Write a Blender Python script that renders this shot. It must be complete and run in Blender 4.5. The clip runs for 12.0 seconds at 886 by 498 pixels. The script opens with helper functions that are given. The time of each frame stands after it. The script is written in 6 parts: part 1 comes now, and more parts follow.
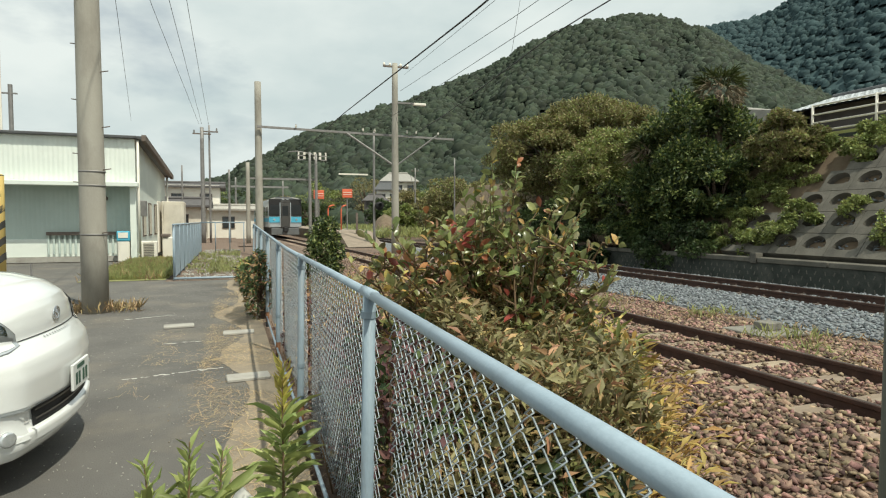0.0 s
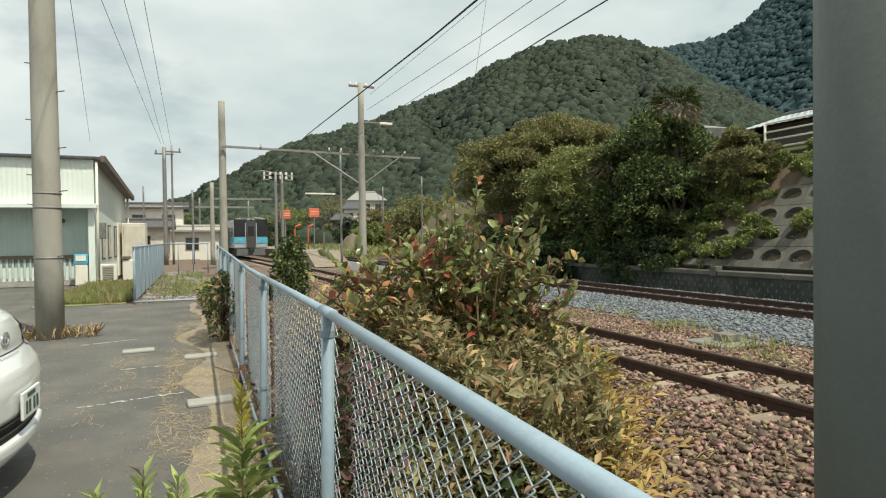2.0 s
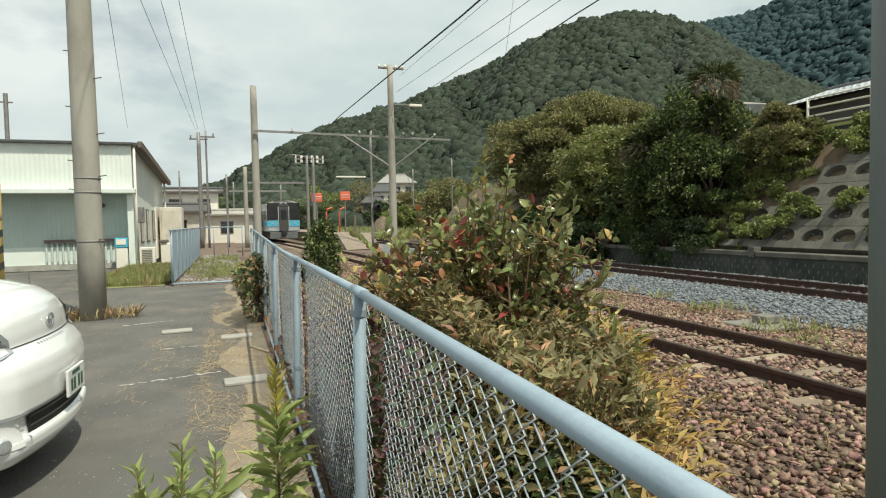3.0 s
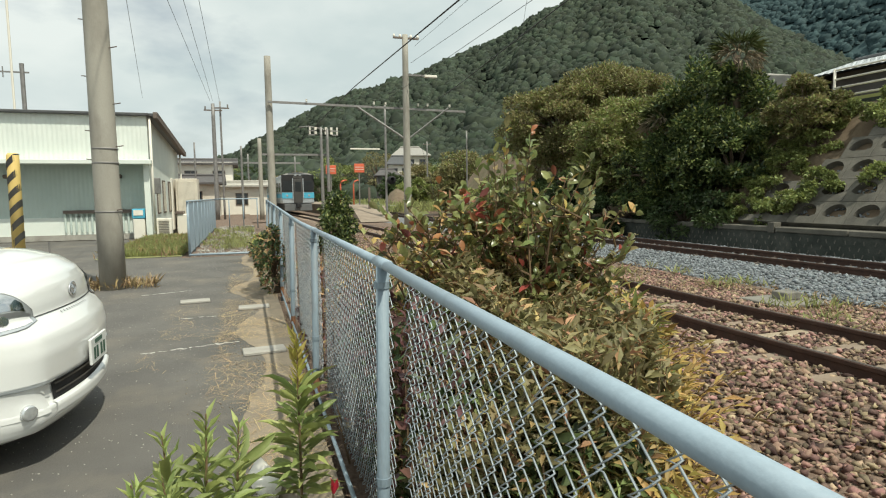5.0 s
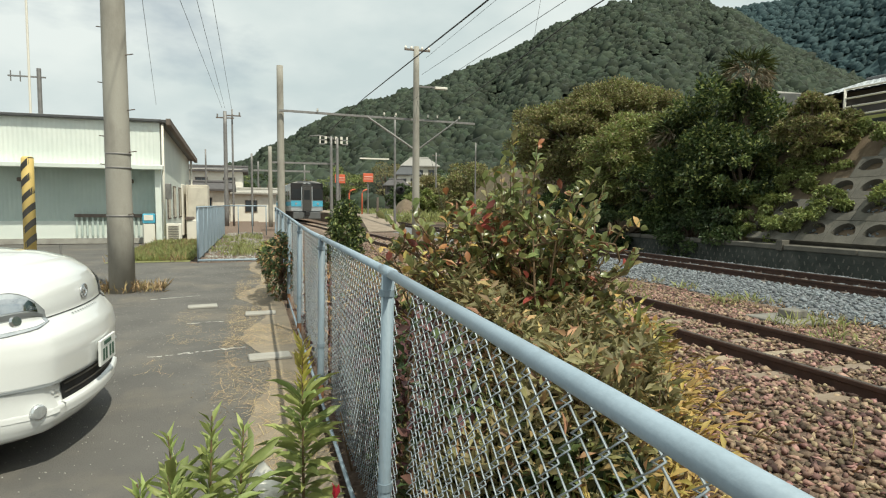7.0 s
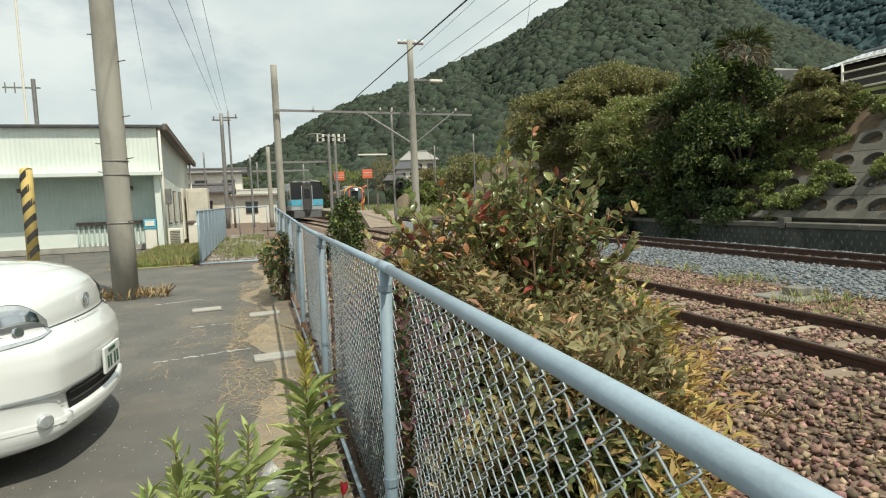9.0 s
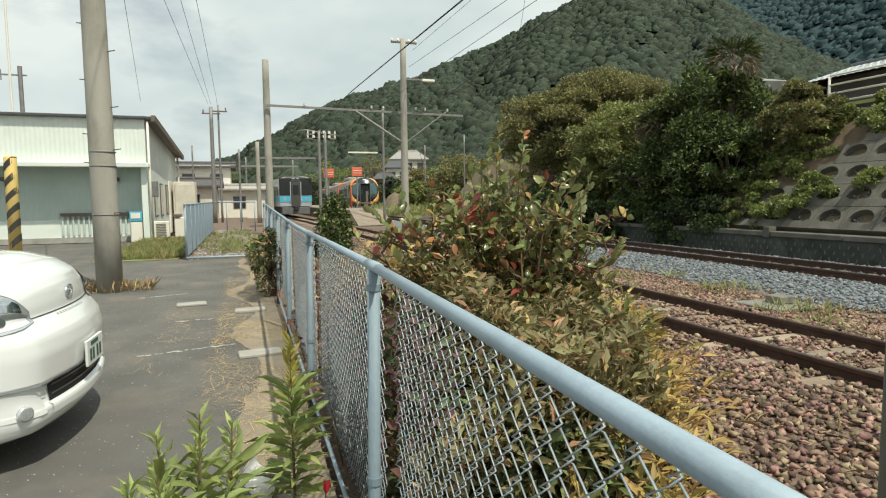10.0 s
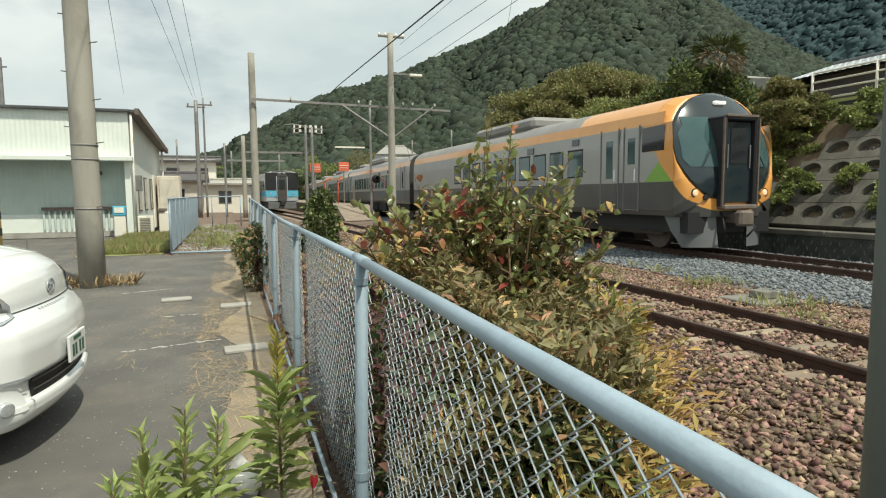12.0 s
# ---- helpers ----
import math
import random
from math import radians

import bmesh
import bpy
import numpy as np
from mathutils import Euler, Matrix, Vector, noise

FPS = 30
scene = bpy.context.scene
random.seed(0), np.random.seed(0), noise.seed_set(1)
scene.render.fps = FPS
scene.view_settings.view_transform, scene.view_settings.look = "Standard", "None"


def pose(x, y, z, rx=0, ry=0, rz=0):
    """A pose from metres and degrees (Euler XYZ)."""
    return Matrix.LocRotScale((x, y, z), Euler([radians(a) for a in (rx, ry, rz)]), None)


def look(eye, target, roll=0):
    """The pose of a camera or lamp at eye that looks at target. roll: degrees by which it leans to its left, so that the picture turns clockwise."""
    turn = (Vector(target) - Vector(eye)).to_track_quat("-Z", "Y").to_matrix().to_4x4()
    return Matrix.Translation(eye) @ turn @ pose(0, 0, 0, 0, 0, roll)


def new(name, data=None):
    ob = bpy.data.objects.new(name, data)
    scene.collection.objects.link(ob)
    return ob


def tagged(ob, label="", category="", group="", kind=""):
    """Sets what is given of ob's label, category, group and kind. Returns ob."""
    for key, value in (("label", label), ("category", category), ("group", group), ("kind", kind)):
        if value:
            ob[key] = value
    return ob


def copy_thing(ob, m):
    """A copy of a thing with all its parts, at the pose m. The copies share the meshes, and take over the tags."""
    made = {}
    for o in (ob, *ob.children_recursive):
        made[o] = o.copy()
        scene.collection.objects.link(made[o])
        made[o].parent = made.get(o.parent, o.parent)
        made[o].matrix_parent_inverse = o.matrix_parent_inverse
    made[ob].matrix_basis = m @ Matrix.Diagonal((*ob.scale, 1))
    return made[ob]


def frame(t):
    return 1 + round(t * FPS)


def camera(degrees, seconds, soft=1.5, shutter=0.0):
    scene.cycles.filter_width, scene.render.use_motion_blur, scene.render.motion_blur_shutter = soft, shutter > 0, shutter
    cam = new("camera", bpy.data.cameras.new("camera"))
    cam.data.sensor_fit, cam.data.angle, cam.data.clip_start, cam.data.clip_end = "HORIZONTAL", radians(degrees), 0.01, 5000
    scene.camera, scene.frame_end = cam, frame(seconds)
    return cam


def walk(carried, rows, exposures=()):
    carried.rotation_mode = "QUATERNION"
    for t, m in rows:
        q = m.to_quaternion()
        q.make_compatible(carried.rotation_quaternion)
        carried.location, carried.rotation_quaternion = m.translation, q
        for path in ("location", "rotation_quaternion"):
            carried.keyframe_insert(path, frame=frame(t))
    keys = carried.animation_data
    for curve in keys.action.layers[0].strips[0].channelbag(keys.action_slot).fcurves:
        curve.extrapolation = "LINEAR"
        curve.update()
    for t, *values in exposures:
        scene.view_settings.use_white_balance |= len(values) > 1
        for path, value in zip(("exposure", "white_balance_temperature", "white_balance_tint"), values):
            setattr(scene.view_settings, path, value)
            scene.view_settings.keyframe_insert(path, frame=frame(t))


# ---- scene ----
cam = camera(73.76, 12.0, soft=1.15)
# PATH-BEGIN
PATH = [
    (0, -0.0222, 0.0033, 1.5198, -19.7113, -2.6835, -0.0291),
    (0.5, -0.0158, -0.0009, 1.5186, -20.0631, -3.2711, -0.0619),
    (1, -0.0008, -0.0096, 1.5196, -20.0618, -2.3824, 1.8666),
    (1.5, 0.016, -0.0346, 1.5206, -23.2692, -0.9304, 3.094),
    (2, 0.0079, -0.0318, 1.5179, -22.755, -0.9437, 0.737),
    (2.5, 0.0165, -0.011, 1.5096, -20.9257, -3.303, 0.9515),
    (3, 0.0144, -0.0052, 1.5046, -19.8182, -2.6091, 1.103),
    (5, -0.01, 0.0478, 1.4964, -18.4994, -5.1853, 0.7482),
    (5.5, -0.0163, 0.0054, 1.5006, -18.1794, -4.7333, -0.037),
    (6, -0.0145, -0.001, 1.4965, -19.1016, -3.1963, -0.4219),
    (6.5, -0.0171, 0.0016, 1.4955, -18.0925, -3.9537, -0.3503),
    (7, -0.0164, 0.0025, 1.4971, -17.7172, -4.1209, -0.4012),
    (8.8, 0.0067, -0.0015, 1.4937, -17.9658, -4.2423, 1.9419),
    (9, 0.0096, 0.0035, 1.4948, -17.6511, -4.8136, 2.136),
    (9.5, 0.006, 0.0003, 1.4981, -17.9709, -4.6866, 1.3101),
    (10, 0.0032, -0.0026, 1.4984, -18.6959, -4.8282, 0.5936),
    (10.5, 0.0018, -0.0027, 1.497, -18.6493, -4.7652, 0.6104),
    (11, 0.0048, 0.0022, 1.4943, -19.1717, -5.0246, 0.8294),
    (11.5, 0.0035, 0.009, 1.4934, -19.5511, -5.2757, 0.5201),
    (12, 0.0023, 0.0044, 1.4929, -19.9282, -5.2855, 0.4073),
]
# PATH-END
walk(cam, [(t, pose(x, y, z, 90 + p, r, w)) for t, x, y, z, w, p, r in PATH], [(0.0, 0.06, 6750, 2.0), (12.0, 0.06, 6750, 2.0)])

# ---- light ----
SUN = Vector((0.24, -0.53, 1.0)).normalized()
world = bpy.data.worlds.new("sky")
scene.world = world
world.use_nodes = True
wn, wl = world.node_tree.nodes, world.node_tree.links
wn.clear()
sky = wn.new("ShaderNodeTexSky")
sky.sky_type, sky.sun_disc = "NISHITA", False
sky.sun_elevation, sky.sun_rotation = math.asin(SUN.z), math.atan2(SUN.x, SUN.y)
sky.dust_density, sky.air_density = 2.2, 1.0
wtc = wn.new("ShaderNodeTexCoord")
wmap = wn.new("ShaderNodeMapping")
wmap.inputs["Scale"].default_value = (1.0, 1.0, 2.2)
wmap.inputs["Location"].default_value = (0.35, 0.1, 0.2)
cloud = wn.new("ShaderNodeTexNoise")
cloud.inputs["Scale"].default_value, cloud.inputs["Detail"].default_value = 2.6, 9.0
cloud.inputs["Roughness"].default_value = 0.52
cover = wn.new("ShaderNodeMapRange")
cover.inputs["From Min"].default_value, cover.inputs["From Max"].default_value = 0.22, 0.44
tone = wn.new("ShaderNodeMapRange")
tone.inputs["From Min"].default_value, tone.inputs["From Max"].default_value = 0.40, 0.60
tone.inputs["To Min"].default_value, tone.inputs["To Max"].default_value = 0.0, 1.0
cloud2 = wn.new("ShaderNodeTexNoise")
cloud2.inputs["Scale"].default_value, cloud2.inputs["Detail"].default_value = 2.3, 7.0
white = wn.new("ShaderNodeMix")
white.data_type = "RGBA"
white.inputs["A"].default_value = (6.7, 7.6, 8.1, 1)
white.inputs["B"].default_value = (9.1, 9.6, 9.9, 1)
mixs = wn.new("ShaderNodeMix")
mixs.data_type = "RGBA"
bg = wn.new("ShaderNodeBackground")
bg.inputs["Strength"].default_value = 0.088
out = wn.new("ShaderNodeOutputWorld")
wl.new(wtc.outputs["Generated"], wmap.inputs["Vector"])
wl.new(wmap.outputs["Vector"], cloud.inputs["Vector"])
wl.new(wmap.outputs["Vector"], cloud2.inputs["Vector"])
wl.new(cloud.outputs["Fac"], cover.inputs["Value"])
wl.new(cloud2.outputs["Fac"], tone.inputs["Value"])
wl.new(tone.outputs["Result"], white.inputs["Factor"])
wl.new(cover.outputs["Result"], mixs.inputs["Factor"])
wl.new(sky.outputs["Color"], mixs.inputs["A"])
wl.new(white.outputs["Result"], mixs.inputs["B"])
wl.new(mixs.outputs["Result"], bg.inputs["Color"])
wl.new(bg.outputs["Background"], out.inputs["Surface"])
sun = new("sun", bpy.data.lights.new("sun", "SUN"))
sun.data.energy, sun.data.angle, sun.data.color = 4.0, radians(0.6), (1.0, 0.95, 0.86)
sun.matrix_world = look(SUN * 60, (0, 0, 0))

# ---- materials ----
def mat(name, a, b=None, scale=6.0, rough=0.7, metal=0.0, bump=0.15, fine=60.0, stretch=(1, 1, 1), island=0.0, per_object=0.0, alpha_back=0.0, dirt=None, dirt_scale=1.2, coat=0.0):
    m = bpy.data.materials.new(name)
    m.use_nodes = True
    n, l = m.node_tree.nodes, m.node_tree.links
    p = n["Principled BSDF"]
    b = b or tuple(c * 0.72 for c in a)
    tc = n.new("ShaderNodeTexCoord")
    mp = n.new("ShaderNodeMapping")
    mp.inputs["Scale"].default_value = stretch
    l.new(tc.outputs["Object"], mp.inputs["Vector"])
    n1, n2 = n.new("ShaderNodeTexNoise"), n.new("ShaderNodeTexNoise")
    n1.inputs["Scale"].default_value, n1.inputs["Detail"].default_value = scale, 6
    n2.inputs["Scale"].default_value, n2.inputs["Detail"].default_value = fine, 3
    l.new(mp.outputs["Vector"], n1.inputs["Vector"])
    l.new(mp.outputs["Vector"], n2.inputs["Vector"])
    add = n.new("ShaderNodeMath")
    add.operation = "MULTIPLY_ADD"
    l.new(n2.outputs["Fac"], add.inputs[0])
    add.inputs[1].default_value = 0.45
    l.new(n1.outputs["Fac"], add.inputs[2])
    rng = n.new("ShaderNodeMapRange")
    rng.inputs["From Min"].default_value, rng.inputs["From Max"].default_value = 0.48, 0.98
    l.new(add.outputs[0], rng.inputs["Value"])
    mix = n.new("ShaderNodeMix")
    mix.data_type = "RGBA"
    mix.inputs["A"].default_value, mix.inputs["B"].default_value = (*b, 1), (*a, 1)
    l.new(rng.outputs["Result"], mix.inputs["Factor"])
    col = mix.outputs["Result"]
    if dirt:
        n3 = n.new("ShaderNodeTexNoise")
        n3.inputs["Scale"].default_value, n3.inputs["Detail"].default_value = dirt_scale, 8
        n3.inputs["Roughness"].default_value = 0.65
        l.new(mp.outputs["Vector"], n3.inputs["Vector"])
        r3 = n.new("ShaderNodeMapRange")
        r3.inputs["From Min"].default_value, r3.inputs["From Max"].default_value = 0.5, 0.7
        r3.inputs["To Max"].default_value = 0.75
        l.new(n3.outputs["Fac"], r3.inputs["Value"])
        md = n.new("ShaderNodeMix")
        md.data_type = "RGBA"
        md.inputs["B"].default_value = (*dirt, 1)
        l.new(r3.outputs["Result"], md.inputs["Factor"])
        l.new(col, md.inputs["A"])
        col = md.outputs["Result"]
    for amount, node, sock in ((island, "ShaderNodeNewGeometry", "Random Per Island"), (per_object, "ShaderNodeObjectInfo", "Random")):
        if amount:
            src = n.new(node)
            hsv = n.new("ShaderNodeHueSaturation")
            mr = n.new("ShaderNodeMapRange")
            mr.inputs["To Min"].default_value, mr.inputs["To Max"].default_value = 1 - amount, 1 + amount
            l.new(src.outputs[sock], mr.inputs["Value"])
            l.new(mr.outputs["Result"], hsv.inputs["Value"])
            mr2 = n.new("ShaderNodeMapRange")
            mr2.inputs["To Min"].default_value, mr2.inputs["To Max"].default_value = 0.5 - amount * 0.06, 0.5 + amount * 0.06
            mul = n.new("ShaderNodeMath")
            mul.operation = "FRACT"
            m7 = n.new("ShaderNodeMath")
            m7.operation = "MULTIPLY"
            m7.inputs[1].default_value = 7.31
            l.new(src.outputs[sock], m7.inputs[0])
            l.new(m7.outputs[0], mul.inputs[0])
            l.new(mul.outputs[0], mr2.inputs["Value"])
            l.new(mr2.outputs["Result"], hsv.inputs["Hue"])
            l.new(col, hsv.inputs["Color"])
            col = hsv.outputs["Color"]
    l.new(col, p.inputs["Base Color"])
    p.inputs["Roughness"].default_value, p.inputs["Metallic"].default_value = rough, metal
    p.inputs["Coat Weight"].default_value = coat
    if bump:
        bp = n.new("ShaderNodeBump")
        bp.inputs["Strength"].default_value, bp.inputs["Distance"].default_value = bump, 0.02
        l.new(add.outputs[0], bp.inputs["Height"])
        l.new(bp.outputs["Normal"], p.inputs["Normal"])
    if alpha_back:
        tr = n.new("ShaderNodeBsdfTranslucent")
        ms = n.new("ShaderNodeMixShader")
        ms.inputs[0].default_value = alpha_back
        l.new(col, tr.inputs["Color"])
        l.new(p.outputs["BSDF"], ms.inputs[1])
        l.new(tr.outputs["BSDF"], ms.inputs[2])
        l.new(ms.outputs[0], n["Material Output"].inputs["Surface"])
    return m


def glow(name, colour, strength):
    m = mat(name, colour, bump=0)
    p = m.node_tree.nodes["Principled BSDF"]
    p.inputs["Emission Color"].default_value, p.inputs["Emission Strength"].default_value = (*colour, 1), strength
    return m


ASPHALT = mat("asphalt", (0.15, 0.142, 0.13), (0.095, 0.09, 0.084), 1.3, 0.9, bump=0.8, fine=110, dirt=(0.21, 0.185, 0.15), dirt_scale=0.8)
EARTH = mat("earth", (0.2, 0.15, 0.1), (0.12, 0.085, 0.055), 2.5, 0.95, bump=0.7, fine=45, dirt=(0.09, 0.1, 0.04), dirt_scale=0.35)
DIRT = mat("sandy_dirt", (0.33, 0.27, 0.195), (0.2, 0.165, 0.125), 3.5, 0.95, bump=0.6, fine=60, dirt=(0.19, 0.165, 0.135), dirt_scale=2.2)
GRAVEL = mat("gravel_bed", (0.25, 0.175, 0.13), (0.1, 0.07, 0.053), 22, 0.95, bump=1.0, fine=70)
GREYBED = mat("grey_ballast_bed", (0.25, 0.26, 0.27), (0.08, 0.085, 0.09), 22, 0.95, bump=1.0, fine=70)
PLATFORM = mat("platform_surface", (0.33, 0.27, 0.21), (0.22, 0.175, 0.135), 1.5, 0.92, bump=0.3, fine=50, dirt=(0.18, 0.14, 0.105))
STONE_BROWN = mat("brown_ballast", (0.34, 0.235, 0.175), (0.13, 0.078, 0.055), 14, 0.9, bump=0.2, island=0.75)
STONE_GREY = mat("grey_ballast", (0.225, 0.245, 0.26), (0.12, 0.132, 0.145), 30, 0.85, bump=0.3, island=0.5)
RUST = mat("rail_rust", (0.085, 0.042, 0.03), (0.045, 0.024, 0.018), 9, 0.75, 0.2, bump=0.3)
RAILTOP = mat("rail_running_top", (0.2, 0.17, 0.15), (0.1, 0.07, 0.055), 9, 0.45, 0.7, bump=0.1)
CONCRETE = mat("concrete", (0.44, 0.42, 0.38), (0.31, 0.295, 0.265), 3, 0.9, bump=0.25, fine=90, dirt=(0.22, 0.2, 0.175), dirt_scale=1.7)
SOOT = mat("sooty_concrete", (0.25, 0.235, 0.205), (0.17, 0.16, 0.14), 5, 0.92, bump=0.3, fine=90, dirt=(0.12, 0.105, 0.09), dirt_scale=3)
POLE = mat("pole_concrete", (0.40, 0.38, 0.33), (0.31, 0.29, 0.25), 2.5, 0.88, bump=0.2, fine=110, stretch=(1, 1, 0.35), dirt=(0.22, 0.2, 0.17), dirt_scale=2.0)
DARKCON = mat("weathered_concrete", (0.175, 0.162, 0.135), (0.075, 0.07, 0.06), 2.2, 0.95, bump=0.6, fine=40, dirt=(0.085, 0.08, 0.062), dirt_scale=0.9)
MOSSY = mat("dark_wall_stone", (0.058, 0.064, 0.055), (0.024, 0.029, 0.024), 3.0, 0.9, bump=0.6, fine=30, dirt=(0.09, 0.09, 0.078), dirt_scale=2.6)
SLEEPER = mat("sleeper", (0.36, 0.29, 0.22), (0.24, 0.18, 0.13), 6, 0.92, bump=0.4, stretch=(0.3, 1, 1), per_object=0.2)
FENCE = mat("blue_grey_paint", (0.325, 0.405, 0.475), (0.26, 0.335, 0.40), 5, 0.5, 0.0, bump=0.07, fine=140, dirt=(0.22, 0.275, 0.32), dirt_scale=9)
# posts and bands are a darker blue-grey than the rails
POSTPAINT = mat("darker_blue_paint", (0.235, 0.3, 0.35), (0.15, 0.2, 0.24), 6, 0.6, bump=0.15, fine=120, stretch=(1, 1, 0.3), dirt=(0.17, 0.16, 0.15), dirt_scale=8)
WIRE = mat("galvanised_wire", (0.40, 0.45, 0.48), (0.25, 0.295, 0.325), 40, 0.45, 0.3, bump=0.0)
RUSTY = mat("rusty_steel", (0.3, 0.15, 0.075), (0.15, 0.07, 0.04), 12, 0.85, 0.1)
CABLE = mat("black_cable", (0.03, 0.03, 0.032), (0.02, 0.02, 0.022), 5, 0.7, bump=0)
STEEL = mat("dull_steel", (0.3, 0.29, 0.28), (0.2, 0.19, 0.185), 6, 0.6, 0.4, bump=0.1)
OLDSTEEL = mat("brown_steel", (0.2, 0.165, 0.14), (0.13, 0.1, 0.085), 6, 0.75, 0.2, bump=0.1)
WHITEWALL = mat("pale_green_sheet", (0.78, 0.82, 0.76), (0.70, 0.75, 0.70), 1.2, 0.6, bump=0.05, dirt=(0.64, 0.69, 0.64), dirt_scale=0.8)
GREENWALL = mat("sage_green_sheet", (0.55, 0.63, 0.58), (0.48, 0.56, 0.52), 1.0, 0.65, bump=0.05, dirt=(0.44, 0.52, 0.48), dirt_scale=0.7)
BEIGE = mat("beige_render", (0.72, 0.67, 0.57), (0.62, 0.57, 0.49), 1.6, 0.85, bump=0.1, dirt=(0.45, 0.4, 0.33))
CREAM = mat("cream_render", (0.84, 0.80, 0.71), (0.74, 0.70, 0.62), 1.6, 0.85, bump=0.1)
DARKROOF = mat("dark_roof", (0.12, 0.11, 0.11), (0.07, 0.065, 0.065), 3, 0.7)
PALETILE = mat("pale_roof_tile", (0.36, 0.34, 0.31), (0.25, 0.24, 0.22), 4, 0.6, bump=0.2)
TILE = mat("grey_roof_tile", (0.1, 0.102, 0.105), (0.055, 0.057, 0.06), 4, 0.5, bump=0.2, per_object=0.12)
SILVER = mat("silver_roof_tile", (0.62, 0.65, 0.67), (0.5, 0.53, 0.55), 4, 0.45, 0.1, bump=0.1, per_object=0.1)
GLASS = mat("dark_glass", (0.025, 0.03, 0.033), (0.02, 0.024, 0.027), 3, 0.08, bump=0, coat=0.5)
SHADEGLASS = mat("shaded_glass", (0.02, 0.024, 0.027), (0.016, 0.019, 0.021), 3, 0.35, bump=0)
# pane colour includes the green that the glass would mirror
TRAINGLASS = mat("train_glass", (0.055, 0.105, 0.108), (0.042, 0.085, 0.09), 3, 0.06, bump=0, coat=0.4)
BLACK = mat("black_rubber", (0.018, 0.018, 0.019), (0.012, 0.012, 0.013), 10, 0.7, bump=0.1)
YELLOW = mat("bollard_yellow", (0.75, 0.55, 0.2), (0.66, 0.48, 0.16), 4, 0.6, bump=0.05)
BOLBLACK = mat("bollard_black", (0.05, 0.047, 0.043), (0.035, 0.033, 0.03), 4, 0.65, bump=0.05)
CARWHITE = mat("white_car_paint", (0.80, 0.81, 0.80), (0.77, 0.78, 0.77), 2, 0.28, bump=0.0, coat=1.0)
CHROME = mat("chrome", (0.75, 0.75, 0.76), (0.65, 0.65, 0.66), 5, 0.12, 1.0, bump=0)
LAMPGLASS = mat("lamp_reflector", (0.8, 0.83, 0.84), (0.5, 0.53, 0.55), 14, 0.22, 0.6, bump=0.1, coat=1.0)
PLATEWHITE = mat("plate_white", (0.75, 0.76, 0.74), (0.7, 0.71, 0.69), 5, 0.5, bump=0)
INKGREEN = mat("plate_ink", (0.06, 0.13, 0.09), bump=0)
GUARD = mat("orange_red_paint", (0.75, 0.16, 0.08), (0.62, 0.12, 0.06), 4, 0.55, bump=0.05)
LEAF_DARK = mat("leaf_dark", (0.105, 0.15, 0.05), (0.024, 0.042, 0.016), 1.1, 0.5, bump=0, island=0.35, alpha_back=0.3)
LEAF_MID = mat("leaf_mid", (0.32, 0.36, 0.12), (0.13, 0.16, 0.05), 0.9, 0.55, bump=0, island=0.35, alpha_back=0.3)
LEAF_OLIVE = mat("leaf_olive", (0.325, 0.285, 0.13), (0.14, 0.13, 0.06), 0.9, 0.6, bump=0, island=0.35, alpha_back=0.3)
LEAF_GLOSS = mat("leaf_glossy", (0.31, 0.34, 0.14), (0.15, 0.18, 0.065), 3, 0.28, bump=0, island=0.5, alpha_back=0.4)
LEAF_RED = mat("leaf_red", (0.36, 0.12, 0.065), (0.22, 0.075, 0.045), 8, 0.4, bump=0, island=0.5, alpha_back=0.3)
LEAF_GOLD = mat("leaf_yellow", (0.52, 0.40, 0.14), (0.4, 0.26, 0.08), 8, 0.6, bump=0, island=0.4, alpha_back=0.3)
LEAF_BROWN = mat("leaf_brown", (0.44, 0.29, 0.14), (0.28, 0.17, 0.085), 8, 0.6, bump=0, island=0.5, alpha_back=0.25)
LEAF_PURPLE = mat("leaf_purple", (0.15, 0.065, 0.06), (0.08, 0.038, 0.036), 8, 0.5, bump=0, island=0.5, alpha_back=0.2)
LEAF_WEED = mat("weed_green", (0.38, 0.43, 0.16), (0.26, 0.31, 0.1), 10, 0.5, bump=0, island=0.35, alpha_back=0.35)
LEAF_TIP = mat("weed_tip_yellow", (0.5, 0.43, 0.11), (0.36, 0.34, 0.09), 10, 0.6, bump=0, island=0.3, alpha_back=0.35)
STRAW = mat("dry_straw", (0.58, 0.44, 0.25), (0.44, 0.32, 0.17), 5, 0.85, bump=0.0, island=0.3)
GRASS = mat("grass_green", (0.54, 0.56, 0.27), (0.42, 0.45, 0.19), 1.5, 0.7, bump=0.0, island=0.3, alpha_back=0.5)
BARK = mat("bark", (0.14, 0.1, 0.07), (0.07, 0.05, 0.035), 14, 0.9, bump=0.5, stretch=(1, 1, 0.3))
STEM = mat("stem", (0.2, 0.13, 0.07), (0.12, 0.08, 0.045), 20, 0.8, bump=0.1)
# Distance haze is mixed into both base colours, bluer in the far one.
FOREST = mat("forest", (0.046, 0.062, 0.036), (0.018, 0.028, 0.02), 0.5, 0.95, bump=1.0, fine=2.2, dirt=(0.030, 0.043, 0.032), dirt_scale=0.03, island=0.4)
FARFOREST = mat("hazy_far_forest", (0.034, 0.066, 0.071), (0.027, 0.054, 0.059), 0.03, 0.95, bump=0.2, fine=0.3, island=0.08)
PALMLEAF = mat("palm_frond", (0.11, 0.13, 0.045), (0.06, 0.08, 0.025), 3, 0.5, bump=0, island=0.3, alpha_back=0.2)
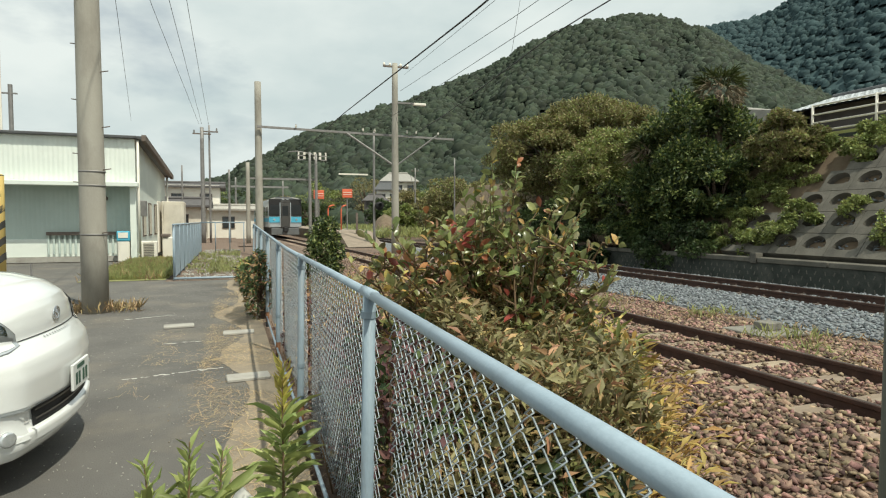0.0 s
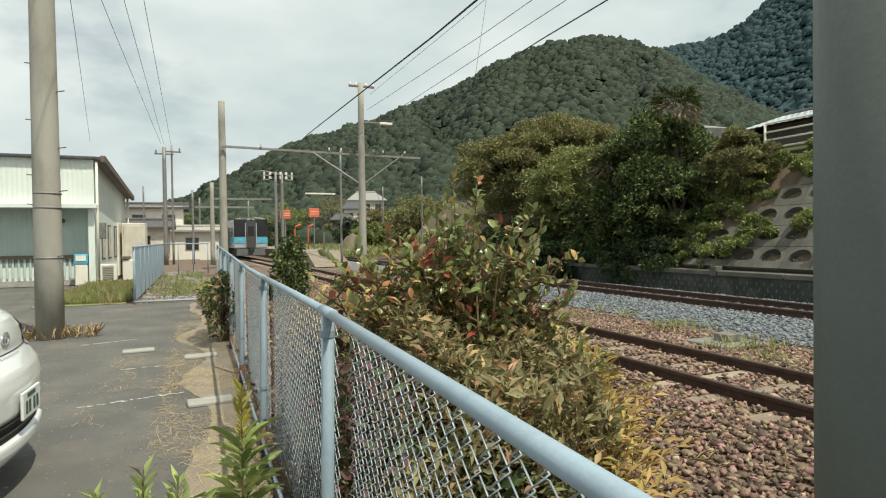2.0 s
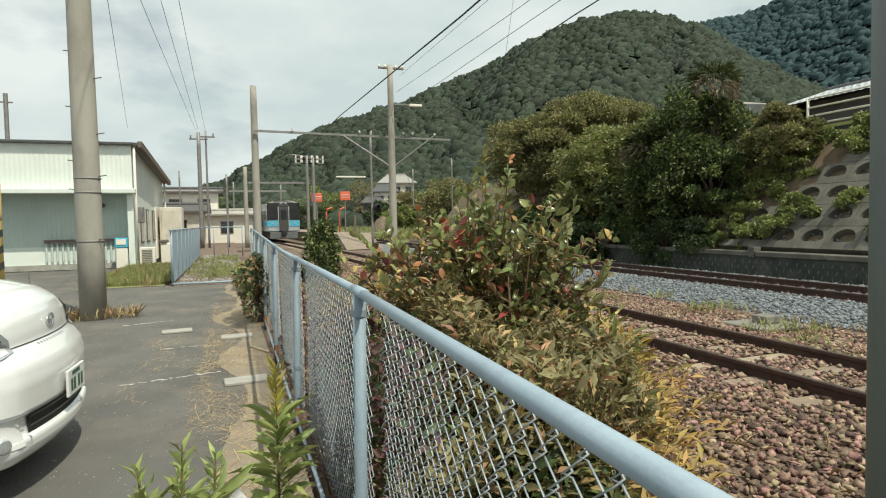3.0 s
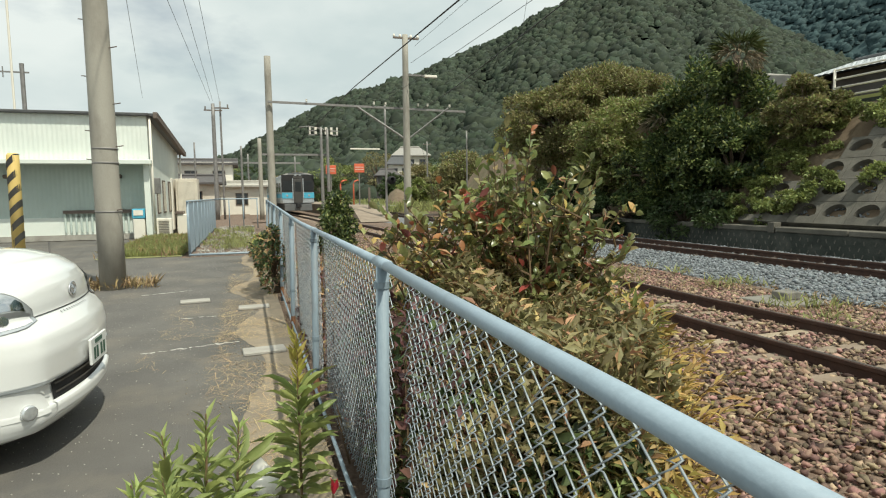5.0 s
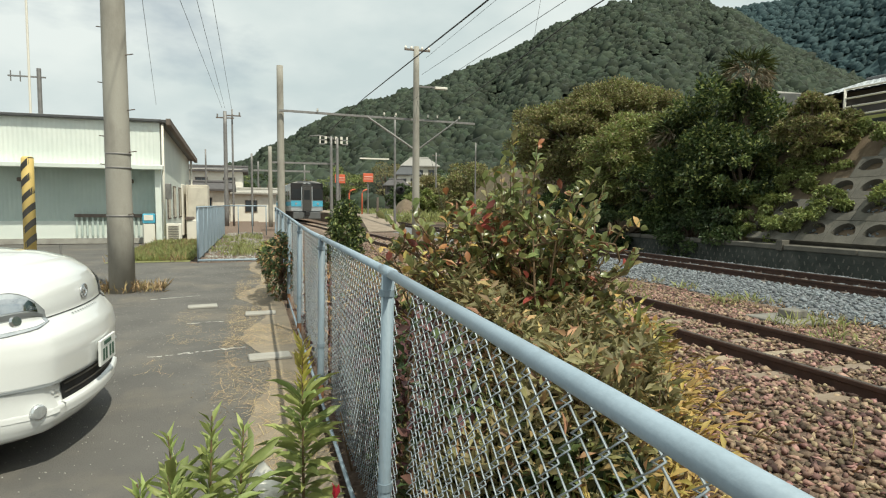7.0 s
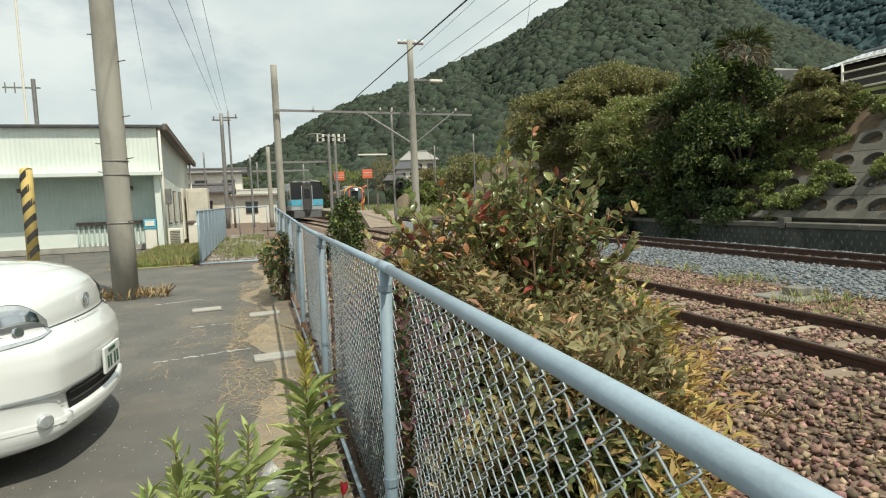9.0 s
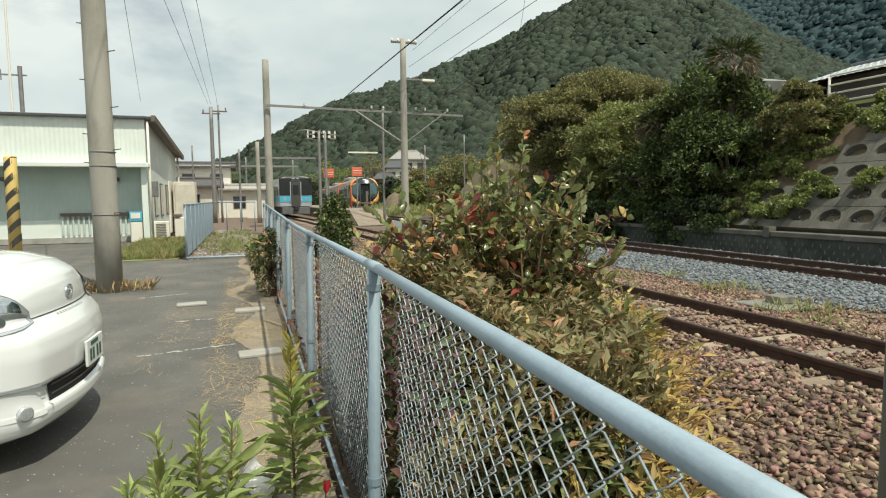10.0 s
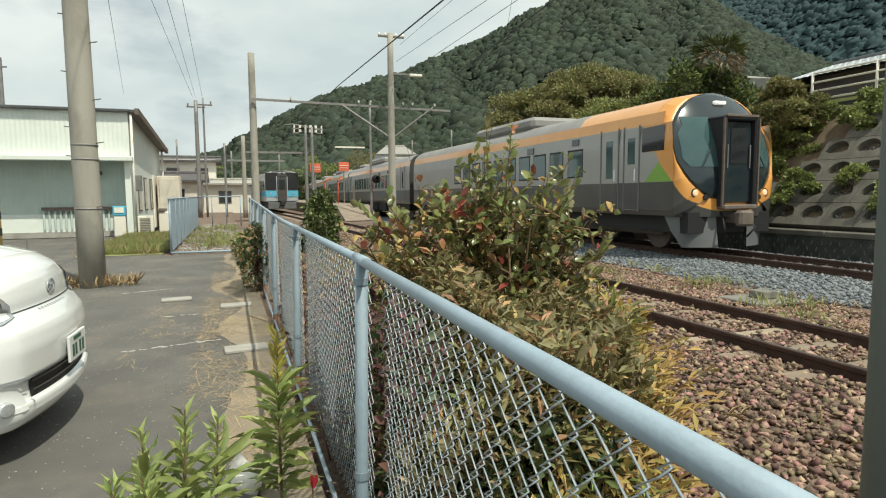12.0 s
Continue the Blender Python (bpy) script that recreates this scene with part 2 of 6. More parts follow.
PALMDRY = mat("palm_frond_dry", (0.42, 0.36, 0.26), (0.28, 0.22, 0.15), 3, 0.8, bump=0, island=0.3)
ROADPAINT = mat("worn_road_paint", (0.62, 0.61, 0.57), (0.42, 0.4, 0.36), 14, 0.85, bump=0.3)
T_GREY = mat("train_grey_steel", (0.40, 0.40, 0.385), (0.35, 0.35, 0.34), 1.5, 0.38, 0.45, bump=0.03)
T_DARK = mat("train_dark_band", (0.075, 0.072, 0.068), (0.055, 0.053, 0.05), 2, 0.4, bump=0.03, coat=0.3)
T_ORANGE = mat("train_orange", (0.74, 0.35, 0.085), (0.67, 0.30, 0.07), 2, 0.35, bump=0.0, coat=0.6)
T_GREEN = mat("train_lime", (0.22, 0.42, 0.06), (0.19, 0.37, 0.05), 2, 0.4, bump=0, coat=0.4)
T_ROOF = mat("train_roof", (0.3, 0.29, 0.28), (0.22, 0.21, 0.2), 2, 0.6, bump=0.05)
# the blue in this black is sky reflection put into the base colour
T_NOSE = mat("train_nose_black", (0.02, 0.033, 0.038), (0.014, 0.024, 0.028), 2, 0.14, bump=0, coat=0.6)
T_SKIRT = mat("train_skirt", (0.15, 0.158, 0.16), (0.11, 0.115, 0.118), 2, 0.5, bump=0.05)
T_BLUE = mat("train_light_blue", (0.1, 0.45, 0.62), (0.08, 0.38, 0.55), 2, 0.4, bump=0)
T_SILVER = mat("train_silver", (0.58, 0.62, 0.65), (0.5, 0.54, 0.57), 2, 0.35, 0.5, bump=0.02)
HEADLIGHT = glow("headlight_glow", (1.0, 0.62, 0.4), 0.45)
MARKER = glow("roof_light_glow", (1.0, 0.97, 0.92), 0.4)

# ---- mesh building ----
class Shape:
    """Collects vertices and faces of one part."""
    def __init__(self):
        self.v, self.f = [], []

    def add(self, verts, faces):
        k = len(self.v)
        self.v += [tuple(p) for p in verts]
        self.f += [tuple(i + k for i in q) for q in faces]
        return self

    def box(self, x0, x1, y0, y1, z0, z1, m=None, bevel=0.0):
        if bevel:
            b = bevel
            bm = bmesh.new()
            bmesh.ops.create_cube(bm, size=1)
            for q in bm.verts:
                q.co = Vector(((x0 + x1) / 2 + q.co.x * (x1 - x0), (y0 + y1) / 2 + q.co.y * (y1 - y0), (z0 + z1) / 2 + q.co.z * (z1 - z0)))
            bmesh.ops.bevel(bm, geom=bm.edges[:], offset=b, segments=1, affect="EDGES")
            bm.verts.index_update()
            vs, fs = [q.co.copy() for q in bm.verts], [[q.index for q in g.verts] for g in bm.faces]
            bm.free()
        else:
            vs = [Vector((x, y, z)) for z in (z0, z1) for x, y in ((x0, y0), (x1, y0), (x1, y1), (x0, y1))]
            fs = [(0, 3, 2, 1), (4, 5, 6, 7), (0, 1, 5, 4), (1, 2, 6, 5), (2, 3, 7, 6), (3, 0, 4, 7)]
        if m is not None:
            vs = [m @ q for q in vs]
        return self.add(vs, fs)

    def tube(self, points, radii, n=8, caps=True):
        pts = [Vector(p) for p in points]
        if not isinstance(radii, (list, tuple)):
            radii = [radii] * len(pts)
        vs, fs = [], []
        for i, p in enumerate(pts):
            d = (pts[min(i + 1, len(pts) - 1)] - pts[max(i - 1, 0)])
            d = d.normalized() if d.length > 1e-9 else Vector((0, 0, 1))
            u = d.cross(Vector((0, 0, 1)) if abs(d.z) < 0.9 else Vector((1, 0, 0))).normalized()
            w = d.cross(u)
            for k in range(n):
                a = 2 * math.pi * k / n
                vs.append(p + (u * math.cos(a) + w * math.sin(a)) * radii[i])
        for i in range(len(pts) - 1):
            for k in range(n):
                fs.append((i * n + k, i * n + (k + 1) % n, (i + 1) * n + (k + 1) % n, (i + 1) * n + k))
        if caps:
            fs += [tuple(range(n))[::-1], tuple(range((len(pts) - 1) * n, len(pts) * n))]
        return self.add(vs, fs)

    def loft(self, rings, closed=True, caps=True):
        n = len(rings[0])
        vs = [p for r in rings for p in r]
        fs = []
        for i in range(len(rings) - 1):
            for k in range(n if closed else n - 1):
                fs.append((i * n + k, i * n + (k + 1) % n, (i + 1) * n + (k + 1) % n, (i + 1) * n + k))
        if caps and closed:
            fs += [tuple(range(n))[::-1], tuple(range((len(rings) - 1) * n, len(rings) * n))]
        return self.add(vs, fs)

    def sheet(self, x0, x1, y0, y1, nx, ny, height):
        vs = [(x0 + (x1 - x0) * i / nx, y0 + (y1 - y0) * j / ny, height(x0 + (x1 - x0) * i / nx, y0 + (y1 - y0) * j / ny)) for j in range(ny + 1) for i in range(nx + 1)]
        fs = [(j * (nx + 1) + i, j * (nx + 1) + i + 1, (j + 1) * (nx + 1) + i + 1, (j + 1) * (nx + 1) + i) for j in range(ny) for i in range(nx)]
        return self.add(vs, fs)


def part(name, shape, material, parent=None, label="", smooth=False):
    me = bpy.data.meshes.new(name)
    me.from_pydata(shape.v, [], shape.f)
    me.materials.append(material)
    if smooth:
        me.polygons.foreach_set("use_smooth", [True] * len(me.polygons))
    me.update()
    ob = new(name, me)
    if parent is not None:
        ob.parent = parent
    if label:
        tagged(ob, label)
    return ob


def raw(name, verts, faces, material, parent=None, smooth=False):
    """A mesh from arrays: verts n x 3, faces n x k."""
    me = bpy.data.meshes.new(name)
    k = faces.shape[1]
    me.vertices.add(len(verts))
    me.vertices.foreach_set("co", np.asarray(verts, dtype=np.float32).ravel())
    me.loops.add(faces.size)
    me.loops.foreach_set("vertex_index", faces.astype(np.int32).ravel())
    me.polygons.add(len(faces))
    me.polygons.foreach_set("loop_start", np.arange(len(faces), dtype=np.int32) * k)
    me.materials.append(material)
    if smooth:
        me.polygons.foreach_set("use_smooth", [True] * len(faces))
    me.update(calc_edges=True)
    ob = new(name, me)
    if parent is not None:
        ob.parent = parent
    return ob


def thing(name, label, category, group="", kind="", at=None):
    ob = new(name)
    ob.empty_display_size = 0.1
    tagged(ob, label, category, group, kind)
    if at is not None:
        ob.matrix_basis = at
    return ob


RNG = np.random.default_rng(7)


def broad_leaves(centres, size, along, width=0.6, spread=0.3, rng=None):
    """Rounded, slightly cupped leaves with a bent midrib."""
    c = np.asarray(centres, float)
    n = len(c)
    d = np.asarray(along, float) + rng.normal(size=(n, 3)) * spread
    d /= np.linalg.norm(d, axis=1, keepdims=True) + 1e-9
    up = rng.normal(size=(n, 3)) * 0.5 + (0, 0, 1)
    s = np.cross(d, up)
    s /= np.linalg.norm(s, axis=1, keepdims=True) + 1e-9
    u = np.cross(s, d)
    ln = size * rng.uniform(0.6, 1.25, (n, 1))
    w = ln * width * 0.5
    rows_ = [c]
    for t, k, up_ in ((0.22, 0.62, 0.05), (0.5, 1.0, 0.1), (0.78, 0.72, 0.07)):
        mid = c + d * ln * t + u * ln * (0.04 - 0.10 * (t - 0.5) ** 2)
        rows_ += [mid + s * w * k + u * ln * up_ * 0.8, mid - u * ln * 0.01, mid - s * w * k + u * ln * up_ * 0.8]
    rows_.append(c + d * ln - u * ln * 0.06)
    v = np.stack(rows_, 1).reshape(-1, 3)
    tri = np.array([(0, 1, 2), (0, 2, 3), (1, 4, 5), (1, 5, 2), (2, 5, 6), (2, 6, 3), (4, 7, 8), (4, 8, 5), (5, 8, 9), (5, 9, 6), (7, 10, 8), (8, 10, 9)])
    return v, (np.arange(n)[:, None, None] * 11 + tri[None]).reshape(-1, 3)


def leaves(centres, size, along=None, width=0.45, spread=0.35, droop=0.0, rng=RNG, tilt=0.5, simple=False):
    """Folded leaves: each has a stalk end, two sides and a tip."""
    c = np.asarray(centres, float)
    n = len(c)
    if along is None:
        d = rng.normal(size=(n, 3))
    else:
        d = np.asarray(along, float) + rng.normal(size=(n, 3)) * spread
    d[:, 2] -= droop
    d /= np.linalg.norm(d, axis=1, keepdims=True) + 1e-9
    up = rng.normal(size=(n, 3)) * tilt + (0, 0, 1)
    s = np.cross(d, up)
    s /= np.linalg.norm(s, axis=1, keepdims=True) + 1e-9
    u = np.cross(s, d)
    ln = size * rng.uniform(0.6, 1.25, (n, 1))
    w = ln * width * 0.5
    a = c
    tip = c + d * ln - u * ln * 0.08
    m1, m2 = c + d * ln * 0.5 + s * w + u * ln * 0.1, c + d * ln * 0.5 - s * w + u * ln * 0.1
    if simple:
        v = np.stack([a, m1, tip, m2], 1).reshape(-1, 3)
        k = np.arange(n)[:, None] * 4
        return v, np.concatenate([k + np.array([[0, 1, 2]]), k + np.array([[0, 2, 3]])], 0)
    mid = c + d * ln * 0.55
    v = np.stack([a, m1, mid, m2, tip], 1).reshape(-1, 3)
    k = np.arange(n)[:, None] * 5
    f = np.concatenate([k + np.array([[0, 1, 2]]), k + np.array([[1, 4, 2]]), k + np.array([[0, 2, 3]]), k + np.array([[2, 4, 3]])], 0)
    return v, f


def stones(xs, ys, zs, size, rng=RNG):
    """Rough pebbles: deformed octahedra cut off unevenly."""
    n = len(xs)
    base = np.array([(1, 0.1, 0), (0.3, 0.9, 0), (-0.9, 0.4, 0), (-0.5, -0.8, 0), (0.6, -0.7, 0), (0.15, 0.1, 0.75), (-0.3, -0.2, 0.6), (0, 0, -0.6)], float)
    faces = np.array([(0, 1, 5), (1, 6, 5), (1, 2, 6), (2, 3, 6), (3, 4, 6), (4, 5, 6), (4, 0, 5), (1, 0, 7), (2, 1, 7), (3, 2, 7), (4, 3, 7), (0, 4, 7)])
    v = base[None] * rng.uniform(0.4, 1.55, (n, 8, 3))
    sc = size * rng.uniform(0.5, 1.25, (n, 1, 1)) * rng.uniform(0.75, 1.25, (n, 1, 3)) * np.array([1.15, 0.85, 0.85])
    v = v * sc
    a, t = rng.uniform(0, 6.283, n), rng.normal(size=n) * 0.9
    ca, sa, ct, st = np.cos(a)[:, None], np.sin(a)[:, None], np.cos(t)[:, None], np.sin(t)[:, None]
    x, y, z = v[..., 0], v[..., 1], v[..., 2]
    y, z = y * ct - z * st, y * st + z * ct
    x, y = x * ca - y * sa, x * sa + y * ca
    v = np.stack([x + xs[:, None], y + ys[:, None], z + zs[:, None]], -1).reshape(-1, 3)
    f = (np.arange(n)[:, None, None] * 8 + faces[None]).reshape(-1, 3)
    return v, f

# ---- ground and tracks ----
def far_x(y):
    """Main track: straight past the yard, then a reverse curve beyond the station."""
    x = 10.95 + max(0.0, min(y, 90) - 18) ** 2 / 1560
    if y > 90:
        d = min(y, 190) - 90
        x += 0.0923 * d - d * d / 800
        x -= max(0.0, y - 190) * 0.158
    return x


def near_x(y):
    return 5.36 - max(0.0, y - 12) ** 2 / 1660


def rail_height(x, y):
    """Lie of the railway land: a low bank under each track."""
    f, g = abs(x - far_x(y)), abs(x - near_x(y))
    z = -0.13 + 0.05 * max(0.0, min(1.0, (1.9 - g) / 0.7))
    z += 0.06 * max(0.0, min(1.0, (2.6 - f) / 1.0))
    return z


ground = part("ground", Shape().add([(-900, -300, -0.16), (900, -300, -0.16), (900, 1500, -0.16), (-900, 1500, -0.16)], [(0, 1, 2, 3)]), EARTH)
tagged(ground, "bare brown earth with sparse weeds", "ground", kind="structure")
road = part("road", Shape().box(-60, 0.36, -12, 16.3, -0.2, 0.0).box(-60, -1.62, 16.3, 24.9, -0.2, 0.0), ASPHALT)
tagged(road, "worn grey asphalt yard with patches of grit", "road", kind="structure")
yard = part("gravel_yard", Shape().box(-1.62, 0.36, 16.3, 60, -0.2, -0.01).box(-40, -1.62, 35, 90, -0.2, -0.02), GRAVEL)
tagged(yard, "stony gravel yard behind the fence", "gravel", kind="structure")
trackbed = part("trackbed", Shape().sheet(0.36, 13.2, -8, 40, 48, 90, lambda x, y: rail_height(x, y) + 0.012 * noise.noise((x * 2, y * 2, 0))), GRAVEL, smooth=True)
tagged(trackbed, "rusty brown ballast bed beneath the tracks", "ballast", kind="structure")
farbed = part("far_trackbed", Shape().sheet(-6, 60, 40, 260, 66, 60, lambda x, y: -0.08 + 0.02 * noise.noise((x * 0.5, y * 0.5, 0))), GRAVEL, smooth=True)
tagged(farbed, "brown ballast of the station yard", "ballast", kind="structure")
greybed = part("grey_ballast_bank", Shape().sheet(7.9, 13.15, -6, 60, 20, 80, lambda x, y: rail_height(x, y) + 0.02 - 0.1 * max(0, 8.4 - x + 0.25 * noise.noise((y * 0.7, 3, 1)))), GREYBED, smooth=True)
tagged(greybed, "fresh grey crushed stone under the main track", "ballast", kind="structure")


def rail(name, centre, offset, y0, y1, top, label):
    prof = [(-0.062, 0), (0.062, 0), (0.062, 0.012), (0.012, 0.03), (0.01, 0.105), (0.032, 0.115), (0.032, 0.148), (0.026, 0.153), (-0.026, 0.153), (-0.032, 0.148), (-0.032, 0.115), (-0.01, 0.105), (-0.012, 0.03), (-0.062, 0.012)]
    ys = np.concatenate([np.arange(y0, 14, 2.0), np.arange(14, y1, 4.0)])
    rings = [[(centre(y) + offset + px, y, top - 0.153 + pz) for px, pz in prof] for y in ys]
    ob = part(name, Shape().loft(rings), RUST)
    tagged(ob, label, "rail", "track rails", "structure")
    strip = Shape()
    rings = [[(centre(y) + offset - 0.022, y, top + 0.002), (centre(y) + offset + 0.022, y, top + 0.002)] for y in ys]
    strip.loft(rings, closed=False)
    part("running_band", strip, RAILTOP, ob, "worn running band of the rail head")
    return ob


for off in (-0.5635, 0.5635):
    rail("rail", near_x, off, -6, 240, 0.06, "dark rusty steel rail of the side track")
for off in (-0.5635, 0.5635):
    rail("rail", far_x, off, -6, 300, 0.10, "dark rusty steel rail of the main track")
strip = Shape()
lo, hi = [], []
for k in range(120):
    yy = 1.0 + k * 0.13
    lo.append((0.10 - 0.5 * max(0.0, noise.noise((yy * 0.55, 4.2, 0)) + 0.25) - 0.06 * noise.noise((yy * 4, 1.1, 0)), yy, 0.005))
    hi.append((0.40, yy, 0.005))
strip.loft([lo, hi], closed=False)
tagged(part("dirt_verge", strip, DIRT), "sandy brown dirt verge along the fence foot", "dirt", kind="structure")
# ---- sleepers, one by one ----
sleeper_mesh = part("sleeper", Shape().box(-1.0, 1.0, -0.1, 0.1, -0.14, 0.0, bevel=0.012), SLEEPER)
y = -4.0
first = True
srand = random.Random(3)
while y < 60:
    ob = sleeper_mesh if first else new("sleeper", sleeper_mesh.data)
    first = False
    ob.parent = trackbed
    ob.matrix_basis = pose(near_x(y) + srand.uniform(-0.03, 0.03), y, -0.07 + srand.uniform(-0.01, 0.008), srand.uniform(-1, 1), 0, srand.uniform(-1.5, 1.5))
    y += 0.635
concrete_sleeper = part("sleeper", Shape().box(-0.98, 0.98, -0.11, 0.11, -0.14, 0.0, bevel=0.02), CONCRETE, greybed)
concrete_sleeper.matrix_basis = pose(far_x(-4), -4, -0.05)
y = -3.4
while y < 60:
    ob = new("sleeper", concrete_sleeper.data)
    ob.parent = greybed
    ob.matrix_basis = pose(far_x(y), y, -0.05 + srand.uniform(-0.006, 0.006), 0, 0, srand.uniform(-0.6, 0.6))
    y += 0.6
clip_mesh = None
for off in (-0.5635, 0.5635):
    y = -3.4
    while y < 26:
        for side in (-1, 1):
            if clip_mesh is None:
                c = Shape().box(-0.05, 0.05, -0.05, 0.05, 0.0, 0.03, bevel=0.008).tube([(-0.03, 0, 0.02), (-0.03, 0, 0.06)], 0.014, 6)
                ob = part("rail_clip", c, OLDSTEEL, greybed)
                clip_mesh = ob.data
            else:
                ob = new("rail_clip", clip_mesh)
                ob.parent = greybed
            ob.matrix_basis = pose(far_x(y) + off + side * 0.1, y, -0.048, 0, 0, 0 if side > 0 else 180)
        y += 0.6


def scatter(n, x0, x1, y0, y1, keep=None):
    x, y = RNG.uniform(x0, x1, n), RNG.uniform(y0, y1, n)
    z = np.array([rail_height(a, b) for a, b in zip(x, y)])
    if keep is not None:
        k = np.array([keep(a, b) for a, b in zip(x, y)])
        x, y, z = x[k], y[k], z[k]
    return x, y, z


def off_sleeper(x, y):
    k = ((y + 4.0) / 0.635 + 0.5) % 1.0 - 0.5
    on = abs(x - near_x(y)) < 1.0 and abs(k) < 0.16
    rail_gap = abs(abs(x - near_x(y)) - 0.5635) < 0.05
    return not rail_gap and (not on or RNG.random() < 0.12)


x, y, z = scatter(31000, 1.6, 7.9, 0.8, 9.5, off_sleeper)
v, f = stones(x, y, z + 0.012 + RNG.uniform(-0.01, 0.02, len(x)), 0.035)
ob = raw("brown_ballast_stones", v, f, STONE_BROWN)
tagged(ob, "reddish brown broken ballast stones round the side track", "ballast stones", kind="stuff")
x, y, z = scatter(9500, 1.0, 8.4, 9.5, 30, off_sleeper)
v, f = stones(x, y, z + 0.01, 0.04)
ob = raw("brown_ballast_stones", v, f, STONE_BROWN)
tagged(ob, "reddish brown ballast stones further along the track", "ballast stones", kind="stuff")


def off_far(x, y):
    return x > 8.15 + 0.3 * noise.noise((y * 0.7, 3, 1)) and abs(abs(x - far_x(y)) - 0.5635) > 0.08


x, y, z = scatter(23000, 7.9, 12.9, 2.0, 24, off_far)
v, f = stones(x, y, z + 0.03, 0.041)
ob = raw("grey_ballast_stones", v, f, STONE_GREY)
tagged(ob, "fresh grey crushed ballast stones along the main track", "ballast stones", kind="stuff")

# ---- chain-link fence ----
FTOP = 1.253
POSTS = [-2.6, -0.2, 2.14, 4.52, 7.0, 9.4, 11.8, 14.2, 16.5]


def fx(y):
    """The fence line; it bends a little at one post."""
    return 0.454 - 0.033 * (2.14 - y) if y < 2.14 else 0.454 + 0.006 * (y - 2.14)


def fence_top(y):
    return FTOP + max(0.0, y - 6) * 0.017


fence = thing("chain_link_fence", "blue-grey painted chain-link fence with a tubular top rail", "fence")
for a, b in zip(POSTS[:-1], POSTS[1:]):
    part("top_rail", Shape().tube([(fx(a), a, fence_top(a)), (fx((a + b) / 2), (a + b) / 2, fence_top((a + b) / 2) + 0.002), (fx(b), b, fence_top(b))], 0.0178, 14), FENCE, fence, smooth=True)
    sleeve = Shape().tube([(fx(b), b - 0.09, fence_top(b) + 0.001), (fx(b), b + 0.09, fence_top(b) + 0.001)], 0.0205, 14)
    part("rail_sleeve", sleeve, FENCE, fence, smooth=True)
    part("bottom_rail", Shape().tube([(fx(a) - 0.03, a, 0.06), (fx(b) - 0.03, b, 0.06)], 0.012, 8), FENCE, fence, smooth=True)
for p in POSTS:
    lean = 0.02
    FX = fx(p)
    post = part("post", Shape().tube([(FX - lean, p, -0.1), (FX - lean * 0.9, p, 0.14), (FX, p, fence_top(p) - 0.01)], 0.0245, 12), POSTPAINT, fence, smooth=True)
    part("rust_patch", Shape().tube([(FX - lean, p, -0.02), (FX - lean * 0.9, p, 0.13)], 0.0257, 12, caps=False), RUSTY, post, "rusted foot of the post", smooth=True)
    part("band", Shape().tube([(FX - 0.012, p, 0.42), (FX - 0.012, p, 0.45)], 0.029, 12), POSTPAINT, post)
    part("band", Shape().tube([(FX - 0.004, p, fence_top(p) - 0.09), (FX - 0.004, p, fence_top(p) - 0.065)], 0.029, 12), POSTPAINT, post)


def chain_link(y0, y1, cell=0.076, r=0.0016):
    """Zigzag wires hooked into one another, as four-sided tubes."""
    vs, fs = [], []
    step = cell * 0.5
    rows = int(1.16 / step)
    cols = int((y1 - y0) / step)
    k = 0
    for c in range(cols):
        ya = y0 + c * step
        FX = fx(ya)
        pts = []
        for i in range(rows + 1):
            side = (i + c) % 2
            z = 0.06 + i * step
            px = FX + 0.036 + 0.004 * math.sin(ya * 3 + z * 2)
            py = ya + (1.04 * step if side else -0.04 * step) + 0.003 * math.sin(z * 9 + c)
            pz = z * (fence_top(ya) - 0.02) / (0.06 + rows * step)
            dep = 0.0075 if side else -0.0075
            pts.append((px + dep, py, pz - 0.004))
            pts.append((px - dep, py, pz + 0.004))
        for px, py, pz in pts:
            vs += [(px - r, py - r, pz), (px + r, py - r, pz), (px + r, py + r, pz), (px - r, py + r, pz)]
        for i in range(len(pts) - 1):
            for q in range(4):
                fs.append((k + i * 4 + q, k + i * 4 + (q + 1) % 4, k + i * 4 + 4 + (q + 1) % 4, k + i * 4 + 4 + q))
        k += len(pts) * 4
    return np.array(vs), np.array(fs)


for a, b in zip(POSTS[:-1], POSTS[1:]):
    v, f = chain_link(a + 0.05, b - 0.17)
    raw("wire_mesh", v, f, WIRE, fence)

# side panels of the fenced yard
side_fence = thing("panel_fence", "blue-grey corrugated steel panel fence of the gravel yard", "fence")
for i in range(9):
    a, b = 16.6 + i * 1.6, 16.6 + (i + 1) * 1.6 - 0.04
    sh = Shape()
    ring0, ring1 = [], []
    n = 24
    for k in range(n + 1):
        yy = a + (b - a) * k / n
        xx = -1.42 + 0.018 * (1 if k % 4 < 2 else -1)
        ring0.append((xx, yy, 0.08))
        ring1.append((xx, yy, 1.40))
    sh.loft([ring0, ring1], closed=False)
    part("panel", sh, FENCE, side_fence)
    part("post", Shape().tube([(-1.42, a, 0), (-1.42, a, 1.42)], 0.03, 10), FENCE, side_fence, smooth=True)
part("top_rail", Shape().tube([(-1.42, 16.5, 1.43), (-1.42, 31, 1.45)], 0.026, 10), FENCE, side_fence, smooth=True)
part("bottom_rail", Shape().tube([(-1.42, 16.5, 0.05), (0.45, 16.5, 0.05)], 0.03, 8), FENCE, side_fence, smooth=True)
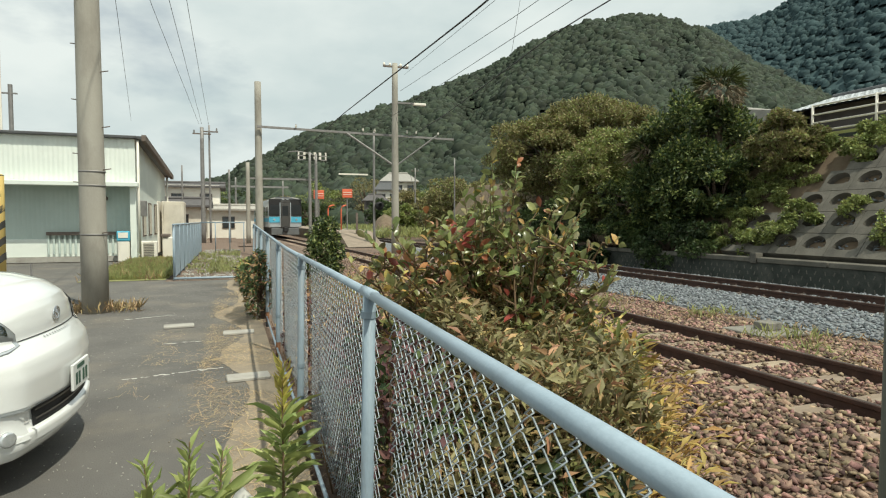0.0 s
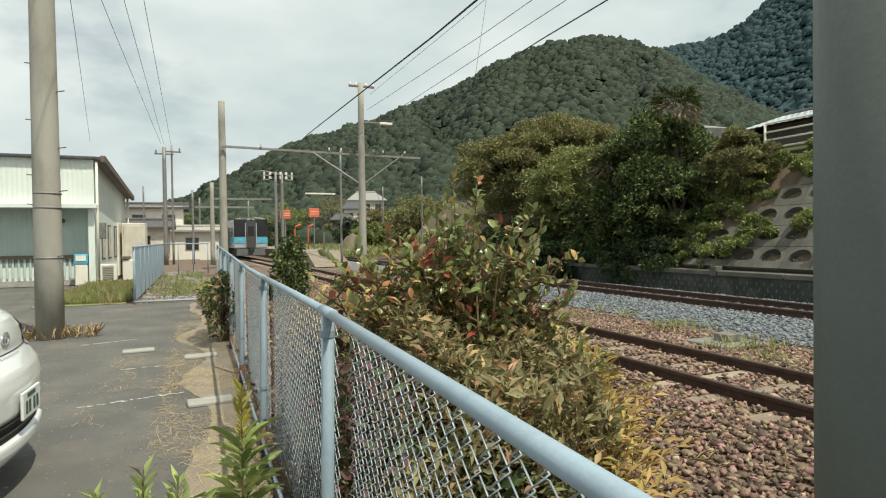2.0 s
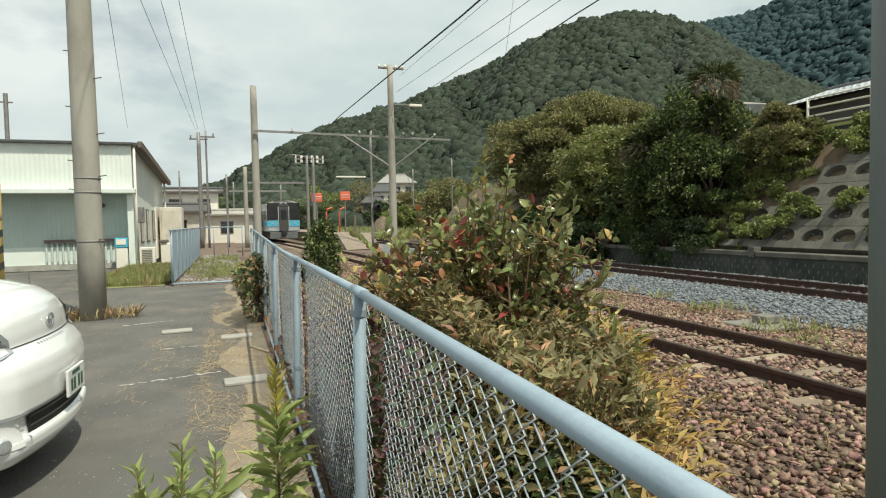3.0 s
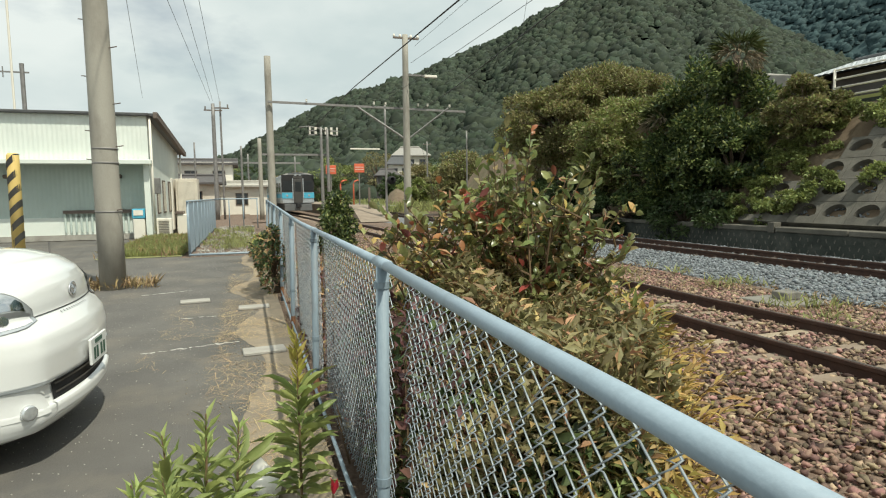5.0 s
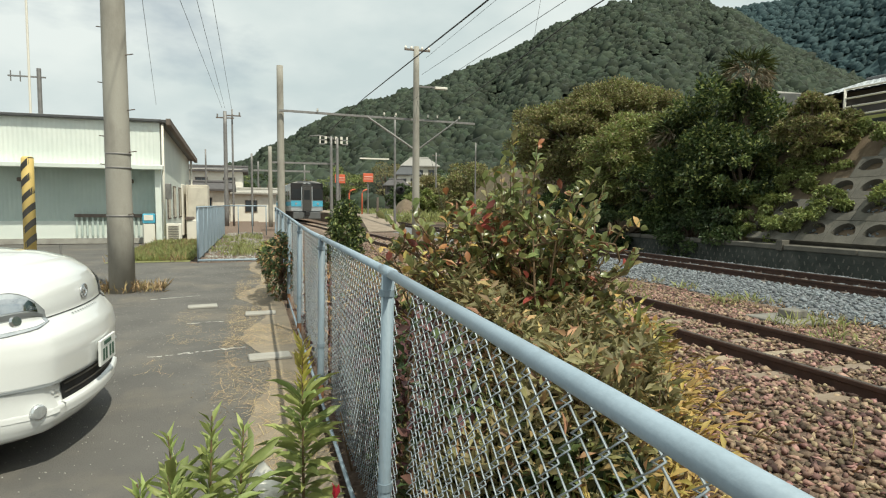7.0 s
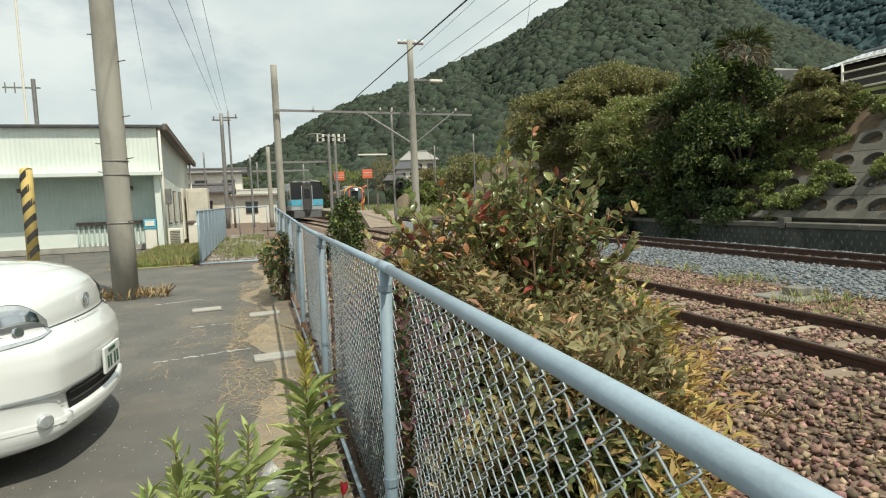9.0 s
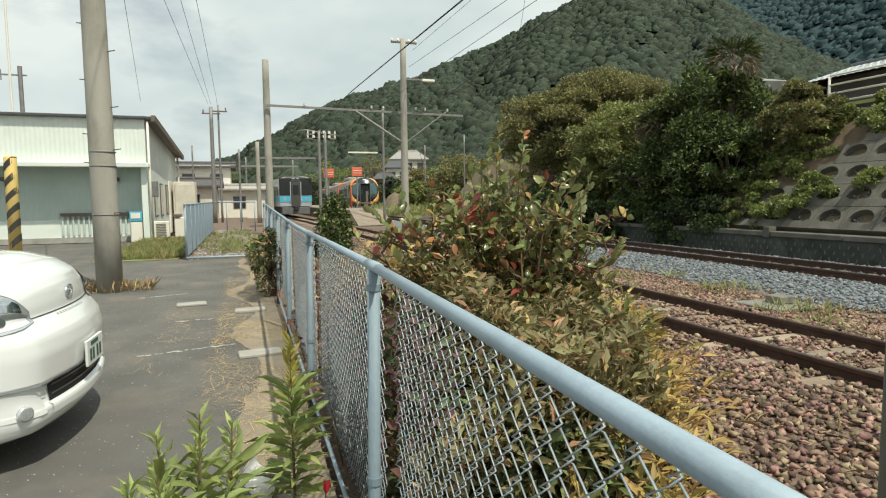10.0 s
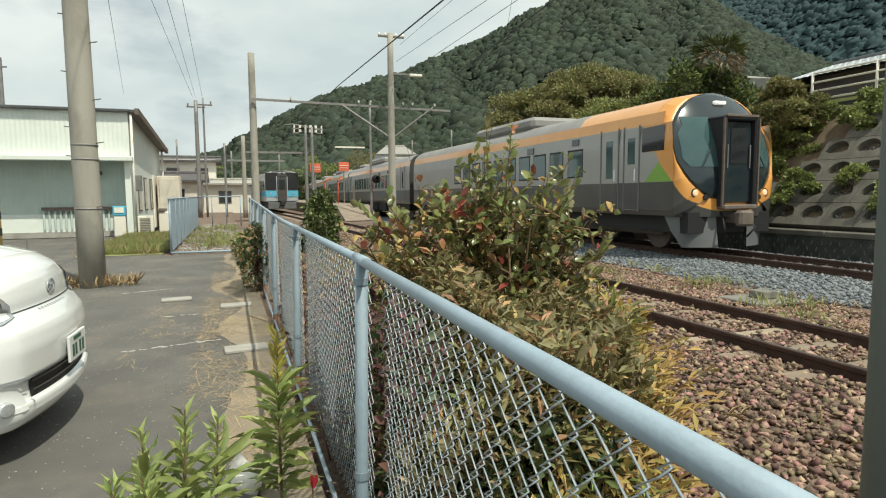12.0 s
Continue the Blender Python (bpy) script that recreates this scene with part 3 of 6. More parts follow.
part("cross_rail", Shape().tube([(-1.42, 31, 1.46), (0.6, 31, 1.46)], 0.03, 10), FENCE, side_fence, smooth=True)
for k in range(4):
    part("post", Shape().tube([(-1.42 + k * 0.66, 31, 0), (-1.42 + k * 0.66, 31, 1.46)], 0.025, 8), FENCE, side_fence, smooth=True)

# ---- poles and masts ----
def utility_pole(x, y, height, r0, r1, label, mat_=POLE, lean=(0, 0)):
    t = thing("utility_pole", label, "utility pole")
    pts, rad = [], []
    for k in range(9):
        u = k / 8
        pts.append((x + lean[0] * u, y + lean[1] * u, -0.1 + (height + 0.1) * u))
        rad.append(r0 + (r1 - r0) * u)
    part("shaft", Shape().tube(pts, rad, 20), mat_, t, smooth=True)
    return t


pole_a = utility_pole(-2.165, 11.15, 11.5, 0.205, 0.15, "thick tapered concrete utility pole beside the yard", lean=(-0.03, 0))
for z, a in ((1.32, 0), (2.15, 200), (2.36, 20), (2.62, 200), (3.05, 20), (3.5, 200), (3.95, 20), (4.4, 200)):
    r = 0.205 - 0.0048 * z
    ca, sa = math.cos(radians(a - 40)), math.sin(radians(a - 40))
    part("step_bolt", Shape().tube([(-2.165 + ca * r * 0.8, 11.15 + sa * r * 0.8, z), (-2.165 + ca * (r + 0.12), 11.15 + sa * (r + 0.12), z + 0.02)], 0.009, 6), OLDSTEEL, pole_a)
for z in (1.3, 2.33, 2.1):
    r = 0.207 - 0.0048 * z
    part("steel_band", Shape().tube([(-2.165, 11.15, z - 0.012), (-2.165, 11.15, z + 0.012)], r + 0.004, 20), STEEL, pole_a, smooth=True)

pole_b = utility_pole(1.27, 30, 8.2, 0.19, 0.15, "concrete catenary pole beside the side track")
mast = utility_pole(7.8, 29, 9.4, 0.2, 0.14, "tall concrete catenary mast between the tracks")
portal = thing("catenary_beam", "slim steel cross beam carried by two concrete poles", "beam")
part("beam", Shape().box(1.2, 11.2, -0.05, 0.05, -0.05, 0.05, Matrix.Translation((0, 29.7, 6.05)) @ Matrix.Rotation(0.016, 4, "Y")), STEEL, portal)
part("brace", Shape().tube([(5.45, 29.5, 5.9), (7.7, 29.0, 4.35)], 0.05, 8), STEEL, portal)
part("brace", Shape().tube([(9.85, 28.5, 5.85), (7.9, 29.0, 4.35)], 0.04, 8), STEEL, portal)
for xx in (3.0, 6.3, 6.9, 8.6, 9.1, 10.3):
    part("insulator", Shape().tube([(xx, 29.6, 6.05), (xx, 29.6, 6.12), (xx, 29.6, 6.14), (xx, 29.6, 6.2)], [0.03, 0.06, 0.03, 0.05], 8), CREAM, portal)
part("lamp_arm", Shape().box(7.8, 9.35, 28.9, 29.0, 7.42, 7.5), STEEL, portal)
part("lamp_head", Shape().box(8.75, 9.4, 28.85, 29.05, 7.38, 7.5, bevel=0.02), CREAM, portal)
part("cross_arm", Shape().box(7.2, 8.5, 28.95, 29.05, 9.2, 9.28), OLDSTEEL, portal)
for xx in (7.25, 7.55, 8.1, 8.45):
    part("insulator", Shape().tube([(xx, 29, 9.26), (xx, 29, 9.33), (xx, 29, 9.42)], [0.05, 0.07, 0.03], 8), CREAM, portal)

# ---- warehouse ----
def warehouse():
    w = thing("warehouse", "pale green sheet-metal warehouse with a deep canopy", "building")
    X0, X1, Y0, Y1 = -40.0, -3.35, 24.6, 35.0
    part("base_wall", Shape().box(X0, X1, 25.3, 25.5, 0, 0.2), CONCRETE, w)
    # below 0.86 m the wall takes the paler sheet colour
    part("lower_wall", Shape().box(X0, X1, 25.36, 25.5, 0.2, 0.86, bevel=0.01), WHITEWALL, w, "paler lower part of the wall")
    for i in range(30):
        a = X1 - 0.02 - i * 1.2
        sh = Shape()
        lo, hi = [], []
        for k in range(17):
            xx = a - 1.2 * k / 16
            yy = 25.42 + 0.012 * (k % 2)
            lo.append((xx, yy, 0.86))
            hi.append((xx, yy, 2.95))
        sh.loft([lo, hi], closed=False)
        part("wall_panel", sh, GREENWALL, w)
        sh = Shape()
        lo, hi = [], []
        for k in range(17):
            xx = a - 1.2 * k / 16
            yy = Y0 + 0.014 * (k % 2)
            lo.append((xx, yy, 2.95))
            hi.append((xx, yy, 4.56))
        sh.loft([lo, hi], closed=False)
        part("fascia_panel", sh, WHITEWALL, w)
    part("canopy_edge", Shape().box(X0, X1 + 0.12, 24.25, 24.58, 2.78, 2.95, bevel=0.02), WHITEWALL, w, "pale metal gutter edge of the canopy")
    part("soffit", Shape().box(X0, X1, 24.4, 25.4, 2.86, 2.9), GREENWALL, w)
    part("ridge_cap", Shape().box(X0, X1 + 0.1, 24.4, 24.75, 4.56, 4.66, bevel=0.02), TILE, w)
    g = Shape().add([(X1, 24.6, 0), (X1, Y1, 0), (X1, Y1, 3.95), (X1, 24.6, 4.6), (X1 - 0.2, 24.6, 0), (X1 - 0.2, Y1, 0), (X1 - 0.2, Y1, 3.95), (X1 - 0.2, 24.6, 4.6)],
                    [(0, 1, 2, 3), (7, 6, 5, 4), (0, 4, 5, 1), (1, 5, 6, 2), (2, 6, 7, 3), (3, 7, 4, 0)])
    part("gable_wall", g, WHITEWALL, w, "pale sheet-metal end wall")
    part("roof", Shape().add([(X0, 24.5, 4.66), (X1 + 0.25, 24.5, 4.66), (X1 + 0.25, Y1 + 0.4, 3.98), (X0, Y1 + 0.4, 3.98), (X0, 24.5, 4.56), (X1 + 0.25, 24.5, 4.56), (X1 + 0.25, Y1 + 0.4, 3.88), (X0, Y1 + 0.4, 3.88)],
                             [(0, 1, 2, 3), (7, 6, 5, 4), (0, 4, 5, 1), (1, 5, 6, 2), (2, 6, 7, 3), (3, 7, 4, 0)]), TILE, w)
    part("verge", Shape().add([(X1 + 0.25, 24.45, 4.7), (X1 + 0.4, 24.45, 4.7), (X1 + 0.4, Y1 + 0.45, 4.02), (X1 + 0.25, Y1 + 0.45, 4.02), (X1 + 0.25, 24.45, 4.48), (X1 + 0.4, 24.45, 4.48), (X1 + 0.4, Y1 + 0.45, 3.8), (X1 + 0.25, Y1 + 0.45, 3.8)],
                              [(0, 1, 2, 3), (7, 6, 5, 4), (0, 4, 5, 1), (1, 5, 6, 2), (2, 6, 7, 3), (3, 7, 4, 0)]), OLDSTEEL, w, "brown verge trim of the roof")
    part("downpipe", Shape().tube([(X1 + 0.1, 24.6, 4.5), (X1 + 0.1, 24.6, 0.3)], 0.045, 8), CREAM, w, smooth=True)
    part("downpipe", Shape().tube([(X1 + 0.12, 34.9, 3.9), (X1 + 0.12, 34.9, 1.0)], 0.05, 8), CREAM, w, smooth=True)
    for yy in (26.2, 28.0, 30.0):
        win = part("window", Shape().box(X1 - 0.05, X1 + 0.03, yy, yy + 0.9, 0.9, 2.3), OLDSTEEL, w)
        part("pane", Shape().box(X1 + 0.03, X1 + 0.04, yy + 0.06, yy + 0.84, 0.96, 2.24), GLASS, win)
    for xx in (-8.0, -4.6, -12.0):
        part("bulkhead_lamp", Shape().box(xx - 0.2, xx + 0.2, 25.2, 25.4, 2.3, 2.45, bevel=0.03), OLDSTEEL, w)
    part("dark_rail", Shape().box(-6.4, -4.0, 25.2, 25.36, 1.0, 1.12), OLDSTEEL, w, "dark handrail along the wall")
    for k in range(14):
        xx = -6.35 + k * 0.175
        part("rail_bar", Shape().box(xx - 0.03, xx + 0.03, 25.28, 25.32, 0.3, 1.0), GREENWALL, w)
    return w


warehouse()

# ---- retaining wall, framed slope and terrace ----
WALLX = 13.2
wall = part("retaining_wall", Shape().box(WALLX, WALLX + 0.5, -14, 30.0, -0.2, 0.43), MOSSY)
tagged(wall, "dark mossy stone retaining wall beside the main track", "wall", kind="structure")
yy = -14.0
while yy < 30.0:
    part("coping", Shape().box(WALLX - 0.05, WALLX + 0.55, yy, yy + 1.97, 0.43, 0.56, bevel=0.015), DARKCON, wall)
    yy += 2.0
part("wall_pier", Shape().box(WALLX - 0.06, WALLX + 0.2, 12.0, 12.2, 0.4, 0.68, bevel=0.01), DARKCON, wall)
edges = Shape()
erand = random.Random(8)
for row in range(3):
    for k in range(110):
        yy = -8 + k * 0.235 + row * 0.11 + erand.uniform(-0.03, 0.03)
        zz = -0.02 + row * 0.15
        edges.box(-0.006, 0.004, -0.014, 0.014, -0.045, 0.045, pose(WALLX, yy, zz, 22 if k % 2 else -14))
tagged(part("stone_edge", edges, DARKCON, wall, "pale worn edges of the wall stones"), kind="stuff")
SL0, SL1 = (13.6, 0.5), (16.4, 4.0)


def slope_point(s, y, lift=0.0):
    dx, dz = SL1[0] - SL0[0], SL1[1] - SL0[1]
    n = math.hypot(dx, dz)
    return (SL0[0] + dx * s - dz / n * lift, y, SL0[1] + dz * s + dx / n * lift)


bank = Shape()
vs = [slope_point(s, y, -0.02) for y in (-14, 40) for s in (0, 1)]
bank.add(vs + [(60, -14, 4.0), (60, 40, 4.0)], [(0, 2, 3, 1), (1, 3, 5, 4)])
bank = part("bank", bank, EARTH)
tagged(bank, "earth bank and terrace above the retaining wall", "bank", kind="structure")


def slope_cell(y, s, w=1.15, h=0.3):
    """One precast frame cell with an arched top, open in the middle."""
    sh = Shape()
    hole, rim = [], []
    hw = w * 0.5
    for k in range(14):
        a = math.pi * k / 13
        hole.append((y + math.cos(a) * hw * 0.76, s + h * 0.42 + math.sin(a) * h * 0.46))
        rim.append((y + max(-1, min(1, math.cos(a) * 1.35)) * hw, s + h * 0.42 + min(1, math.sin(a) * 1.5) * h * 0.58))
    hole += [(y - hw * 0.42, s + 0.05), (y + hw * 0.42, s + 0.05)]
    rim += [(y - hw, s), (y + hw, s)]
    n = len(hole)
    vs = [slope_point(b, a, 0.17) for a, b in rim] + [slope_point(b, a, 0.17) for a, b in hole] + [slope_point(b, a, -0.06) for a, b in hole] + [slope_point(b, a, 0.0) for a, b in rim]
    fs = []
    for k in range(n):
        j = (k + 1) % n
        fs += [(k, j, n + j, n + k), (n + k, n + j, 2 * n + j, 2 * n + k), (3 * n + k, 3 * n + j, j, k)]
    return sh.add(vs, fs)


for row in range(6):
    for col in range(30):
        yc = -6.0 + col * 0.8 + (0.4 if row % 2 else 0)
        s0 = 0.02 + row * 0.158
        if yc > 13.4 - row * 0.5:
            continue
        part("frame_cell", slope_cell(yc, s0, 0.79, 0.155), DARKCON, bank)
x, y = RNG.uniform(0.03, 0.95, 6000), RNG.uniform(-8, 13, 6000)
keep_ = y < 13.0 - x * 3.2
x, y = x[keep_], y[keep_]
pts = np.array([slope_point(a, b, 0.0) for a, b in zip(x, y)])
v, f = stones(pts[:, 0], pts[:, 1], pts[:, 2], 0.055)
ob = raw("bank_rubble", v, f, STONE_GREY)
tagged(ob, "grey rubble filling the cells of the framed bank", "rubble", kind="stuff")

# ---- hills ----
def ridge_line(knots, phi):
    """Height of the skyline, as a slope seen from the yard, by bearing."""
    for (a, ta), (b, tb) in zip(knots[:-1], knots[1:]):
        if a <= phi <= b:
            u = (phi - a) / (b - a)
            u = u * 0.6 + 0.4 * u * u * (3 - 2 * u)
            return ta + (tb - ta) * u
    return knots[0][1] if phi < knots[0][0] else knots[-1][1]


def hill(name, knots, dist, depth, label, material, n_phi, n_r):
    """The ground of a wooded ridge; returns its height by bearing and distance."""
    phi0, phi1 = knots[0][0], knots[-1][0]

    def height(phi, u):
        r = dist - depth * (1 - u)
        x, y = r * math.sin(radians(phi)), r * math.cos(radians(phi))
        spur = 0.05 * noise.noise((phi * 0.16, u * 1.3, 3.0)) * min(1, u * 3) * min(1, (1 - u) * 2.5)
        z = r * ridge_line(knots, phi) * max(0.0, min(1.0, 1 - (1 - u) ** 1.5 + spur * 3))
        return x, y, z
    vs = []
    for i in range(n_phi + 1):
        phi = phi0 + (phi1 - phi0) * i / n_phi
        for j in range(n_r + 1):
            x, y, z = height(phi, j / n_r)
            vs.append((x, y, z - 1.5 if j else -4))
        vs.append((vs[-1][0] * 1.15, vs[-1][1] * 1.15, -5))
    n = n_r + 2
    fs = [(i * n + j, (i + 1) * n + j, (i + 1) * n + j + 1, i * n + j + 1) for i in range(n_phi) for j in range(n - 1)]
    ob = part(name, Shape().add(vs, fs), material, smooth=False)
    tagged(ob, label, "hill", kind="structure")
    return height


def forest_crowns(height, count, phi0, phi1, dist, depth, size, material, label, seed):
    """Tree crowns standing all over a hill: lumpy domes of several sizes."""
    r = np.random.default_rng(seed)
    near = (dist - depth) / dist
    rr = np.sqrt(r.uniform(near * near, 1.0, count))
    uu = 1 - (1 - rr) / (1 - near)
    phis = r.uniform(phi0, phi1, count)
    at = np.array([height(p, u) for p, u in zip(phis, uu)])
    rad = size * r.uniform(0.55, 1.0, count) * (0.75 + 0.55 * np.array([max(0.0, noise.noise((p * 0.35, u * 4, 9.0)) + 0.4) for p, u in zip(phis, uu)])) * np.where(r.random(count) < 0.06, 1.35, 1.0)
    n = 6
    rings = [(1.0, -0.35), (1.05, 0.2), (0.8, 0.68), (0.38, 0.97)]
    base = np.array([(q * math.cos(2 * math.pi * (k + 0.5 * i) / n), q * math.sin(2 * math.pi * (k + 0.5 * i) / n), z) for i, (q, z) in enumerate(rings) for k in range(n)] + [(0, 0, 1.05)])
    v = base[None] * r.uniform(0.72, 1.22, (count, len(base), 1)) * rad[:, None, None]
    v[..., 2] *= r.uniform(0.75, 1.25, (count, 1))
    v += at[:, None, :]
    f = []
    for i in range(len(rings) - 1):
        for k in range(n):
            a, b, c, d = i * n + k, i * n + (k + 1) % n, (i + 1) * n + (k + 1) % n, (i + 1) * n + k
            f += [(a, b, c), (a, c, d)]
    f += [(3 * n + k, 3 * n + (k + 1) % n, 4 * n) for k in range(n)]
    f = np.array(f)
    faces = (np.arange(count)[:, None, None] * len(base) + f[None]).reshape(-1, 3)
    return tagged(raw("forest", v.reshape(-1, 3), faces, material, smooth=True), label, "forest", kind="stuff")


HILL = [(-14, 0.01), (-6, 0.03), (-1, 0.066), (3, 0.103), (5, 0.128), (7.5, 0.150), (11.3, 0.173), (16.6, 0.201), (22.5, 0.243), (28.4, 0.293), (33.5, 0.322), (36.5, 0.328), (40, 0.318), (43, 0.293), (47.9, 0.225), (52.7, 0.172), (62, 0.10), (76, 0.04)]
MOUNTAIN = [(24, 0.12), (36, 0.25), (43.5, 0.296), (47, 0.297), (49, 0.313), (56, 0.40), (66, 0.46), (80, 0.44), (100, 0.3)]
hill_height = hill("hill", HILL, 420, 300, "steep hill covered in dense green broadleaf forest", FOREST, 180, 40)
forest_crowns(hill_height, 11500, -6, 64, 420, 300, 3.7, FOREST, "dense crowns of broadleaf forest covering the hill", 21)
# mountain and low ridge get their haze from the material colour alone
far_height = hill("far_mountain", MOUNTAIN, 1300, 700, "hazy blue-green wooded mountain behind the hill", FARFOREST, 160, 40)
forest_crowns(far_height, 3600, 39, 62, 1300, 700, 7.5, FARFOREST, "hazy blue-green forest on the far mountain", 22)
hill("low_ridge", [(-28, 0.02), (-10, 0.05), (2, 0.075), (8, 0.07), (20, 0.03)], 900, 500, "low distant ridge in hazy blue-green", FARFOREST, 80, 10)

# ---- wires ----
def wire(points, r, label, sag=0.0, category="overhead wire"):
    pts = []
    for a, b in zip(points[:-1], points[1:]):
        a, b = Vector(a), Vector(b)
        for k in range(9):
            u = k / 8
            p = a.lerp(b, u)
            p.z -= sag * 4 * u * (1 - u)
            pts.append(p)
    ob = part("overhead_wire", Shape().tube(pts, r, 5), CABLE)
    return tagged(ob, label, category, "overhead wires")


wire([(5.3, 90, 6.6), (5.3, 34.9, 6.9), (5.3, 29.4, 6.85), (5.3, 13.1, 6.34), (5.3, -12, 6.0)], 0.022, "thick black catenary wire above the side track")
wire([(4.9, 90, 5.1), (5.3, 29.5, 5.2), (5.3, -12, 5.1)], 0.006, "thin contact wire above the side track")
wire([(8.2, 29.4, 8.16), (8.2, 16.5, 7.75), (8.2, -12, 7.4)], 0.009, "thin feeder wire leading from the mast")
wire([(8.3, 29.0, 8.9), (7.6, 16.0, 8.2), (7.0, -12, 7.9)], 0.007, "thin feeder wire leading from the mast")
wire([(13.0, 80, 6.6), (10.3, 29.0, 6.9), (9.0, 15.7, 7.01), (9.0, 14.1, 7.05), (9.0, -12, 7.2)], 0.018, "black catenary wire above the main track")
wire([(7.8, 29.0, 7.0), (8.3, 25, 0.1)], 0.008, "thin guy wire stayed from the mast")
wire([(9.44, 17.67, 11.4), (8.45, 18.1, 4.56), (7.77, 18.4, -0.12)], 0.006, "thin dark stay wire anchored between the tracks")
for xe, xs in ((-3.26, -6.0), (-2.16, -1.95), (-1.65, -1.78), (-1.17, -1.35)):
    d = (xe - xs) / 21
    wire([(xs, 43.0, 8.0), (xe, 21.0, 8.0), (xe + d * 25, -6.0, 8.2)], 0.008, "black overhead power cable across the yard")


# ---- distant poles ----
for x, y, h, r, lab in ((-1.87, 45, 8.1, 0.16, "dark wooden utility pole behind the yard"), (-1.4, 45.2, 8.3, 0.08, "thin steel pole with insulators behind the yard"),
                        (-0.12, 45, 5.2, 0.09, "short grey steel pole"), (1.15, 45, 5.75, 0.17, "concrete pole beside the railway"), (-3.2, 45, 5.4, 0.07, "thin steel pole beside the shed"),
                        (5.5, 44.6, 6.6, 0.13, "concrete station mast carrying cross arms"), (5.95, 44.6, 6.5, 0.13, "concrete station mast carrying cross arms"), (8.57, 37.0, 7.2, 0.085, "slim brown signal pole"),
                        (12.3, 32.4, 5.2, 0.05, "thin grey pole beyond the platform"), (26.0, 85, 9.5, 0.12, "pale pole before the village"), (3.0, 75, 6.5, 0.12, "distant concrete catenary mast in the station"), (6.4, 80, 6.8, 0.12, "distant concrete catenary mast in the station"), (0.5, 70, 6.4, 0.12, "distant concrete catenary mast in the station")):
    t = utility_pole(x, y, h, r, r * 0.75, lab, STEEL if r < 0.165 else POLE)
    if h > 8:
        part("cross_arm", Shape().box(x - 0.6, x + 0.6, y - 0.05, y + 0.05, h - 0.5, h - 0.42), OLDSTEEL, t)
        for k in (-0.5, 0.0, 0.5):
            part("insulator", Shape().tube([(x + k, y, h - 0.42), (x + k, y, h - 0.2)], 0.06, 6), STEEL, t)
    if 6.4 < h < 6.7 and y < 50:
        for zz in (6.0, 6.3):
            part("cross_arm", Shape().box(x - 0.9, x + 0.8, y - 0.05, y + 0.05, zz, zz + 0.08), STEEL, t)
            for k in range(5):
                part("insulator", Shape().tube([(x - 0.8 + k * 0.38, y, zz + 0.08), (x - 0.8 + k * 0.38, y, zz + 0.3)], 0.06, 6), CREAM, t)
beam = part("station_beam", Shape().box(0.0, 6.2, 69.9, 70.1, 5.3, 5.5).box(1.3, 6.0, 44.9, 45.0, 4.55, 4.68), STEEL)
tagged(beam, "grey steel portal beam over the station tracks", "beam")

# ---- platform, signals and guards ----
pl = part("platform", Shape().add([(6.7, 36, -0.08), (9.0, 36, -0.08), (9.3, 41, 0.82), (7.0, 41, 0.82), (10.0, 90, 0.82), (6.0, 90, 0.82), (9.3, 41, -0.1), (7.0, 41, -0.1), (10.0, 90, -0.1), (6.0, 90, -0.1)],
                                  [(0, 1, 2, 3), (3, 2, 4, 5), (1, 6, 2), (0, 3, 7), (6, 8, 4, 2), (7, 3, 5, 9)]), PLATFORM)
tagged(pl, "worn concrete island platform with a ramped end", "platform", kind="structure")
part("edge_stripe", Shape().box(9.0, 9.12, 41, 60, 0.824, 0.83, Matrix.Rotation(-0.013, 4, "Z") @ Matrix.Translation((0.5, 0, 0))), ROADPAINT, pl)


def guard_post(x, y):
    t = thing("platform_railing", "orange-red tubular railing on the platform end", "railing", "platform railings")
    part("tube", Shape().tube([(x, y, 0.8), (x, y, 2.55), (x + 0.1, y, 2.75), (x + 0.35, y, 2.85), (x + 0.55, y + 0.3, 2.85)], 0.06, 8), GUARD, t, smooth=True)


guard_post(7.55, 49.4)
guard_post(8.6, 49.2)


def red_box(x, y, z):
    t = thing("signal_box", "orange-red lattice warning board on a steel post", "signal", "warning boards")
    part("post", Shape().tube([(x, y + 0.1, 0.4), (x, y + 0.1, z)], 0.05, 8), STEEL, t)
    part("board", Shape().box(x - 0.42, x + 0.42, y - 0.04, y + 0.04, z - 0.36, z + 0.36, bevel=0.02), GUARD, t)
    part("front_bar", Shape().box(x - 0.36, x + 0.36, y - 0.07, y - 0.045, z + 0.06, z + 0.1), CREAM, t)
    part("front_bar", Shape().box(x - 0.36, x + 0.36, y - 0.07, y - 0.045, z - 0.12, z - 0.09), CREAM, t)


red_box(6.82, 49.5, 3.72)
red_box(9.1, 49.1, 3.84)
sig = thing("track_signal", "black round signal head with a short visor on the slim pole", "signal")
part("head", Shape().tube([(8.86, 36.9, 2.5), (8.86, 36.7, 2.5)], [0.27, 0.27], 16), BLACK, sig, smooth=True)
part("visor", Shape().tube([(8.86, 36.7, 2.56), (8.86, 36.5, 2.56)], [0.14, 0.12], 12, caps=False), BLACK, sig)
part("bracket", Shape().box(8.57, 8.86, 36.95, 37.0, 2.47, 2.53), OLDSTEEL, sig)
post = thing("track_marker", "short dark wooden marker post on the platform end", "post")
part("shaft", Shape().box(8.0, 8.14, 40, 40.14, 0.6, 2.1, bevel=0.01), OLDSTEEL, post)
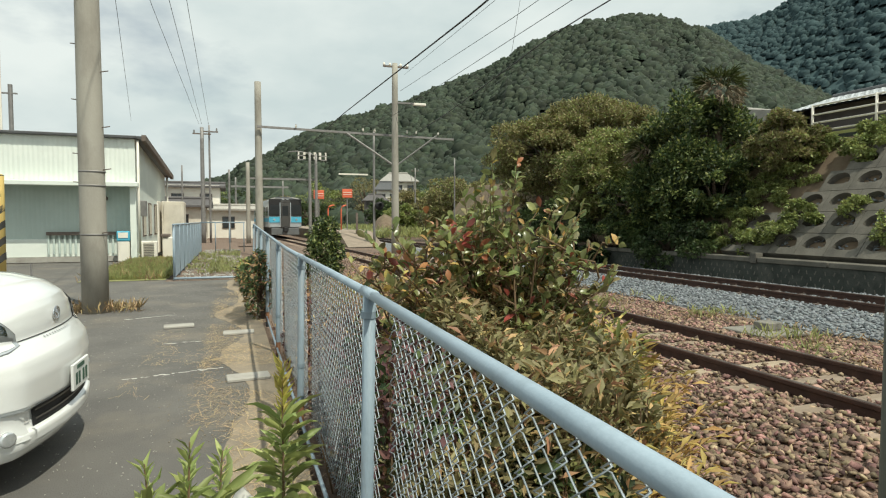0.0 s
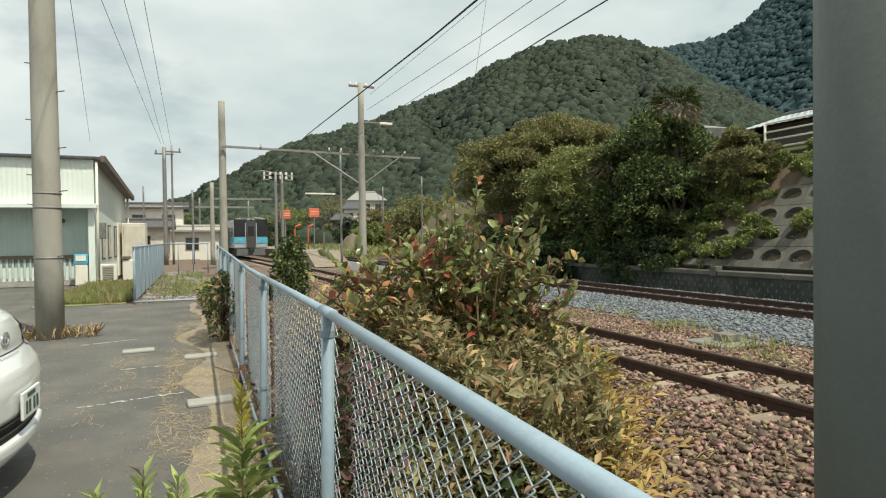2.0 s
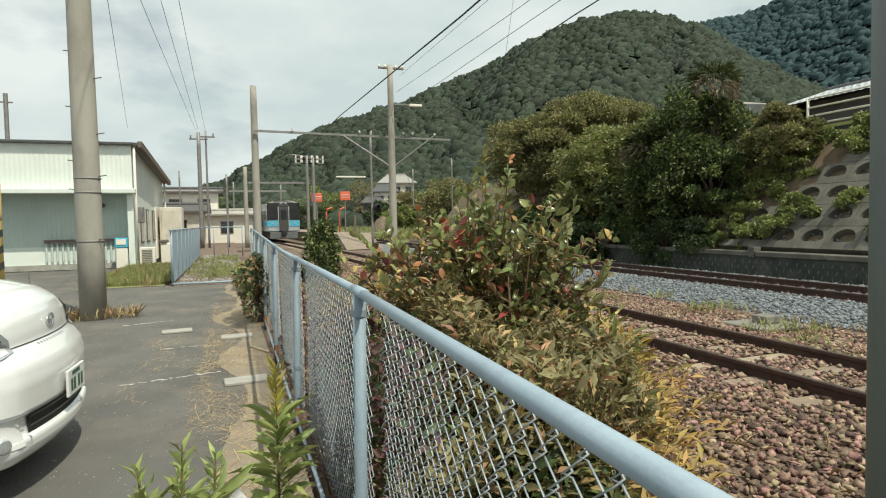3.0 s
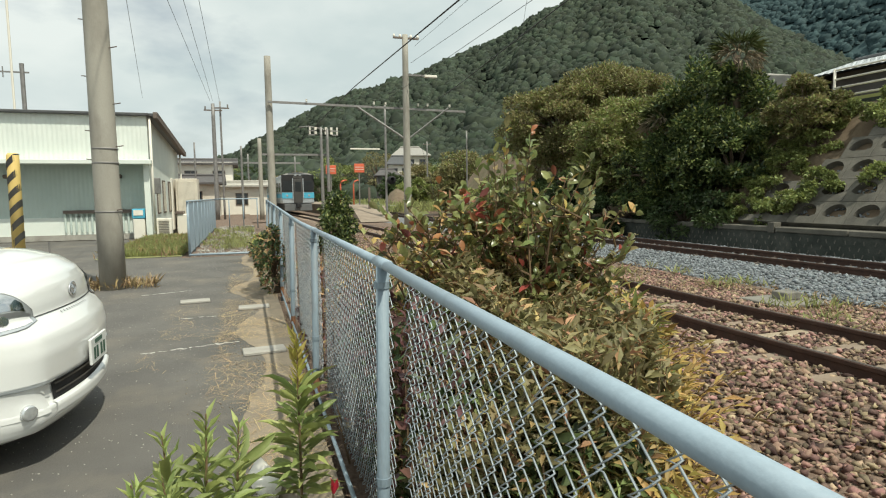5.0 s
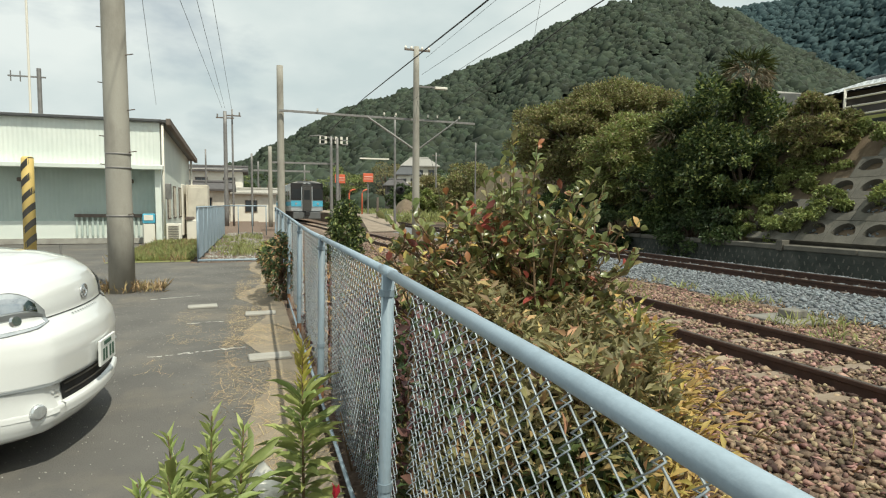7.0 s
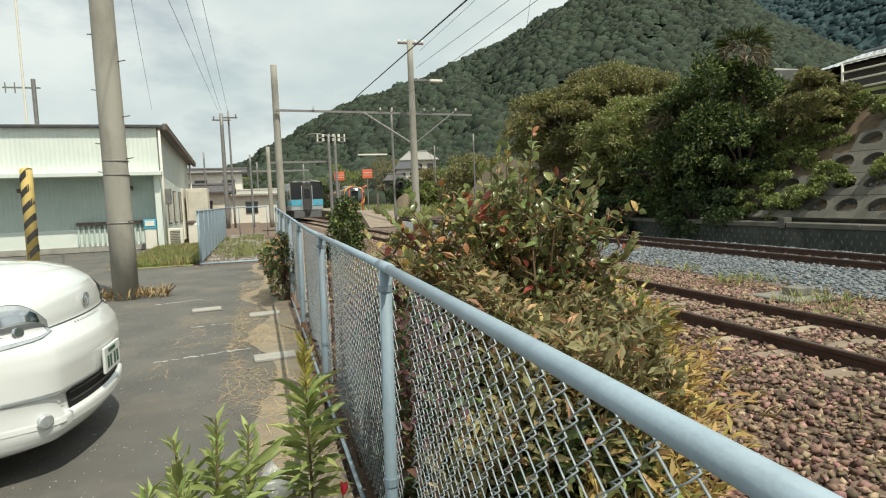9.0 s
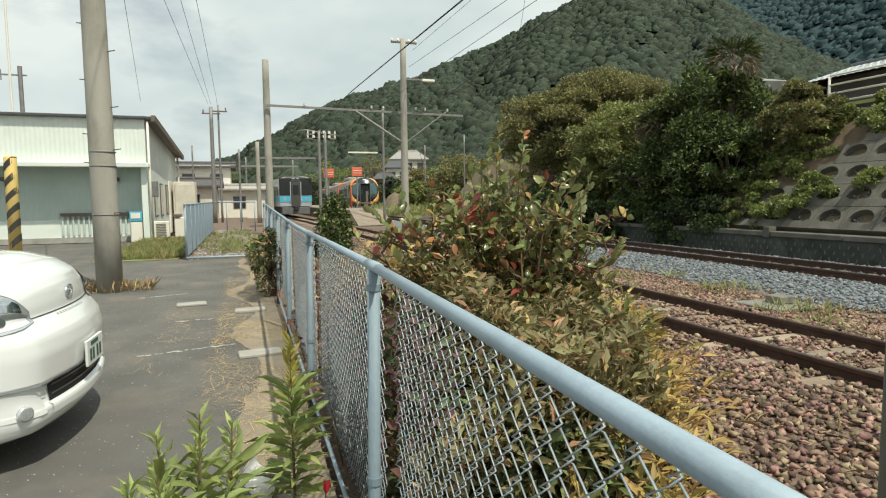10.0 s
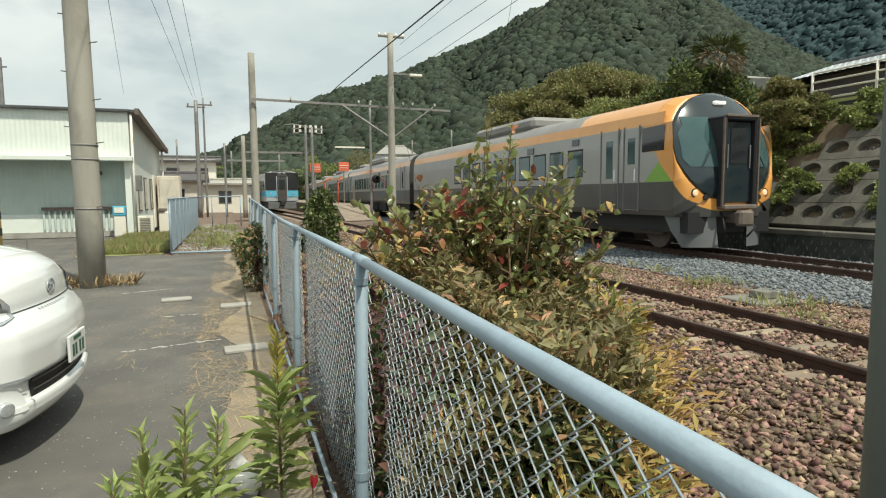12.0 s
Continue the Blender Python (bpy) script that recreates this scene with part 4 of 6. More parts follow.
lamp = thing("platform_lamp", "platform lamp with a long white tube on a curved arm", "lamp")
part("arm", Shape().tube([(6.9, 52, 0.8), (6.9, 52, 6.6), (6.6, 52, 7.3), (5.4, 52, 7.5), (4.6, 52, 7.4)], 0.05, 8), STEEL, lamp, smooth=True)
part("lamp_head", Shape().box(8.9, 11.5, 51.9, 52.1, 5.6, 5.72), CREAM, lamp)

# ---- far buildings ----
def small_house(x0, x1, y0, y1, h, rise, wall_mat, roof_mat, label, windows=2, rot=0.0):
    t = thing("house", label, "house")
    cx, cy = (x0 + x1) / 2, (y0 + y1) / 2
    t.matrix_basis = pose(cx, cy, 0, 0, 0, rot)
    a, b = (x1 - x0) / 2, (y1 - y0) / 2
    part("wall", Shape().box(-a, a, -b, b, -1, h), wall_mat, t)
    o = 0.5
    hip = min(a * 0.6, b * 0.75) if rise > 0.8 else 0.0
    part("roof", Shape().add([(-a - o, -b - o, h - 0.1), (a + o, -b - o, h - 0.1), (a + o - hip, 0, h + rise), (-a - o + hip, 0, h + rise), (a + o, b + o, h - 0.1), (-a - o, b + o, h - 0.1),
                              (-a - o, -b - o, h - 0.25), (a + o, -b - o, h - 0.25), (a + o, b + o, h - 0.25), (-a - o, b + o, h - 0.25)],
                             [(0, 1, 2, 3), (3, 2, 4, 5), (1, 4, 2), (5, 0, 3), (0, 6, 7, 1), (1, 7, 8, 4), (4, 8, 9, 5), (5, 9, 6, 0), (9, 8, 7, 6)]), roof_mat, t)
    part("ridge", Shape().tube([(-a - o + hip, 0, h + rise + 0.05), (a + o - hip, 0, h + rise + 0.05)], 0.14, 8), roof_mat, t)
    for k in range(windows):
        wx = -a + (k + 0.5) * 2 * a / windows
        w = part("window", Shape().box(wx - 0.55, wx + 0.55, -b - 0.06, -b + 0.02, h - 1.9, h - 0.8), OLDSTEEL, t)
        part("pane", Shape().box(wx - 0.48, wx - 0.02, -b - 0.08, -b - 0.06, h - 1.83, h - 0.87), GLASS, w)
        part("pane", Shape().box(wx + 0.02, wx + 0.48, -b - 0.08, -b - 0.06, h - 1.83, h - 0.87), GLASS, w)
    return t


small_house(-5.9, -1.0, 60, 66, 4.9, 0.35, CREAM, DARKROOF, "two-storey cream house behind the yard")
small_house(-2.5, 2.0, 58, 62, 2.75, 0.25, CREAM, CONCRETE, "low white shed with a flat pale roof", 1)
small_house(-5.6, -2.0, 52, 56, 2.9, 0.5, BEIGE, DARKROOF, "low shed with a dark tiled roof", 1)
small_house(25.6, 31.6, 101, 107, 8.7, 1.5, BEIGE, PALETILE, "village house with a pale grey tiled roof on the slope", 3, -12)
small_house(23.2, 26.8, 96, 100, 6.9, 1.3, CREAM, TILE, "white-walled village house with a blue-grey tiled roof", 2, -12)
small_house(20.8, 24.0, 94, 98, 5.0, 0.9, DARKROOF, DARKROOF, "dark wooden shed below the village house", 1, -8)
veh = thing("storage_cabinet", "pale grey steel storage cabinet beside the warehouse", "cabinet")
part("body", Shape().box(-3.2, -2.2, 31.6, 33, 0.0, 2.48, bevel=0.03), BEIGE, veh)
part("door", Shape().box(-3.1, -2.3, 31.55, 31.6, 0.15, 2.35, bevel=0.01), BEIGE, veh)
t = thing("storage_cabinet", "pale grey steel storage cabinet beside the warehouse", "cabinet")
part("body", Shape().box(-3.9, -3.3, 31.2, 33, 0.0, 2.5, bevel=0.03), CREAM, t)
t = thing("crate", "cream plastic crate standing beside the warehouse", "crate")
part("body", Shape().box(-2.75, -1.9, 27.2, 28.0, 0.0, 0.85, bevel=0.03), CREAM, t)
part("lid", Shape().box(-2.8, -2.5, 27.15, 28.05, 0.85, 0.98, bevel=0.02), OLDSTEEL, t)
t = thing("air_conditioner", "cream outdoor air-conditioner unit beside the wall", "air conditioner")
part("casing", Shape().box(-3.3, -2.75, 25.3, 25.6, 0.1, 0.75, bevel=0.02), CREAM, t)
for k in range(8):
    part("grille_slat", Shape().box(-3.22, -2.85, 25.28, 25.3, 0.18 + k * 0.065, 0.2 + k * 0.065), OLDSTEEL, t)
t = thing("water_dispenser", "white and blue dispenser cabinet against the wall", "dispenser")
part("body", Shape().box(-4.0, -3.6, 24.6, 24.9, 0.0, 0.78, bevel=0.03), CREAM, t)
part("panel", Shape().box(-4.02, -3.58, 24.58, 24.9, 0.78, 1.15, bevel=0.03), T_BLUE, t)
part("label_plate", Shape().box(-3.96, -3.64, 24.56, 24.58, 0.9, 1.1), CREAM, t)
t = thing("meter_box", "grey electric meter box on the warehouse corner", "meter box")
part("casing", Shape().box(-3.3, -3.05, 24.9, 25.2, 1.7, 2.3, bevel=0.02), STEEL, t)
t = thing("roof_aerial", "thin white roof mast with a small aerial", "aerial")
part("mast", Shape().tube([(-7.6, 25, 4.5), (-7.6, 25, 11)], 0.04, 6), CREAM, t)
part("mast", Shape().tube([(-8.75, 30, 4.2), (-8.75, 30, 7.3)], 0.09, 8), STEEL, t)
part("bar", Shape().box(-9.9, -8.5, 29.97, 30.03, 6.9, 6.96), STEEL, t)
for k in range(4):
    part("element", Shape().tube([(-9.8 + k * 0.35, 30, 6.7), (-9.8 + k * 0.35, 30, 7.15)], 0.025, 5), STEEL, t)

mound = Shape()
rings_ = []
for k in range(15):
    u = -1 + 2 * k / 14
    rings_.append([(14.6 + u * 1.8 + q * 0.16, 58 + q * 1.6 + 0.4 * noise.noise((u * 3, q, 0)), -0.1 + (1 - u * u) * max(0.0, 1 - abs(q) / 4) * 2.3 + 0.2 * noise.noise((u * 4, q, 2))) for q in range(-4, 5)])
tagged(part("earth_mound", mound.loft(rings_, closed=False), EARTH, smooth=True), "heap of bare brown earth beyond the platform", "mound", kind="structure")

# ---- terrace house and rail ----
th = thing("house", "dark wooden house with a silver-grey tiled roof above the bank", "house")
th.matrix_basis = pose(21.0, 5.3, 4.1, 0, 0, -90)
part("wall", Shape().box(-10, 10, -1.9, 1.9, -0.2, 1.3), DARKROOF, th)
part("roof_slab", Shape().add([(-10.5, -2.5, 1.2), (10.5, -2.5, 1.2), (10.5, 0, 1.95), (-10.5, 0, 1.95), (10.5, 2.5, 1.2), (-10.5, 2.5, 1.2)], [(0, 1, 2, 3), (3, 2, 4, 5), (0, 3, 5), (1, 4, 2)]), TILE, th)
part("ridge_tile", Shape().tube([(-10.6, 0, 2.02), (10.6, 0, 2.02)], 0.09, 8), TILE, th)
tile_mesh = None
for r in range(7):
    for c in range(42):
        if tile_mesh is None:
            sh = Shape()
            rows_ = []
            for j in (0, 1):
                rows_.append([(-0.25 + 0.5 * k / 8, j * 0.42, 0.02 * abs(math.cos(math.pi * k / 8 * 2)) + (0.012 if j == 0 else 0.0)) for k in range(9)])
            sh.loft(rows_, closed=False)
            ob = part("roof_tile", sh, SILVER, th)
            tile_mesh = ob.data
        else:
            ob = new("roof_tile", tile_mesh)
            ob.parent = th
        ob.matrix_basis = Matrix.Translation((-10.25 + c * 0.5, -2.52 + r * 0.36, 1.23 + r * 0.108)) @ Matrix.Rotation(math.atan2(0.75, 2.5), 4, "X")
small_house(19.6, 23.6, 16.4, 24, 5.6, 0.75, DARKROOF, PALETILE, "dark wooden outbuilding with a grey tiled roof", 1, 0)
rail_t = thing("guard_rail", "white tubular guard rail along the terrace edge", "railing")
for k in range(6):
    yy = 13.3 - k * 1.9
    part("post", Shape().tube([(16.7, yy, 3.95), (16.7, yy, 5.05)], 0.035, 8), CREAM, rail_t, smooth=True)
for zz in (4.25, 4.5, 4.75, 5.02):
    part("rail", Shape().tube([(16.7, 13.3, zz), (16.7, 3.0, zz)], 0.028, 8), CREAM, rail_t, smooth=True)
kerb = part("terrace_kerb", Shape().box(16.35, 16.6, -12, 14.2, 3.6, 4.02), MOSSY)
tagged(kerb, "dark concrete kerb along the terrace edge", "kerb", kind="structure")
lawn = part("terrace_grass", Shape().box(16.42, 17.2, -12, 14.2, 3.9, 4.12), GRASS)
tagged(lawn, "strip of yellow-green grass on the terrace edge", "grass", kind="structure")

# ---- yard things ----
bol = thing("striped_bollard", "tall yellow post with black spiral stripes", "bollard")
part("shaft", Shape().tube([(-6.3, 20.2, 0), (-6.28, 20.2, 2.8), (-6.28, 20.2, 2.86)], [0.16, 0.16, 0.12], 20), YELLOW, bol, smooth=True)
for k in range(6):
    sh = Shape()
    lo, hi = [], []
    for q in range(25):
        a = 2 * math.pi * q / 24
        ox, oy = math.cos(a) * 0.163, math.sin(a) * 0.163
        z = 0.25 + k * 0.46 + 0.17 * math.cos(a)
        lo.append((-6.29 + ox, 20.2 + oy, max(0, z)))
        hi.append((-6.29 + ox, 20.2 + oy, min(2.84, z + 0.21)))
    sh.loft([lo, hi], closed=False)
    part("stripe", sh, BOLBLACK, bol, "black spiral stripe", smooth=True)
pin = thing("stake", "thin pale steel stake in the yard", "stake")
part("rod", Shape().tube([(-4.0, 14.6, 0), (-4.0, 14.6, 0.62)], 0.018, 6), STEEL, pin)
box_t = thing("track_box", "small grey concrete cable box lying on a slab beside the tracks", "cable box")
part("slab", Shape().box(6.75, 7.6, 6.0, 6.75, -0.08, -0.035, bevel=0.01), SOOT, box_t)
part("box", Shape().box(7.12, 7.4, 6.27, 6.53, -0.035, 0.075, bevel=0.012), SOOT, box_t)
for (x, y, a) in ((0.11, 5.95, 4), (0.05, 8.4, 0), (-0.75, 9.2, 5)):
    s = thing("paving_slab", "worn pale concrete slab set in the yard edge", "slab", "edge slabs")
    part("slab", Shape().box(-0.2, 0.2, -0.11, 0.11, 0.0, 0.035, pose(x, y, 0, 0, 0, a), bevel=0.008), CONCRETE, s)
rock = thing("rock", "pale broken stone lying at the weeds", "rock")
v, f = stones(np.array([0.05]), np.array([3.1]), np.array([0.05]), 0.12)
raw("stone", v, f, CREAM, rock)
for (x0, y0, ln, a, n) in ((-0.55, 6.4, 0.9, 12, 16), (-1.2, 10.3, 0.7, 20, 6), (-0.6, 8.0, 0.5, 5, 5)):
    sh = Shape()
    for k in range(n):
        u = (k + RNG.uniform(0, 0.6)) / n - 0.5
        px, py = x0 + u * ln, y0 + u * ln * math.tan(radians(a)) + RNG.normal() * 0.015
        w, d = ln / n * RNG.uniform(0.3, 0.8), 0.02 * RNG.uniform(0.4, 1.2)
        sh.add([(px - w, py - d * 0.5, 0.004), (px - w * 0.2, py - d * 1.2, 0.004), (px + w, py - d * 0.3, 0.004), (px + w * 0.6, py + d, 0.004), (px - w * 0.7, py + d * 0.8, 0.004)], [(0, 1, 2, 3, 4)])
    tagged(part("road_marking", sh, ROADPAINT), "flaking white paint line on the asphalt", "road marking", kind="structure")
# pole close beside the viewer
dp = thing("steel_post", "dark grey-green painted steel post standing beyond the fence", "post")
part("shaft", Shape().tube([(1.264, 0.655, -0.1), (1.264, 0.655, 2.7)], 0.162, 32), mat("grey_green_paint", (0.105, 0.12, 0.11), (0.08, 0.092, 0.085), 3, 0.6, bump=0.1, fine=80), dp, smooth=True)

# ---- vegetation ----
def crown_points(n, centre, radii, lumps, r, full=False):
    """Points on many flattened leaf clumps that stand round a crown with gaps between them."""
    c, rad = np.array(centre), np.array(radii)
    lc = r.normal(size=(lumps, 3))
    lc[:, 2] = lc[:, 2] * 0.9 + 0.15
    lc /= np.linalg.norm(lc, axis=1, keepdims=True)
    lc *= r.uniform(0.35, 0.92, (lumps, 1)) ** 0.6
    lr = r.uniform(0.13, 0.3, lumps)
    k = r.choice(lumps, n, p=lr ** 2 / np.sum(lr ** 2))
    d = r.normal(size=(n, 3))
    if not full:
        d[:, 2] = np.abs(d[:, 2]) - 0.25
    d /= np.linalg.norm(d, axis=1, keepdims=True)
    rr = r.uniform(0.45, 1.0, (n, 1)) ** 0.7
    p = lc[k] + d * rr * lr[k][:, None] * (1, 1, 0.75) + r.normal(size=(n, 3)) * 0.022
    return c + p * rad, d, c + lc * rad


def tree(name, label, base, centre, radii, n, leaf, material, seed, lumps=40, second=None, width=0.5):
    t = thing(name, label, "tree" if name == "tree" else "bush")
    r = np.random.default_rng(seed)
    pts, d, clumps = crown_points(n, centre, radii, lumps, r, name == "bush")
    sh = Shape()
    r0 = 0.05 * max(radii)
    b, c = Vector(base), Vector(centre)
    fork = b.lerp(c, 0.55)
    sh.tube([b, b.lerp(fork, 0.5) + Vector((0.05, 0.03, 0)), fork], [r0 * 1.3, r0, r0 * 0.8], 8)
    for q in clumps[:40]:
        q = Vector(q)
        sh.tube([fork, fork.lerp(q, 0.5) + Vector((0, 0, 0.12 * radii[2])), q], [r0 * 0.5, r0 * 0.3, r0 * 0.1], 5)
    part("trunk", sh, BARK, t, smooth=True)
    k = int(n * 0.72) if second else n
    v, f = leaves(pts[:k], leaf, d[:k], width, 0.6, 0.1, r, simple=True)
    raw("crown", v, f, material, t)
    if second:
        v, f = leaves(pts[k:], leaf, d[k:], width, 0.6, 0.1, r, simple=True)
        raw("crown", v, f, second, t)
    return t


tree("tree", "tall dark green tree overgrown with ivy beside the track", (15.2, 16.4, 2.0), (15.1, 16.2, 3.1), (2.35, 2.0, 2.8), 30000, 0.17, LEAF_DARK, 1, 80, LEAF_MID)
tree("tree", "dark green tree overhanging the retaining wall", (14.6, 14.8, 1.2), (14.5, 14.8, 2.2), (1.25, 1.3, 1.75), 14000, 0.14, LEAF_DARK, 13, 46, LEAF_MID)
tree("tree", "olive-brown broadleaf tree on the bank", (16.6, 27.4, 3.6), (15.3, 27.0, 4.5), (3.3, 2.8, 2.7), 34000, 0.17, LEAF_OLIVE, 2, 80, LEAF_MID)
tree("tree", "olive-brown broadleaf tree with a wide crown on the bank", (18.6, 27.8, 3.8), (18.5, 27.2, 5.35), (3.6, 2.8, 3.1), 36000, 0.17, LEAF_OLIVE, 14, 84, LEAF_MID)
tree("tree", "yellow-green broadleaf tree leaning over the track", (15.6, 21.4, 2.4), (15.1, 21.0, 3.0), (2.55, 2.2, 2.3), 24000, 0.17, LEAF_MID, 3, 64, LEAF_OLIVE)
tree("tree", "small yellowish tree at the terrace edge", (15.3, 12.9, 2.4), (15.15, 12.9, 3.75), (1.0, 0.95, 0.95), 8000, 0.12, LEAF_OLIVE, 4, 34, LEAF_MID)
tree("tree", "dark green tree behind the retaining wall", (14.4, 18.2, 1.2), (14.2, 18.2, 2.0), (1.5, 1.6, 1.8), 14000, 0.16, LEAF_DARK, 5, 44, LEAF_MID)
tree("tree", "dark green tree in the thicket on the bank", (17.0, 19.5, 3.6), (17.2, 19.5, 3.9), (2.2, 2.0, 1.9), 14000, 0.18, LEAF_DARK, 12, 44, LEAF_MID)
tree("bush", "dark undergrowth at the foot of the bank", (13.6, 15.9, -0.1), (13.6, 15.8, 0.7), (0.8, 2.2, 1.0), 9000, 0.13, LEAF_DARK, 6, 36)
tree("bush", "dark undergrowth along the main track", (13.8, 19.5, -0.1), (13.4, 19.6, 0.7), (1.0, 2.6, 1.1), 10000, 0.14, LEAF_DARK, 7, 16)
tree("bush", "dark undergrowth along the main track", (14.2, 24, -0.1), (14.0, 24.5, 1.0), (1.4, 3.4, 1.6), 11000, 0.16, LEAF_DARK, 8, 16)
tree("bush", "yellow-green thicket beyond the platform", (15.0, 34, -0.1), (15.0, 34, 1.1), (2.0, 3.0, 1.5), 12000, 0.17, LEAF_MID, 9, 34, LEAF_OLIVE)
tree("bush", "olive thicket beyond the platform", (17.2, 45, -0.1), (17.0, 45, 2.6), (3.2, 3.4, 2.7), 16000, 0.24, LEAF_OLIVE, 10, 50, LEAF_MID)
for i, (sl, yy, w) in enumerate(((0.08, 12.7, 0.5), (0.16, 12.0, 0.7), (0.3, 11.6, 0.8), (0.34, 10.3, 0.45), (0.8, 10.9, 0.8), (0.9, 12.3, 0.9), (0.2, 9.2, 0.4), (0.1, 7.9, 0.4), (0.25, 13.2, 0.9), (0.45, 13.0, 0.9), (0.62, 12.6, 0.9), (0.78, 12.9, 1.0), (0.35, 14.3, 1.0), (0.6, 14.2, 1.1), (0.85, 14.2, 1.1), (0.12, 13.8, 0.8), (0.95, 11.0, 0.6))):
    c = slope_point(sl, yy, 0.22)
    tree("bush", "low green shrub growing on the framed bank", slope_point(sl, yy, 0.0), c, (0.34, w * 0.8, 0.38), int(2600 * w), 0.1, LEAF_MID, 60 + i, 16, LEAF_WEED)
tree("bush", "dark leafy shrub pushing through the fence", (0.42, 9.6, 0), (0.33, 9.6, 0.5), (0.27, 1.0, 0.6), 2000, 0.075, LEAF_DARK, 25, 26, LEAF_BROWN)
tree("bush", "small dark green shrub beside the side track", (2.0, 13.9, -0.1), (1.95, 13.9, 0.75), (0.55, 0.6, 0.85), 4200, 0.1, LEAF_DARK, 26, 30, LEAF_MID)
tree("bush", "low weeds with yellow flowers at the fence end", (0.5, 15, 0), (0.42, 14.6, 0.4), (0.3, 1.4, 0.5), 2200, 0.08, LEAF_WEED, 27, 24, LEAF_GOLD)
for i, (x, y, s) in enumerate(((17.5, 62, 2.2), (23, 72, 2.6), (14, 118, 3.6), (30, 78, 3.2), (36, 92, 4.5), (21, 86, 2.4), (42, 100, 5), (27.5, 95, 4.3), (22.0, 89.5, 3.0), (31, 97, 4.4), (9, 120, 4.5), (2, 125, 5), (-4, 130, 5), (-9, 118, 4.5), (26, 55, 3.0), (18, 130, 6), (28, 128, 7), (38, 125, 6))):
    tree("tree", "round green village tree below the hill", (x, y, -0.1), (x, y, s * 0.8), (s, s, s * 0.85), 3600, 0.42, (LEAF_MID, LEAF_OLIVE, LEAF_DARK)[i % 3], 40 + i, 26)


def palm(x, y, z0, z1):
    t = thing("palm_tree", "windmill palm with drooping dry fronds above the trees", "palm tree")
    part("trunk", Shape().tube([(x, y, z0), (x + 0.05, y, (z0 + z1) / 2), (x, y, z1)], [0.13, 0.12, 0.1], 9), BARK, t, smooth=True)
    r = np.random.default_rng(11)
    for material, count, up in ((PALMLEAF, 15, 0.75), (PALMDRY, 12, -0.35)):
        cs, ds = [], []
        for i in range(count):
            a = 2 * math.pi * (i + r.uniform(0, 0.7)) / count
            d = np.array([math.cos(a), math.sin(a), up + r.normal() * 0.3])
            d /= np.linalg.norm(d)
            hub = np.array([x, y, z1]) + d * 0.5
            for k in range(22):
                cs.append(hub)
                fan = d + r.normal(size=3) * 0.42
                fan[2] -= 0.15
                ds.append(fan)
        v, f = leaves(cs, 0.5, ds, 0.06, 0.05, 0.1, r)
        raw("frond", v, f, material, t)


palm(15.2, 15.5, 2.4, 5.85)
palm(14.0, 17.4, 1.2, 3.95)


